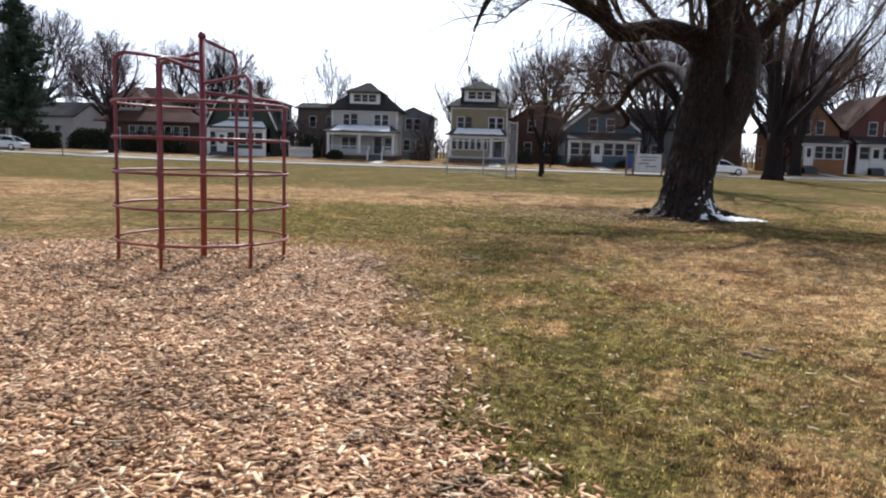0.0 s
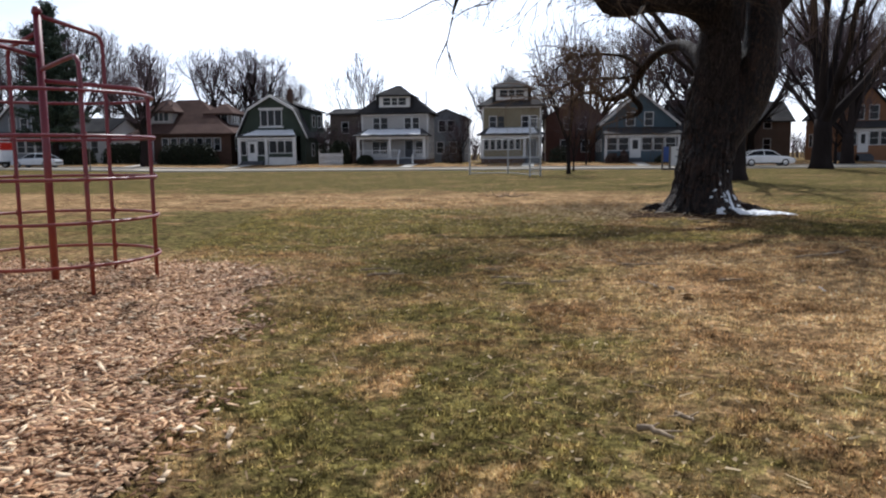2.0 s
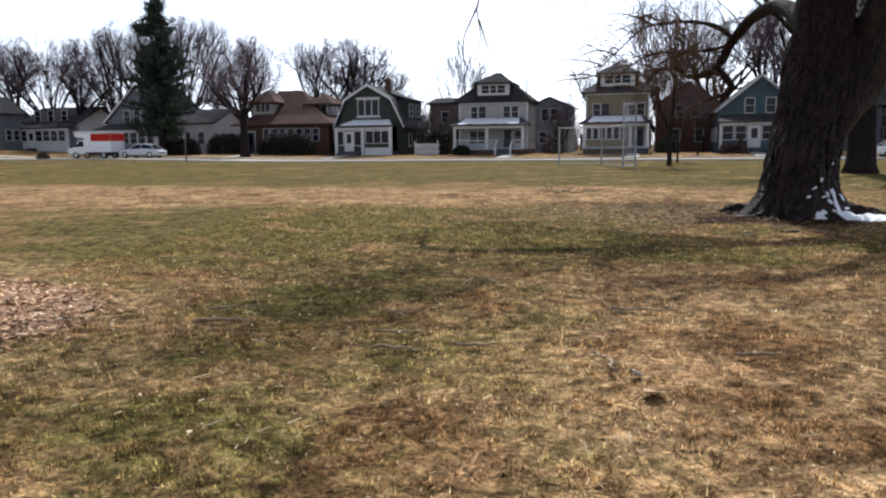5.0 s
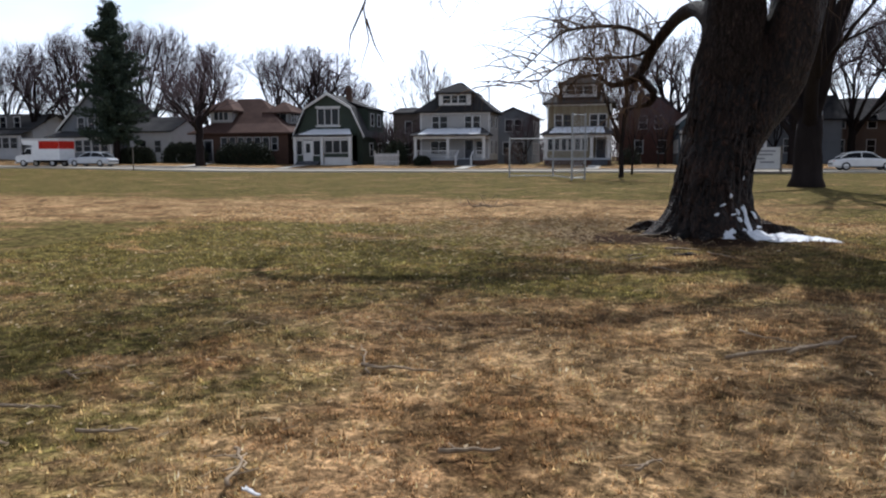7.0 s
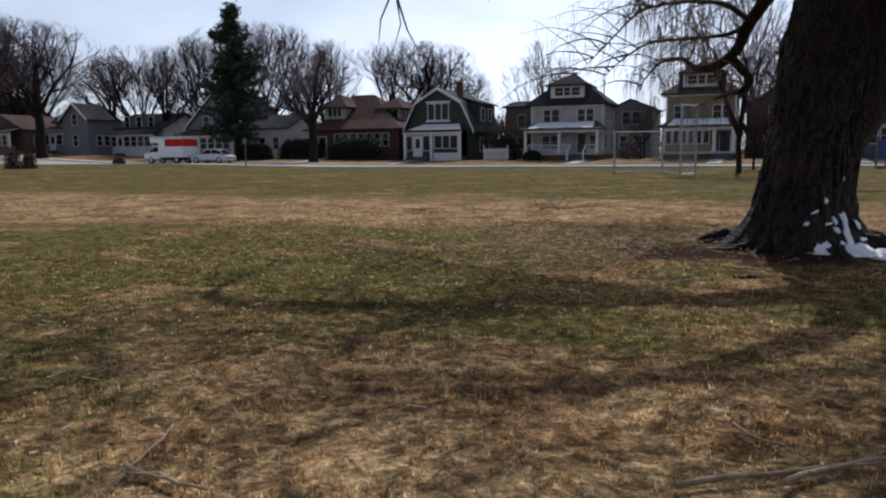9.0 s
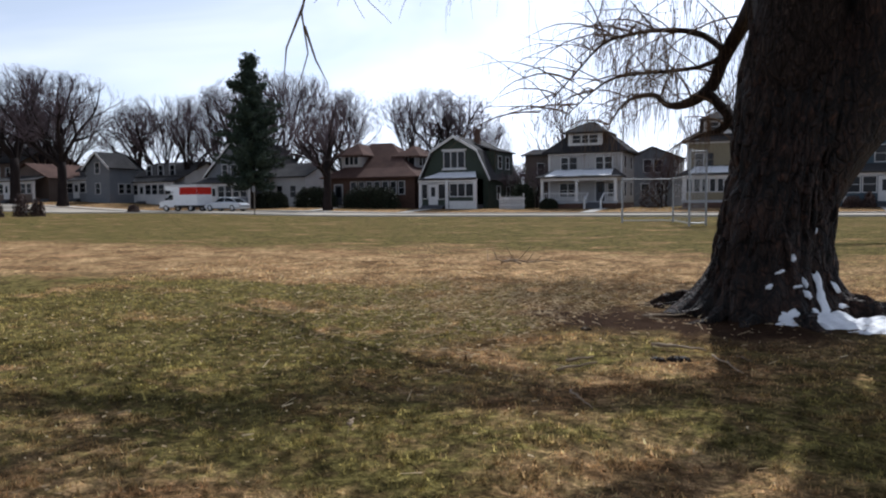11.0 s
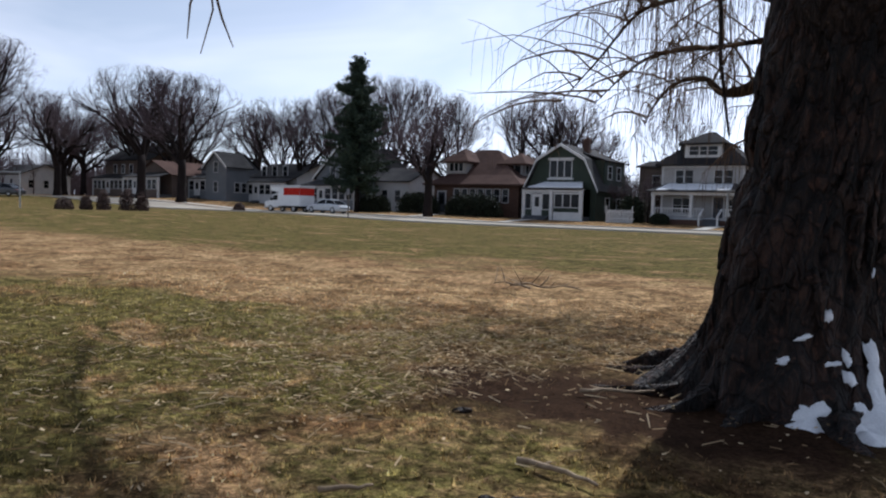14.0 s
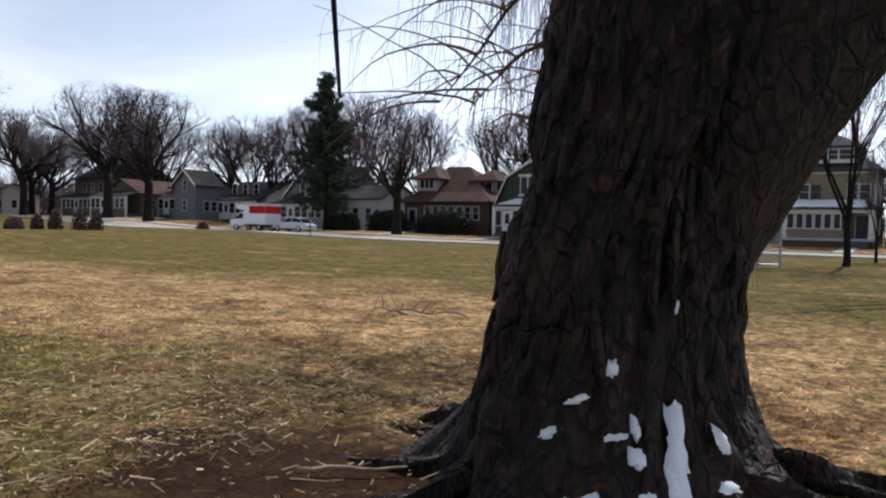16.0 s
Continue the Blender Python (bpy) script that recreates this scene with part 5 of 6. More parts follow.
def shrub(name, label, x, y, sx, sy, sz, material, seed, leaves=2600, leaf=0.11, category="hedge"):
    """A clipped or ragged bush of many leaves over a frame of stems."""
    rng = np.random.default_rng(seed)
    t = thing(name, label, category, pose(x, y, gz(x, y)))
    u = rng.uniform(-1, 1, (leaves * 2, 3))
    r = np.linalg.norm(np.abs(u) ** (1.6 if category == "hedge" else 1.0), axis=1)
    u = u[(r < 1.0) & (r > 0.45)][:leaves]
    u[:, 2] = np.abs(u[:, 2])
    bump = 1 + 0.12 * np.sin(u[:, 0] * 9 + seed) * np.sin(u[:, 1] * 7)
    p = u * np.array([sx / 2, sy / 2, sz]) * bump[:, None]
    n = len(p)
    w = rng.normal(size=(n, 3))
    w /= np.linalg.norm(w, axis=1)[:, None]
    c = np.cross(w, rng.normal(size=(n, 3)))
    c /= np.linalg.norm(c, axis=1)[:, None]
    s = rng.uniform(0.6, 1.3, (n, 1)) * leaf
    v = np.stack([p - c * s * 0.5, p + w * s, p + c * s * 0.5, p - w * s], 1).reshape(-1, 3)
    f = np.arange(n * 4).reshape(-1, 4)
    tagged(part("leaves", raw("leaves", v, f, material), None, t), kind="stuff")
    m = Mesh()
    for k in range(14):
        q = p[int(rng.integers(n))]
        m.tube([(q[0] * 0.3, q[1] * 0.3, -0.1), (q[0] * 0.7, q[1] * 0.7, q[2] * 0.6), tuple(q)], [0.035, 0.025, 0.01], 4)
    part("stems", m, FAR_BARK, t)


for i, (x, y, sx, sy, sz) in enumerate(((-38.6, 82.4, 6.8, 1.8, 2.3), (-46.2, 82.8, 5.4, 1.6, 2.2), (-51.0, 80.8, 4.4, 1.5, 1.8), (-21.5, 83.8, 2.2, 1.6, 2.4), (-18.2, 82.3, 1.6, 1.0, 0.9))):
    shrub("hedge", "dark evergreen hedge before a house front", x, y, sx, sy, sz, HEDGE, 40 + i, 7000, 0.13)
for i, (x, y, sx, sz) in enumerate(((-53.7, 45.8, 1.5, 0.95), (-52.8, 47.1, 1.0, 1.2), (-52.1, 48.15, 1.1, 1.65), (-51.0, 49.5, 1.25, 1.9), (-50.3, 50.4, 1.15, 1.45), (-57.3, 66.5, 1.3, 0.8))):
    shrub("shrub", "brown leafless shrub clump on the lawn", x, y, sx, sx, sz, DRYSHRUB, 60 + i, 1500, 0.08, "shrub")
for i, (x, y, sx, sz) in enumerate(((8.4, 82.0, 1.6, 1.0), (14.0, 82.0, 2.6, 0.9), (9.6, 82.2, 1.0, 1.3), (2.9, 84.2, 2.4, 1.9), (-9.2, 88.0, 2.6, 2.6), (-24.0, 90.0, 4.4, 5.0), (-20.9, 91.0, 2.6, 4.2), (-22.0, 94.0, 4.0, 6.0))):
    shrub("shrub", "dark dormant shrub beside a house wall", x, y, sx, 1.2, sz, HEDGE if i % 2 else DRYSHRUB, 80 + i, 1500, 0.10, "shrub")


# ---- the old willow ----
TX, TY = 3.97, 19.5


def old_willow():
    rng = random.Random(7)
    t = thing("willow_tree", "huge old leaning willow with deeply furrowed bark", "tree", pose(TX, TY, gz(TX, TY)))
    # trunk: a furrowed skin with flaring root lobes
    rows, sides = 130, 168
    zs = np.concatenate([np.linspace(-0.25, 0.7, 44), np.linspace(0.7, 3.9, rows - 43)[1:]])
    cx = np.interp(zs, [-0.3, 0.5, 1.2, 2.1, 3.0, 3.9], [-0.05, -0.05, -0.03, 0.12, 0.26, 0.30])
    cy = np.interp(zs, [-0.3, 1.0, 2.0, 3.0, 3.9], [0.0, 0.0, 0.10, 0.22, 0.25])
    rr = np.interp(zs, [-0.3, 0.0, 0.25, 0.6, 1.1, 1.6, 2.1, 2.7, 3.3, 3.9], [0.93, 0.86, 0.78, 0.705, 0.65, 0.615, 0.61, 0.63, 0.58, 0.38])
    th = np.linspace(0, 2 * math.pi, sides, endpoint=False)
    Z, A = np.meshgrid(zs, th, indexing="ij")
    flare = np.clip(1 - Z / 0.75, 0, 1.3) ** 2
    lobes = 0.5 + 0.5 * np.cos(5 * A + 0.7 + 0.6 * np.sin(2 * A))
    left = np.exp(-((np.angle(np.exp(1j * (A - 3.25)))) / 0.55) ** 2)
    right = np.exp(-((np.angle(np.exp(1j * (A + 0.45)))) / 0.4) ** 2)
    warp = A + 0.10 * np.sin(Z * 2.1 + 3 * A) + 0.05 * np.sin(Z * 5.3 + 7 * A) - 0.10 * Z
    f1 = np.abs(np.sin(warp * 11 + 0.8 * np.sin(Z * 3.1 + A * 2)))
    f2 = np.abs(np.sin(warp * 23 + 1.3 * np.sin(Z * 5.7 + A * 5)))
    brk = np.sin(Z * 9 + 4 * np.sin(warp * 6) + A * 3)
    R = rr[:, None] + flare * (0.02 + 0.20 * lobes + 0.17 * left + 0.17 * right)
    R = R + 0.060 * (f1 ** 0.6 - 0.6) + 0.026 * (f2 ** 0.6 - 0.6) + 0.012 * brk
    R = R + 0.05 * np.sin(3 * A + Z * 0.9) + 0.035 * np.sin(2 * A - Z * 1.7)
    R = R + 0.05 * np.exp(-((Z - 1.15) / 0.35) ** 2) * np.exp(-((np.angle(np.exp(1j * (A + 2.0)))) / 0.3) ** 2)
    plates = np.sin(warp * 9 + 1.6 * np.sin(Z * 6.1 + A * 3)) * np.sin(Z * 5.2 + 2.2 * np.sin(warp * 5 + 1.0) + A * 2)
    R = R + 0.026 * plates * np.clip(Z / 0.5, 0.3, 1)
    groove = (np.angle(np.exp(1j * (A + 0.72 - 0.32 * (Z - 1.5))))) / (0.10 + 0.05 * np.sin(Z * 4))
    R = R - 0.15 * np.exp(-groove ** 2) * np.exp(-((Z - 1.55) / 0.55) ** 4)
    knot = np.hypot(np.angle(np.exp(1j * (A + 2.15))) * 0.62, Z - 2.12)
    R = R + 0.06 * np.exp(-(knot / 0.10) ** 2) - 0.05 * np.exp(-(knot / 0.04) ** 2)
    buttress = np.angle(np.exp(1j * (A + 1.93 + 0.25 * (Z - 0.4)))) / 0.13
    R = R + 0.09 * np.exp(-buttress ** 2) * np.exp(-((Z - 0.25) / 0.38) ** 2)
    verts = np.stack([cx[:, None] + R * np.cos(A), cy[:, None] + R * np.sin(A), Z], -1).reshape(-1, 3)
    i, j = np.meshgrid(np.arange(len(zs) - 1), np.arange(sides), indexing="ij")
    k, k2 = i * sides + j, i * sides + (j + 1) % sides
    faces = np.stack([k, k2, k2 + sides, k + sides], -1).reshape(-1, 4)
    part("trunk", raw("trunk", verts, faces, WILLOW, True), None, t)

    def surface_at(a, z, out=0.0):
        i = int(np.argmin(np.abs(zs - z)))
        j = int(round((a % (2 * math.pi)) / (2 * math.pi) * sides)) % sides
        r = max(float(R[i, (j + q) % sides]) for q in (-3, -2, -1, 0, 1, 2, 3)) + out
        return Vector((float(cx[i]) + r * math.cos(a), float(cy[i]) + r * math.sin(a), z))

    def rough_tube(pts, radii, sides=20, sub=6, furrow=0.05):
        """A limb: a smooth line with furrowed bark."""
        P = [Vector(p) for p in pts]
        line, rad = [], []
        for a in range(len(P) - 1):
            p0, p1, p2, p3 = P[max(a - 1, 0)], P[a], P[a + 1], P[min(a + 2, len(P) - 1)]
            for s in range(sub):
                u = s / sub
                line.append(0.5 * ((2 * p1) + (p2 - p0) * u + (2 * p0 - 5 * p1 + 4 * p2 - p3) * u * u + (3 * p1 - p0 - 3 * p2 + p3) * u ** 3))
                rad.append(radii[a] + (radii[a + 1] - radii[a]) * u)
        line.append(P[-1]), rad.append(radii[-1])
        m = Mesh().tube(line, rad, sides)
        n = len(line)
        for q in range(n):
            c = line[q]
            for s in range(sides):
                v = Vector(m.v[q * sides + s]) - c
                g = 1 + furrow * math.sin(5 * 2 * math.pi * s / sides + q * 0.35) + furrow * 0.8 * math.sin(3 * 2 * math.pi * s / sides - q * 0.5) + rng.uniform(-0.4, 0.4) * furrow
                m.v[q * sides + s] = tuple(c + v * g)
        return m, line, rad

    limbs = {
        "stem_r": ([(0.15, 0.20, 0.9), (0.36, 0.22, 1.6), (0.74, 0.22, 2.3), (1.12, 0.16, 3.0), (1.25, 0.10, 3.7), (1.33, 0.10, 4.4), (1.30, 0.3, 5.2), (1.08, 0.7, 6.1), (1.2, 0.9, 7.2), (1.6, 1.2, 8.8), (1.9, 1.5, 10.5)], [0.40, 0.46, 0.48, 0.47, 0.46, 0.43, 0.37, 0.34, 0.28, 0.19, 0.09]),
        "stem_l": ([(0.10, 0.1, 1.7), (0.19, 0.0, 2.9), (0.28, 0.0, 3.9), (0.14, -0.12, 4.65), (-0.55, -0.40, 5.02), (-1.35, -0.75, 5.10), (-2.1, -1.10, 4.90), (-2.6, -1.35, 4.92), (-2.9, -1.45, 5.45), (-3.3, -1.4, 6.9), (-3.2, -0.8, 8.4)], [0.30, 0.50, 0.55, 0.44, 0.30, 0.29, 0.25, 0.22, 0.16, 0.10, 0.04]),
        "top": ([(0.26, -0.05, 3.8), (0.48, 0.0, 4.8), (0.62, 0.0, 5.6), (0.62, -0.2, 6.8), (0.3, -0.8, 8.6), (-0.1, -1.2, 10.6)], [0.42, 0.32, 0.28, 0.22, 0.15, 0.07]),
        "low": ([(0.1, 0.25, 3.4), (-0.05, 1.2, 4.05), (-0.30, 2.4, 4.45), (-0.62, 3.9, 4.4), (-1.00, 4.6, 3.95), (-1.20, 4.8, 3.5), (-1.57, 4.85, 3.22), (-2.0, 4.9, 3.17), (-2.3, 4.95, 3.4), (-2.75, 5.0, 3.35), (-3.1, 5.05, 3.0), (-3.2, 5.05, 2.75)], [0.26, 0.19, 0.155, 0.135, 0.12, 0.115, 0.10, 0.06, 0.04, 0.028, 0.016, 0.008]),
        "hook": ([(-1.35, 4.75, 3.38), (-1.10, 4.8, 3.12), (-0.93, 4.85, 2.88), (-1.05, 4.9, 2.68), (-1.35, 4.9, 2.6), (-1.62, 4.9, 2.5)], [0.10, 0.095, 0.09, 0.075, 0.04, 0.012]),
        "mid": ([(-1.0, 4.2, 4.02), (-1.4, 4.4, 4.35), (-2.0, 4.5, 4.52), (-2.8, 4.6, 4.56), (-3.3, 4.7, 4.35), (-3.9, 4.8, 3.8), (-4.5, 4.9, 3.15)], [0.062, 0.052, 0.043, 0.034, 0.026, 0.017, 0.006]),
        "arch": ([(-1.1, 4.4, 3.88), (-1.5, 4.5, 3.84), (-2.0, 4.6, 3.78), (-2.9, 4.7, 3.74), (-3.5, 4.8, 3.48), (-4.0, 4.8, 3.05)], [0.048, 0.040, 0.034, 0.026, 0.017, 0.006]),
        "out": ([(-2.65, -1.38, 5.05), (-3.7, -1.5, 5.65), (-4.9, -1.65, 5.95), (-5.8, -1.3, 5.8), (-6.3, -0.7, 4.9)], [0.19, 0.18, 0.15, 0.09, 0.02]),
        "front": ([(0.2, -0.2, 4.3), (0.1, -1.0, 5.4), (-0.5, -1.9, 6.0), (-1.6, -3.0, 6.1), (-3.2, -4.2, 5.6)], [0.26, 0.19, 0.15, 0.10, 0.03]),
        "west": ([(-1.0, -0.4, 5.0), (-1.6, 0.8, 6.2), (-2.6, 1.6, 6.8), (-4.2, 2.2, 6.6), (-5.6, 2.4, 5.7)], [0.09, 0.075, 0.06, 0.04, 0.015]),
        "east": ([(1.3, 0.6, 4.6), (2.0, 0.6, 5.4), (3.0, 0.4, 6.4), (4.4, 0.2, 7.0), (6.0, 0.0, 6.6)], [0.28, 0.22, 0.17, 0.10, 0.03]),
        "high": ([(-3.3, -1.0, 7.2), (-3.9, -1.2, 8.3), (-4.4, -1.8, 9.0), (-4.7, -3.0, 9.3)], [0.04, 0.034, 0.028, 0.02]),
        "crest": ([(0.45, -0.5, 7.6), (-0.4, -0.2, 8.6), (-1.6, 0.0, 9.3), (-3.0, -0.4, 9.5)], [0.15, 0.11, 0.07, 0.03]),
        "brow": ([(1.1, 0.85, 7.0), (1.0, -0.6, 8.2), (1.3, -1.8, 8.9), (2.0, -3.0, 9.1)], [0.18, 0.12, 0.07, 0.03]),
        "back": ([(1.1, 0.8, 5.4), (1.2, 2.2, 6.3), (1.0, 3.6, 7.0), (0.6, 5.2, 6.8)], [0.24, 0.18, 0.12, 0.04]),
    }
    lines = {}
    for name, (pts, rad) in limbs.items():
        if name in ("mid", "arch"):
            crook = 0.07
            pts = [pts[0]] + [(a + rng.uniform(-crook, crook), b + rng.uniform(-crook, crook), c + rng.uniform(-crook, crook)) for a, b, c in pts[1:]]
        m, line, r = rough_tube(pts, rad, 28 if rad[0] > 0.3 else 12, 7 if rad[0] > 0.3 else 5)
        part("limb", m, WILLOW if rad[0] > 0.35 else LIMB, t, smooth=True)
        lines[name] = list(zip(line, r))

    # roots that run over the ground
    for pts, rad in (([(-0.75, -0.1, 0.20), (-1.1, -0.1, 0.12), (-1.5, 0.0, 0.07), (-2.0, 0.1, 0.02)], [0.15, 0.08, 0.055, 0.03]),
                     ([(-0.7, -0.5, 0.16), (-1.1, -0.75, 0.07), (-1.6, -0.8, 0.04), (-2.2, -0.75, 0.0)], [0.12, 0.06, 0.035, 0.025]),
                     ([(-0.8, 0.3, 0.20), (-1.15, 0.35, 0.17), (-1.4, 0.25, 0.14), (-1.7, 0.3, 0.03)], [0.14, 0.11, 0.10, 0.04]),
                     ([(-0.5, -0.75, 0.16), (-0.7, -1.15, 0.05), (-1.1, -1.4, -0.02)], [0.14, 0.09, 0.04]),
                     ([(0.35, -0.9, 0.14), (0.5, -1.35, 0.05), (1.0, -1.7, -0.03)], [0.15, 0.10, 0.04]),
                     ([(0.85, -0.25, 0.22), (1.25, -0.3, 0.12), (1.7, -0.45, 0.03), (2.1, -0.4, -0.03)], [0.16, 0.12, 0.08, 0.04]),
                     ([(0.8, 0.3, 0.2), (1.2, 0.4, 0.13), (1.7, 0.5, 0.05), (2.3, 0.45, -0.03)], [0.15, 0.13, 0.10, 0.05]),
                     ([(-0.15, -0.95, 0.12), (-0.25, -1.3, 0.03), (-0.2, -1.6, -0.03)], [0.16, 0.11, 0.05])):
        m, line, r = rough_tube([(a * 0.94, b * 0.94, c - 0.085) for a, b, c in pts], [q * 0.74 for q in rad], 16, 8, 0.30)
        part("root", m, WILLOW, t, smooth=True)

    # long loose slabs of bark between the furrows
    for k in range(64):
        a = rng.uniform(math.pi * 1.0, math.pi * 2.1)
        z0 = rng.uniform(0.35, 2.9)
        ln = rng.uniform(0.22, 0.6)
        pts, rad = [], []
        for q in range(5):
            u = q / 4
            z = z0 + ln * u
            pts.append(surface_at(a + 0.10 * u * (1 if k % 2 else -1) - 0.03, min(z, 3.4), -0.008))
            rad.append(0.034 * math.sin(math.pi * (0.12 + 0.76 * u)))
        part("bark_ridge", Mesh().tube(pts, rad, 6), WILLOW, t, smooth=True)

    # crown: rising branches, then drooping whips
    wood, twigs, strands = Mesh(), Mesh(), Mesh()

    def droop(p, ln, d):
        if (p[0] < -3.3 or p[1] < 0.2) and rng.random() < 0.85:
            return
        q = Vector(p)
        pts, r0 = [q.copy()], rng.uniform(0.0028, 0.0048)
        w = Vector(d) * 0.6
        for s in range(5):
            w = w * 0.62 + Vector((rng.uniform(-0.12, 0.12), rng.uniform(-0.12, 0.12), -0.55))
            q = q + w.normalized() * ln / 5
            pts.append(q.copy())
        strands.tube(pts, taper(r0, 0.0014, 5), 3)

    def branch(p, d, ln, r, level):
        pts, e = wander(rng, p, d, ln, 4, 0.22, -0.02)
        (wood if r > 0.02 else twigs).tube(pts, taper(r, r * 0.45, 4), 6 if r > 0.02 else 4)
        if level == 0:
            for s in range(1 if p[0] < -3.2 or p[1] < -1.2 else 4):
                q = pts[rng.randrange(1, 5)]
                droop(q, rng.uniform(0.4, 1.5) * (0.45 if p[0] < -3.6 or p[1] < -1.4 else 1.0), (rng.uniform(-1, 1), rng.uniform(-1, 1), rng.uniform(-0.3, 0.4)))
            return
        for s in range(3):
            q = pts[rng.randrange(1, 5)]
            v = (e + Vector((rng.uniform(-1, 1), rng.uniform(-1, 1), rng.uniform(-0.7, 0.6))) * 0.9).normalized()
            branch(q, v, ln * rng.uniform(0.5, 0.75), max(0.006, r * 0.5), level - 1)

    for name, n, z_min in (("stem_r", 26, 5.4), ("stem_l", 13, 5.0), ("top", 54, 5.4), ("mid", 12, 0), ("arch", 8, 0), ("out", 6, 0), ("front", 6, 5.4), ("west", 12, 0), ("east", 22, 5.2), ("back", 12, 0), ("low", 7, 0), ("hook", 3, 0), ("high", 48, 7.6), ("crest", 10, 7.5), ("brow", 16, 7.2)):
        usable = [q for q in lines[name] if q[0].z > z_min]
        for k in range(n):
            p, r = usable[int(len(usable) * (0.2 + 0.8 * (k + rng.random()) / n)) % len(usable)]
            away = Vector((p.x - 0.3, p.y - 0.3, 0)).normalized()
            d = away * 0.8 + Vector((rng.uniform(-0.8, 0.8), rng.uniform(-0.8, 0.8), rng.uniform(-0.2, 0.8)))
            lvl = 2 if name not in ("hook", "low", "out", "mid", "arch") else 1
            lvl += name in ("top", "front", "stem_r", "stem_l", "east", "high", "crest", "brow")
            small_one = name in ("low", "hook", "out", "mid", "arch")
            branch(p, d, rng.uniform(1.2, 2.4) * (0.6 if small_one else 1.0), min(r * 0.5, 0.016 if small_one else 0.034), lvl)
    # long arching shoots with drooping side twigs
    for name, n in (("mid", 30), ("arch", 18), ("low", 20), ("west", 18), ("hook", 6), ("out", 3)):
        for k in range(n):
            p, r = lines[name][int(len(lines[name]) * (0.25 + 0.74 * (k + rng.random()) / n)) % len(lines[name])]
            d = Vector((rng.uniform(-1.0, 0.1), rng.uniform(-0.7, 0.7), rng.uniform(0.0, 0.7)))
            ln = rng.uniform(1.1, 2.6) * (0.6 if name in ("hook", "out") else 1.0)
            pts, e = wander(rng, p, d, ln, 8, 0.12, -0.13)
            r0 = rng.uniform(0.012, 0.026)
            twigs.tube(pts, taper(r0, 0.003, 8), 5)
            for s in range(int(ln * 15)):
                f = rng.uniform(0.15, 0.98) * 8
                i = min(int(f), 7)
                q = pts[i].lerp(pts[i + 1], f - i)
                t2 = (pts[i + 1] - pts[i]).normalized()
                v = t2 * rng.uniform(0.2, 0.9) + Vector((rng.uniform(-0.6, 0.6), rng.uniform(-0.6, 0.6), rng.uniform(-0.5, 0.5)))
                droop(q, rng.uniform(0.25, 1.15), v)
    # fine brush over the long limb
    for name, n in (("stem_l", 44), ("west", 44), ("out", 16), ("top", 16), ("front", 6)):
        usable = [q for q in lines[name] if q[0].z > 4.9]
        for k in range(n):
            p, r = usable[rng.randrange(len(usable))]
            for q in range(4):
                d = Vector((rng.uniform(-1, 0.5), rng.uniform(-0.6, 0.8), rng.uniform(-0.25, 0.9)))
                pts, e = wander(rng, p, d, rng.uniform(0.6, 1.5), 5, 0.16, -0.04)
                if min(v.z for v in pts) < 4.5:
                    continue
                twigs.tube(pts, taper(0.009, 0.0025, 5), 4)
                for v in pts[2:]:
                    pts2, e2 = wander(rng, v, e + Vector((rng.uniform(-0.7, 0.7), rng.uniform(-0.7, 0.7), rng.uniform(-0.5, 0.4))), rng.uniform(0.25, 0.6), 3, 0.14, -0.05)
                    twigs.tube(pts2, taper(0.005, 0.002, 3), 3)
    # whips that hang free in front of the sky
    for pts in (((-6.3, -0.6, 4.85), (-6.45, -0.65, 4.2), (-6.35, -0.65, 3.6), (-6.5, -0.7, 3.1)), ((-6.4, -0.65, 4.0), (-6.25, -0.6, 3.5), (-6.05, -0.6, 3.15)), ((-6.42, -0.65, 4.3), (-6.7, -0.7, 3.7), (-6.75, -0.7, 3.3)),
                ((-6.0, -0.55, 5.4), (-6.8, -0.6, 5.25), (-7.6, -0.65, 4.85), (-8.2, -0.7, 4.8))):
        twigs.tube(pts, taper(0.022, 0.006, len(pts) - 1), 5)
    stick = Mesh().tube([(-0.30, -2.05, 6.0), (-0.22, -2.25, 4.4), (-0.18, -2.32, 3.0), (-0.14, -2.36, 2.2), (-0.07, -2.39, 1.80)], [0.014, 0.013, 0.012, 0.0105, 0.006], 7)
    part("hanging_branch", stick, LIMB, t, "dead dark branch hanging straight down")
    for k in range(40):
        x, y = rng.uniform(-2.8, -0.4), rng.uniform(0.3, 4.6)
        top = rng.uniform(3.9, 5.6)
        droop((x, y, top), rng.uniform(0.8, 1.9), (rng.uniform(-0.5, 0.3), rng.uniform(-0.4, 0.4), 0.2))
    tagged(part("crown_wood", wood, LIMB, t, smooth=True), kind="stuff")
    tagged(part("crown_twig", twigs, TWIG, t), kind="stuff")
    tagged(part("crown_whip", strands, TWIG, t), kind="stuff")

    # snow left in the shade between the roots and in bark hollows
    base = gz(TX, TY)
    for a, z, w, h in ((-1.19, 0.71, 0.028, 0.06), (-1.40, 0.56, 0.052, 0.022), (-1.53, 0.40, 0.045, 0.025), (-1.15, 0.40, 0.045, 0.022), (-1.03, 0.44, 0.022, 0.055), (-1.03, 0.31, 0.040, 0.045), (-0.70, 1.02, 0.010, 0.04),
                       (-0.74, 0.33, 0.065, 0.20), (-0.80, 0.14, 0.075, 0.12), (-0.42, 0.36, 0.020, 0.07), (-0.98, 0.10, 0.05, 0.06), (-1.32, 0.10, 0.075, 0.07), (-0.50, 0.16, 0.03, 0.03)):
        m = Mesh()
        n = 26
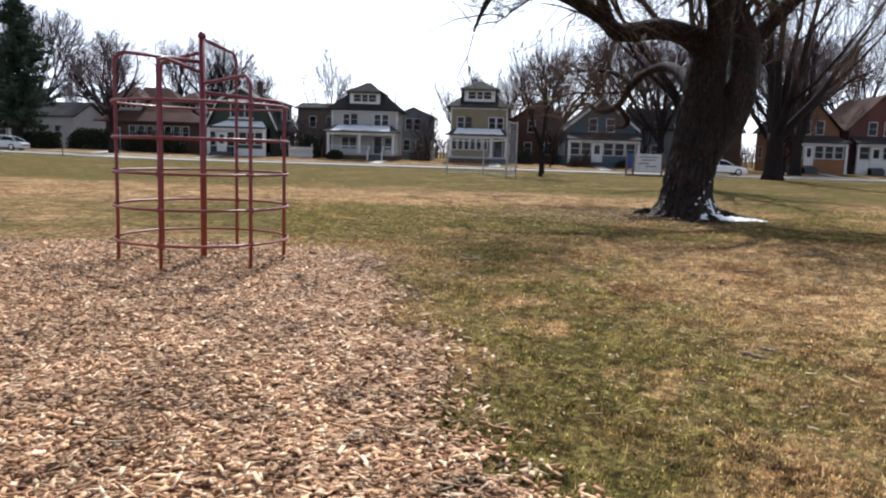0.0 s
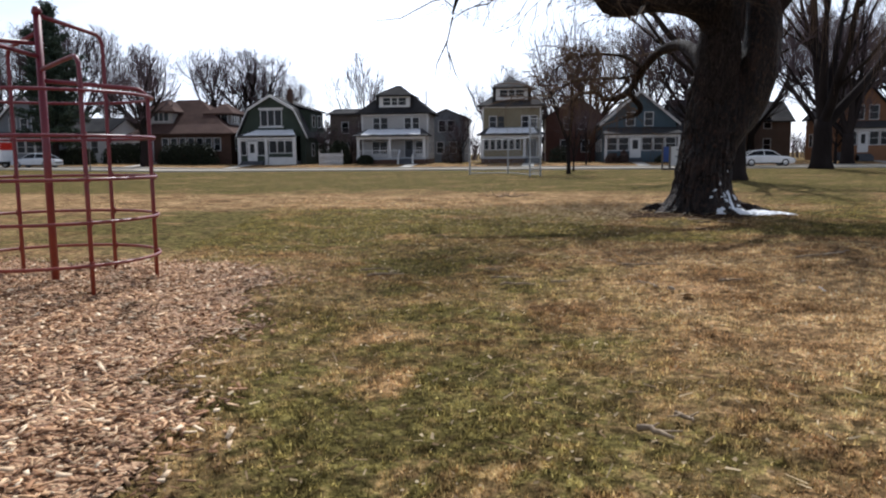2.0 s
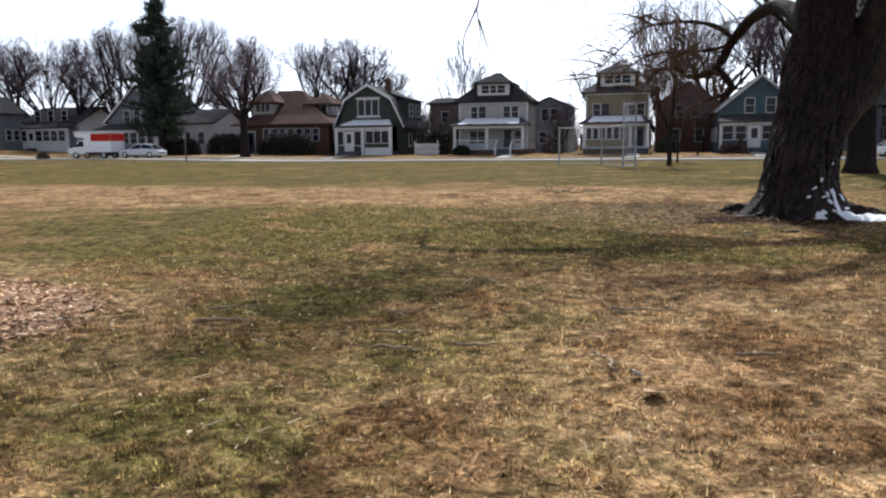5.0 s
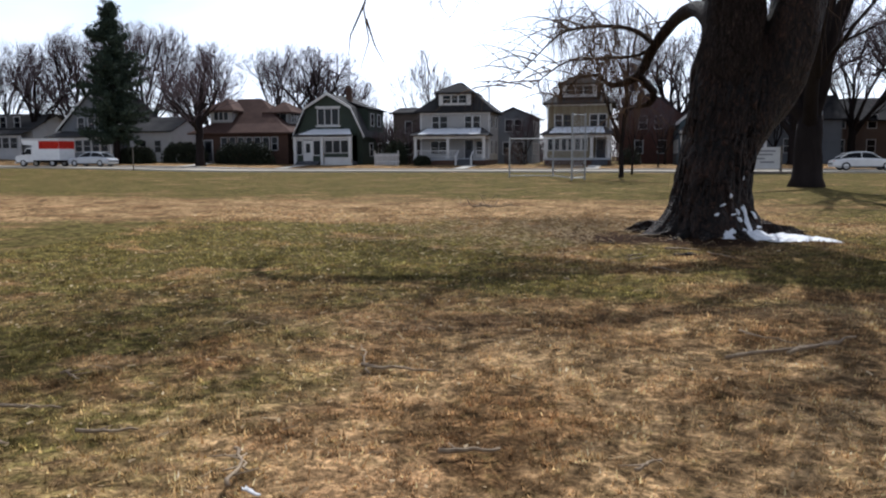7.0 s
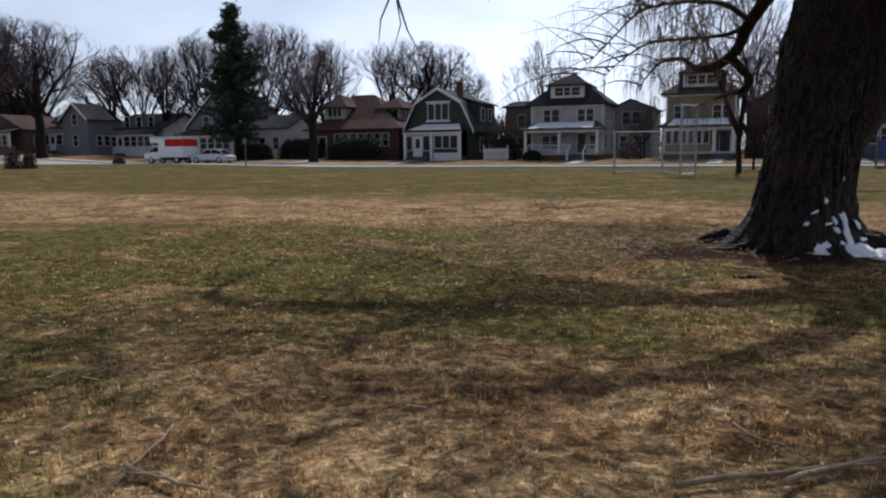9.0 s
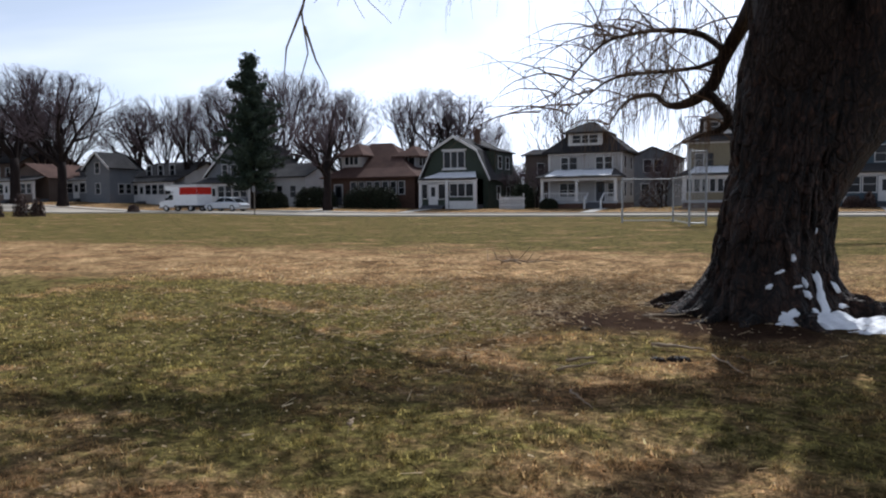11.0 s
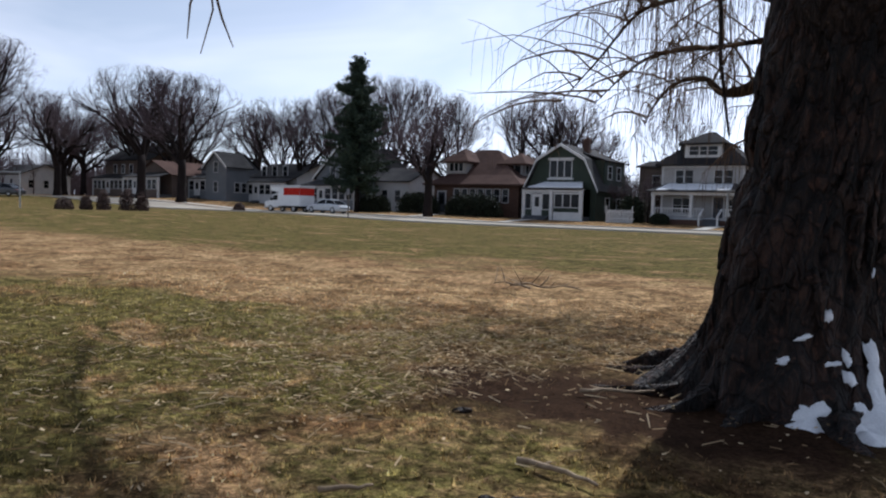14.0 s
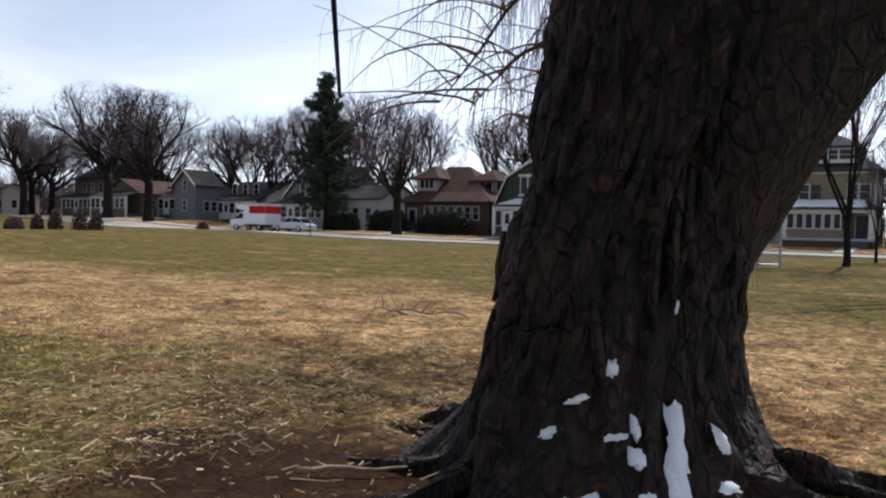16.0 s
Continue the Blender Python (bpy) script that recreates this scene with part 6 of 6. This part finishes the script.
        mid = surface_at(a, z, 0.02)
        ring, ring2 = [], []
        for s in range(n):
            q = 2 * math.pi * s / n
            wob = 1 + 0.24 * math.sin(2 * q + a * 9) + 0.15 * math.sin(5 * q + a * 3) + 0.10 * math.sin(9 * q + a * 5)
            ring.append(surface_at(a + w * wob * math.cos(q) / 0.7, z + h * wob * math.sin(q) + 0.25 * w * math.cos(q), -0.03))
            ring2.append(surface_at(a + 0.72 * w * wob * math.cos(q) / 0.7, z + 0.72 * h * wob * math.sin(q) + 0.18 * w * math.cos(q), 0.012))
        m.v = [tuple(mid)] + [tuple(p) for p in ring2] + [tuple(p) for p in ring]
        for s in range(n):
            u = (s + 1) % n
            m.f += [(0, 1 + s, 1 + u), (1 + s, 1 + n + s, 1 + n + u, 1 + u)]
        sp = part("snow_patch", m, SNOW, smooth=True)
        sp.matrix_world = pose(TX, TY, base)
        tagged(sp, "small patch of snow in a bark hollow", "snow", "snow on the tree")


old_willow()


def snow_bank():
    """A thin drift against the foot of the willow, melted into a ragged outline."""
    xs, ys = np.linspace(3.8, 6.4, 230), np.linspace(18.0, 19.9, 170)
    X, Y = np.meshgrid(xs, ys)
    u = (X - 3.95) / 2.0
    near = 18.42 + 0.04 * np.sin(X * 6) + 0.03 * np.sin(X * 15 + 1) + 0.02 * np.sin(X * 37) - 0.16 * np.sin(np.clip(u * 1.2, 0, 1) * 3.1)
    far = 18.80 + 0.20 * np.exp(-((X - 4.66) / 0.13) ** 2) + 0.10 * np.exp(-((X - 4.40) / 0.06) ** 2) + 0.34 * np.exp(-((X - 5.15) / 0.2) ** 2) + 0.30 * np.clip(u, 0, 1) + 0.05 * np.sin(X * 19)
    inside = np.minimum(Y - near, far - Y)
    inside = np.minimum(inside, np.minimum(X - 4.05, 5.95 - X) * 0.6)
    hole = 0.05 - np.hypot((X - 4.78) / 1.6, Y - 18.36)
    inside = np.minimum(inside, -hole) + 0.02 * np.sin(X * 31) * np.sin(Y * 27)
    r = np.hypot(X - TX, Y - TY)
    lift = 0.32 * np.clip(1.15 - r, 0, 1)
    Zs = ground_z(X, Y) - 0.035 + 0.085 * np.sqrt(np.clip(inside + 0.03, 0, 0.25) / 0.25) + lift * 0.8 + 0.008 * np.sin(X * 23 + Y * 17) + 0.007 * np.sin(X * 11 - Y * 19) + 0.004 * np.sin(X * 53 + 2 * np.sin(Y * 41))
    keep = inside > -0.03
    idx = -np.ones(X.shape, int)
    cells = keep[:-1, :-1] & keep[1:, :-1] & keep[:-1, 1:] & keep[1:, 1:]
    used = np.zeros_like(keep)
    used[:-1, :-1] |= cells
    used[1:, :-1] |= cells
    used[:-1, 1:] |= cells
    used[1:, 1:] |= cells
    idx[used] = np.arange(used.sum())
    v = np.stack([X[used], Y[used], Zs[used]], -1)
    f = np.stack([idx[:-1, :-1][cells], idx[:-1, 1:][cells], idx[1:, 1:][cells], idx[1:, :-1][cells]], -1)
    tagged(new("snow_bank", raw("snow_bank", v, f, SNOW, True)), "melting snow drift at the foot of the willow", "snow")


snow_bank()


# ---- the climbing frame ----
def climbing_frame():
    cx, cy, r = -5.76, 7.55, 1.08
    base = gz(cx, cy)
    c = thing("climbing_frame", "round red steel-pipe climbing frame on wood chips", "climbing frame", pose(cx, cy, base))
    part("centre_pole", Mesh().tube([(0, 0, -0.3), (0, 0, 2.97)], 0.042, 14), RED, c, smooth=True)
    part("cap", Mesh().tube([(0, 0, 2.95), (0, 0, 2.99), (0, 0, 3.03)], [0.054, 0.056, 0.03], 14), RED, c, smooth=True)
    arms = ((22, 2.24, 2.17), (84, 2.94, 2.88), (142, 2.76, 2.70), (202, 2.64, 2.70), (262, 2.50, 2.58), (322, 2.36, 2.42))
    for a, z_in, z_out in arms:
        d = Vector((math.cos(radians(a)), math.sin(radians(a)), 0))
        bend = []
        for s in range(8):
            q = math.pi / 2 * s / 7
            bend.append(d * (r - 0.14 + 0.14 * math.sin(q)) + Vector((0, 0, z_out - 0.14 + 0.14 * math.cos(q))))
        pts = [d * r + Vector((0, 0, -0.3)), d * r + Vector((0, 0, 1.0))] + bend[::-1] + [d * 0.03 + Vector((0, 0, z_in))]
        part("post", Mesh().tube(pts, 0.0235, 12), RED, c, smooth=True)
    for z in (0.30, 0.74, 1.18, 1.62, 2.07):
        ring = [((r + 0.045) * math.cos(2 * math.pi * i / 64), (r + 0.045) * math.sin(2 * math.pi * i / 64), z) for i in range(64)]
        ob = part("ring", Mesh().tube(ring, 0.0175, 10, True), RED, c, smooth=True)
        for a, z_in, z_out in arms:
            if z < z_out - 0.1:
                d = Vector((math.cos(radians(a)), math.sin(radians(a)), 0)) * (r + 0.02)
                part("clamp", Mesh().tube([d + Vector((0, 0, z - 0.035)), d + Vector((0, 0, z + 0.035))], 0.030, 8), RED, ob)


climbing_frame()


# ---- sticks and litter ----
def stick(x0, y0, x1, y1, r, seed):
    rng = random.Random(seed)
    m = Mesh()
    n = 7
    a, b = Vector((x0, y0, 0)), Vector((x1, y1, 0))
    side = Vector((-(b - a).y, (b - a).x, 0)).normalized()
    off = 0.0
    pts = []
    for i in range(n + 1):
        f = i / n
        off += rng.uniform(-0.025, 0.025)
        p = a.lerp(b, f) + side * off
        pts.append((p.x - x0, p.y - y0, gz(p.x, p.y) - gz(x0, y0) + r * 1.2 + 0.018 + rng.uniform(0, 0.014)))
    m.tube(pts, taper(r, r * 0.45, n), 7)
    for k in (2, 4):
        if rng.random() < 0.6:
            p = Vector(pts[k])
            m.tube([p, p + Vector((rng.uniform(-0.12, 0.12), rng.uniform(-0.12, 0.12), 0.02))], [r * 0.5, r * 0.2], 5)
    ob = part("stick", m, STICK, smooth=True)
    ob.matrix_world = pose(x0, y0, gz(x0, y0))
    tagged(ob, "weathered broken stick lying on the grass", "stick", "fallen sticks")


for i, (x0, y0, x1, y1, r) in enumerate(((-2.26, 7.96, -1.86, 8.11, 0.016), (-0.74, 7.67, -0.37, 7.68, 0.014), (-0.21, 7.89, 0.06, 8.0, 0.012), (0.69, 7.76, 0.85, 7.55, 0.010), (1.61, 7.95, 1.87, 8.05, 0.014), (-0.97, 8.67, -0.78, 8.64, 0.010),
                                             (0.75, 9.35, 1.28, 9.25, 0.013), (0.86, 7.41, 0.81, 7.73, 0.011), (3.47, 10.19, 4.03, 10.89, 0.016), (2.45, 8.0, 2.57, 8.16, 0.010), (0.88, 9.2, 0.6, 9.89, 0.008),
                                             (3.08, 10.0, 3.89, 10.56, 0.016), (1.83, 13.15, 1.77, 13.32, 0.010), (3.6, 16.31, 3.88, 15.59, 0.010))):
    stick(x0, y0, x1, y1, r, 100 + i)
for i, (x0, y0, x1, y1, r) in enumerate(((2.45, 15.33, 2.67, 15.64, 0.013), (2.78, 14.68, 3.06, 14.22, 0.009), (2.63, 18.27, 3.02, 18.75, 0.018), (-2.44, 8.44, -2.08, 8.64, 0.012), (-0.87, 8.12, -0.53, 8.11, 0.012), (-2.55, 4.94, -2.64, 5.19, 0.012),
                                             (0.11, 3.36, 0.27, 3.24, 0.020), (0.32, 3.58, 0.41, 3.48, 0.016), (3.27, 10.83, 3.65, 10.46, 0.008), (3.0, 16.6, 3.5, 16.5, 0.02))):
    stick(x0, y0, x1, y1, r, 200 + i)


def fallen_branch(x, y, turn, size, seed):
    """A dead bough with its side shoots, lying on the turf."""
    rng = random.Random(seed)
    b = thing("fallen_branch", "dead pale branch with side shoots lying on the turf", "branch", pose(x, y, gz(x, y) + 0.02, 0, 0, turn), "fallen branches")
    line = [Vector((size * (i / 7 - 0.5), 0.06 * math.sin(i * 1.3), 0.02 + 0.05 * math.sin(i * 0.9) ** 2)) for i in range(8)]
    part("bough", Mesh().tube(line, taper(0.022, 0.007, 7), 7), STICK, b, smooth=True)
    for k in range(9):
        p = line[rng.randrange(1, 8)]
        d = Vector((rng.uniform(0.1, 0.6), rng.uniform(-0.5, 0.5), rng.uniform(0.05, 0.5)))
        pts, e = wander(rng, p, d, rng.uniform(0.2, 0.5), 4, 0.25, -0.03)
        part("shoot", Mesh().tube(pts, taper(0.010, 0.003, 4), 5), STICK, b, smooth=True)


fallen_branch(-0.85, 24.6, 8, 1.3, 71)
fallen_branch(-1.35, 24.35, 160, 0.9, 72)


def clod(x, y, size, turn, seed):
    """A dark lump of rotten bark and earth."""
    rng = np.random.default_rng(seed)
    m = Mesh()
    rows, cols = 7, 14
    for i in range(rows):
        f = math.pi * i / (rows - 1)
        for j in range(cols):
            a = 2 * math.pi * j / cols
            k = 1 + float(rng.normal(0, 0.12))
            m.v.append((size * k * math.sin(f) * math.cos(a), size * 0.45 * k * math.sin(f) * math.sin(a), size * 0.30 * k * math.cos(f) + size * 0.18))
    for i in range(rows - 1):
        for j in range(cols):
            p, q = i * cols + j, i * cols + (j + 1) % cols
            m.f.append((p, p + cols, q + cols, q))
    ob = part("bark_lump", m, WILLOW, smooth=True)
    ob.matrix_world = pose(x, y, gz(x, y), 0, 0, turn)
    tagged(ob, "dark lump of rotten bark on the bare soil", "bark", "bark lumps")


clod(3.32, 16.13, 0.10, 10, 1)
clod(3.16, 16.05, 0.075, -20, 2)
clod(2.2, 17.3, 0.07, 40, 3)


def scrap(x, y, length, width, turn, material, label, seed):
    """A curled flat scrap: a dry leaf or a chip of wood."""
    rng = random.Random(seed)
    m = Mesh()
    n = 6
    for i in range(n + 1):
        f = i / n
        w = width * (0.25 + math.sin(math.pi * (0.08 + 0.84 * f))) * rng.uniform(0.75, 1.1)
        up = 0.018 * math.cos(3 * f) + 0.03
        m.v += [(length * (f - 0.5), -w, up + 0.012), (length * (f - 0.5), w, up + rng.uniform(0.0, 0.015)), (length * (f - 0.5), w, up - 0.006), (length * (f - 0.5), -w, up + 0.006)]
    for i in range(n):
        k = 4 * i
        m.f += [(k, k + 4, k + 5, k + 1), (k + 3, k + 2, k + 6, k + 7), (k, k + 3, k + 7, k + 4), (k + 1, k + 5, k + 6, k + 2)]
    ob = part("leaf_scrap", m, material, smooth=True)
    ob.matrix_world = pose(x, y, gz(x, y), 0, 0, turn)
    tagged(ob, label, "leaf", "scraps on the grass")


scrap(3.84, 16.25, 0.13, 0.025, 12, STICK, "pale flat chip of wood on the soil", 1)
scrap(0.99, 7.38, 0.07, 0.03, 40, WHITE, "small white paper scrap on dry grass", 2)
scrap(2.51, 7.55, 0.07, 0.022, -30, WHITE, "small white paper scrap on dry grass", 3)
scrap(1.09, 7.09, 0.14, 0.05, 65, DRY_LEAF, "large dry tan leaf on the grass", 4)
stick(2.46, 15.62, 2.61, 15.83, 0.016, 301)


def litter():
    """Loose bits of leaf, bark and twig, thickest round the willow."""
    rng = np.random.default_rng(4)
    n1, n2, n3 = 9500, 2400, 5200
    x = np.concatenate([rng.uniform(-5, 7, n1), rng.normal(2.2, 2.0, n2), rng.normal(1.2, 1.8, n3)])
    y = np.concatenate([1.5 + 20 * rng.random(n1) ** 1.3, rng.normal(18.2, 1.6, n2), rng.normal(18.9, 1.6, n3)])
    straw = np.arange(n1 + n2 + n3) >= n1 + n2
    ok = ~in_chips(x, y) & (np.hypot(x - TX, y - TY) > 0.95) & ((x < 1.9) | (y > 19.3) | (rng.random(len(x)) < 0.16))
    x, y, straw = x[ok], y[ok], straw[ok]
    n = len(x)
    ln = rng.uniform(0.006, 0.018, n) * np.where(rng.random(n) < 0.16, 3.2, 1.0)
    ln = np.where(straw, np.clip(rng.lognormal(-3.45, 0.6, n), 0.009, 0.11), ln)
    wd = np.where(straw, 0.55, 1.0) * np.where((rng.random(n) < 0.35) & (ln < 0.02), ln * rng.uniform(0.4, 0.8, n), rng.uniform(0.0025, 0.006, n))
    a = np.where(straw, rng.normal(0.2, 1.3, n), rng.uniform(0, 2 * np.pi, n))
    t = rng.normal(0, 0.25, n) * np.where(straw, 0.9, 1.0)
    ux, uy = np.cos(a), np.sin(a)
    z = ground_z(x, y) + np.where(straw, 0.036, 0.046)
    v = np.empty((n, 4, 3))
    for k, (s, q) in enumerate(((-1, -1), (1, -0.6), (1, 0.6), (-1, 1))):
        v[:, k, 0] = x + ux * ln * s - uy * wd * q
        v[:, k, 1] = y + uy * ln * s + ux * wd * q
        v[:, k, 2] = z + t * ln * s + 0.004 * q
    tagged(new("litter", raw("litter", v.reshape(-1, 3), np.arange(n * 4).reshape(-1, 4), LITTER)), "pale leaf bits and twig litter on the lawn", "litter", kind="stuff")


litter()


# ---- wood chips ----
def chip_bed():
    xs, ys = np.arange(-16, -0.9, 0.12), np.arange(-5, 9.8, 0.12)
    X, Y = np.meshgrid(xs, ys)
    keep = in_chips(X, Y)
    Zs = ground_z(X, Y) + 0.014 + 0.008 * np.sin(X * 5.1 + Y * 1.3) * np.sin(Y * 4.3) + 0.004 * np.sin(X * 11 + Y * 7)
    Zs = Zs - 0.004 * np.exp(-((np.hypot(X + 5.76, Y - 7.55) - 1.1) / 0.3) ** 2)
    cells = keep[:-1, :-1] & keep[1:, :-1] & keep[:-1, 1:] & keep[1:, 1:]
    m = len(xs)
    i, j = np.nonzero(cells)
    k = i * m + j
    f = np.stack([k, k + 1, k + m + 1, k + m], -1)
    used, f2 = np.unique(f, return_inverse=True)
    v = np.stack([X, Y, Zs], -1).reshape(-1, 3)[used]
    tagged(new("wood_chip_bed", raw("wood_chip_bed", v, f2.reshape(-1, 4), CHIP_BED, True)), "flat bed of weathered wood chips under the climbing frame", "play surface", kind="structure")

    rng = np.random.default_rng(9)
    n = 62000
    y = -0.8 + 10.4 * rng.random(n) ** 1.35
    x = -1.0 - 9.5 * rng.random(n) ** 1.1
    ok = in_chips(x + rng.normal(0, 0.20, n), y + rng.normal(0, 0.20, n))
    x, y = x[ok], y[ok]
    n = len(x)
    ln = rng.uniform(0.010, 0.044, n) * np.where(rng.random(n) < 0.08, 1.7, 1.0)
    wd = rng.uniform(0.005, 0.015, n)
    th = rng.uniform(0.001, 0.003, n)
    a, b, c = rng.uniform(0, 2 * np.pi, n), rng.normal(0, 0.24, n), rng.normal(0, 0.34, n)
    ux = np.stack([np.cos(a) * np.cos(b), np.sin(a) * np.cos(b), np.sin(b)], -1)
    up = np.stack([np.sin(a) * np.sin(c), -np.cos(a) * np.sin(c), np.cos(c)], -1)
    uy = np.cross(up, ux)
    uy /= np.linalg.norm(uy, axis=1)[:, None]
    up = np.cross(ux, uy)
    mid = np.stack([x, y, ground_z(x, y) + 0.022 + rng.uniform(0, 0.016, n)], -1)
    v = np.empty((n, 8, 3))
    q = 0
    for s in (-1, 1):
        for t, w in ((-1, -1), (1, -0.7), (0.9, 0.8), (-1, 1)):
            v[:, q] = mid + ux * (ln * t)[:, None] + uy * (wd * w)[:, None] + up * (th * s)[:, None]
            q += 1
    quad = np.array([(4, 5, 6, 7), (0, 1, 5, 4), (1, 2, 6, 5), (2, 3, 7, 6), (3, 0, 4, 7)])
    f = (np.arange(n)[:, None, None] * 8 + quad[None]).reshape(-1, 4)
    tagged(new("wood_chips", raw("wood_chips", v.reshape(-1, 3), f, CHIPS)), "loose shredded wood chips, tan to dark brown", "wood chips", kind="stuff")


chip_bed()


# ---- grass ----
def grass():
    rng = np.random.default_rng(2)
    n = 860000
    y = 0.4 + 24.0 * rng.random(n) ** 1.4
    half = 4.2 + 0.30 * y
    x = 0.6 + 0.10 * y + rng.uniform(-1, 1, n) * half
    # almost half of the blades stand in tufts
    tufts = 26000
    ty = 0.4 + 24.0 * rng.random(tufts) ** 1.4
    tx = 0.6 + 0.10 * ty + rng.uniform(-1, 1, tufts) * (4.2 + 0.30 * ty)
    pick = rng.integers(0, tufts, n)
    tuft = rng.random(n) < 0.45
    x = np.where(tuft, tx[pick] + rng.normal(0, 0.024, n), x)
    y = np.where(tuft, ty[pick] + rng.normal(0, 0.024, n), y)
    r = np.hypot((x - 3.2) / 2.4, (y - 18.4) / 1.4)
    clump = np.sin(x * 5.3 + 2 * np.sin(y * 3.1)) * np.sin(y * 6.1 + 1.5 * np.sin(x * 4.7))
    ok = ~in_chips(x + rng.normal(0, 0.22, n), y + rng.normal(0, 0.22, n)) & (rng.random(n) < np.clip((r - 0.65) * 2.2, 0.01, 1)) & (rng.random(n) < (0.62 + 0.45 * clump) * np.clip((25 - y) / 11, 0, 1))
    x, y, tuft = x[ok], y[ok], tuft[ok]
    n = len(x)
    far = np.clip(y / 12, 0.7, 2.0)
    ln = rng.uniform(0.014, 0.042, n) * np.where(tuft, 1.35, 1.0)
    wd = rng.uniform(0.0032, 0.0075, n) * np.clip(far, 0.9, 1.6)
    a = rng.uniform(0, 2 * np.pi, n)
    bold = rng.random(n) < 0.05
    ln, wd = np.where(bold, ln * 1.5, ln), np.where(bold, wd * 1.5, wd)
    lean = np.clip(rng.normal(0.75, 0.35, n), 0.1, 1.4)
    z = ground_z(x, y) - 0.004
    v = np.empty((n, 3, 3))
    v[:, 0] = np.stack([x - np.sin(a) * wd, y + np.cos(a) * wd, z], -1)
    v[:, 1] = np.stack([x + np.sin(a) * wd, y - np.cos(a) * wd, z], -1)
    v[:, 2] = np.stack([x + np.cos(a) * ln * np.sin(lean), y + np.sin(a) * ln * np.sin(lean), z + ln * np.cos(lean)], -1)
    tagged(new("grass", raw("grass", v.reshape(-1, 3), np.arange(n * 3).reshape(-1, 3), BLADES)), "short dormant grass, straw and green blades", "grass", kind="stuff")


grass()
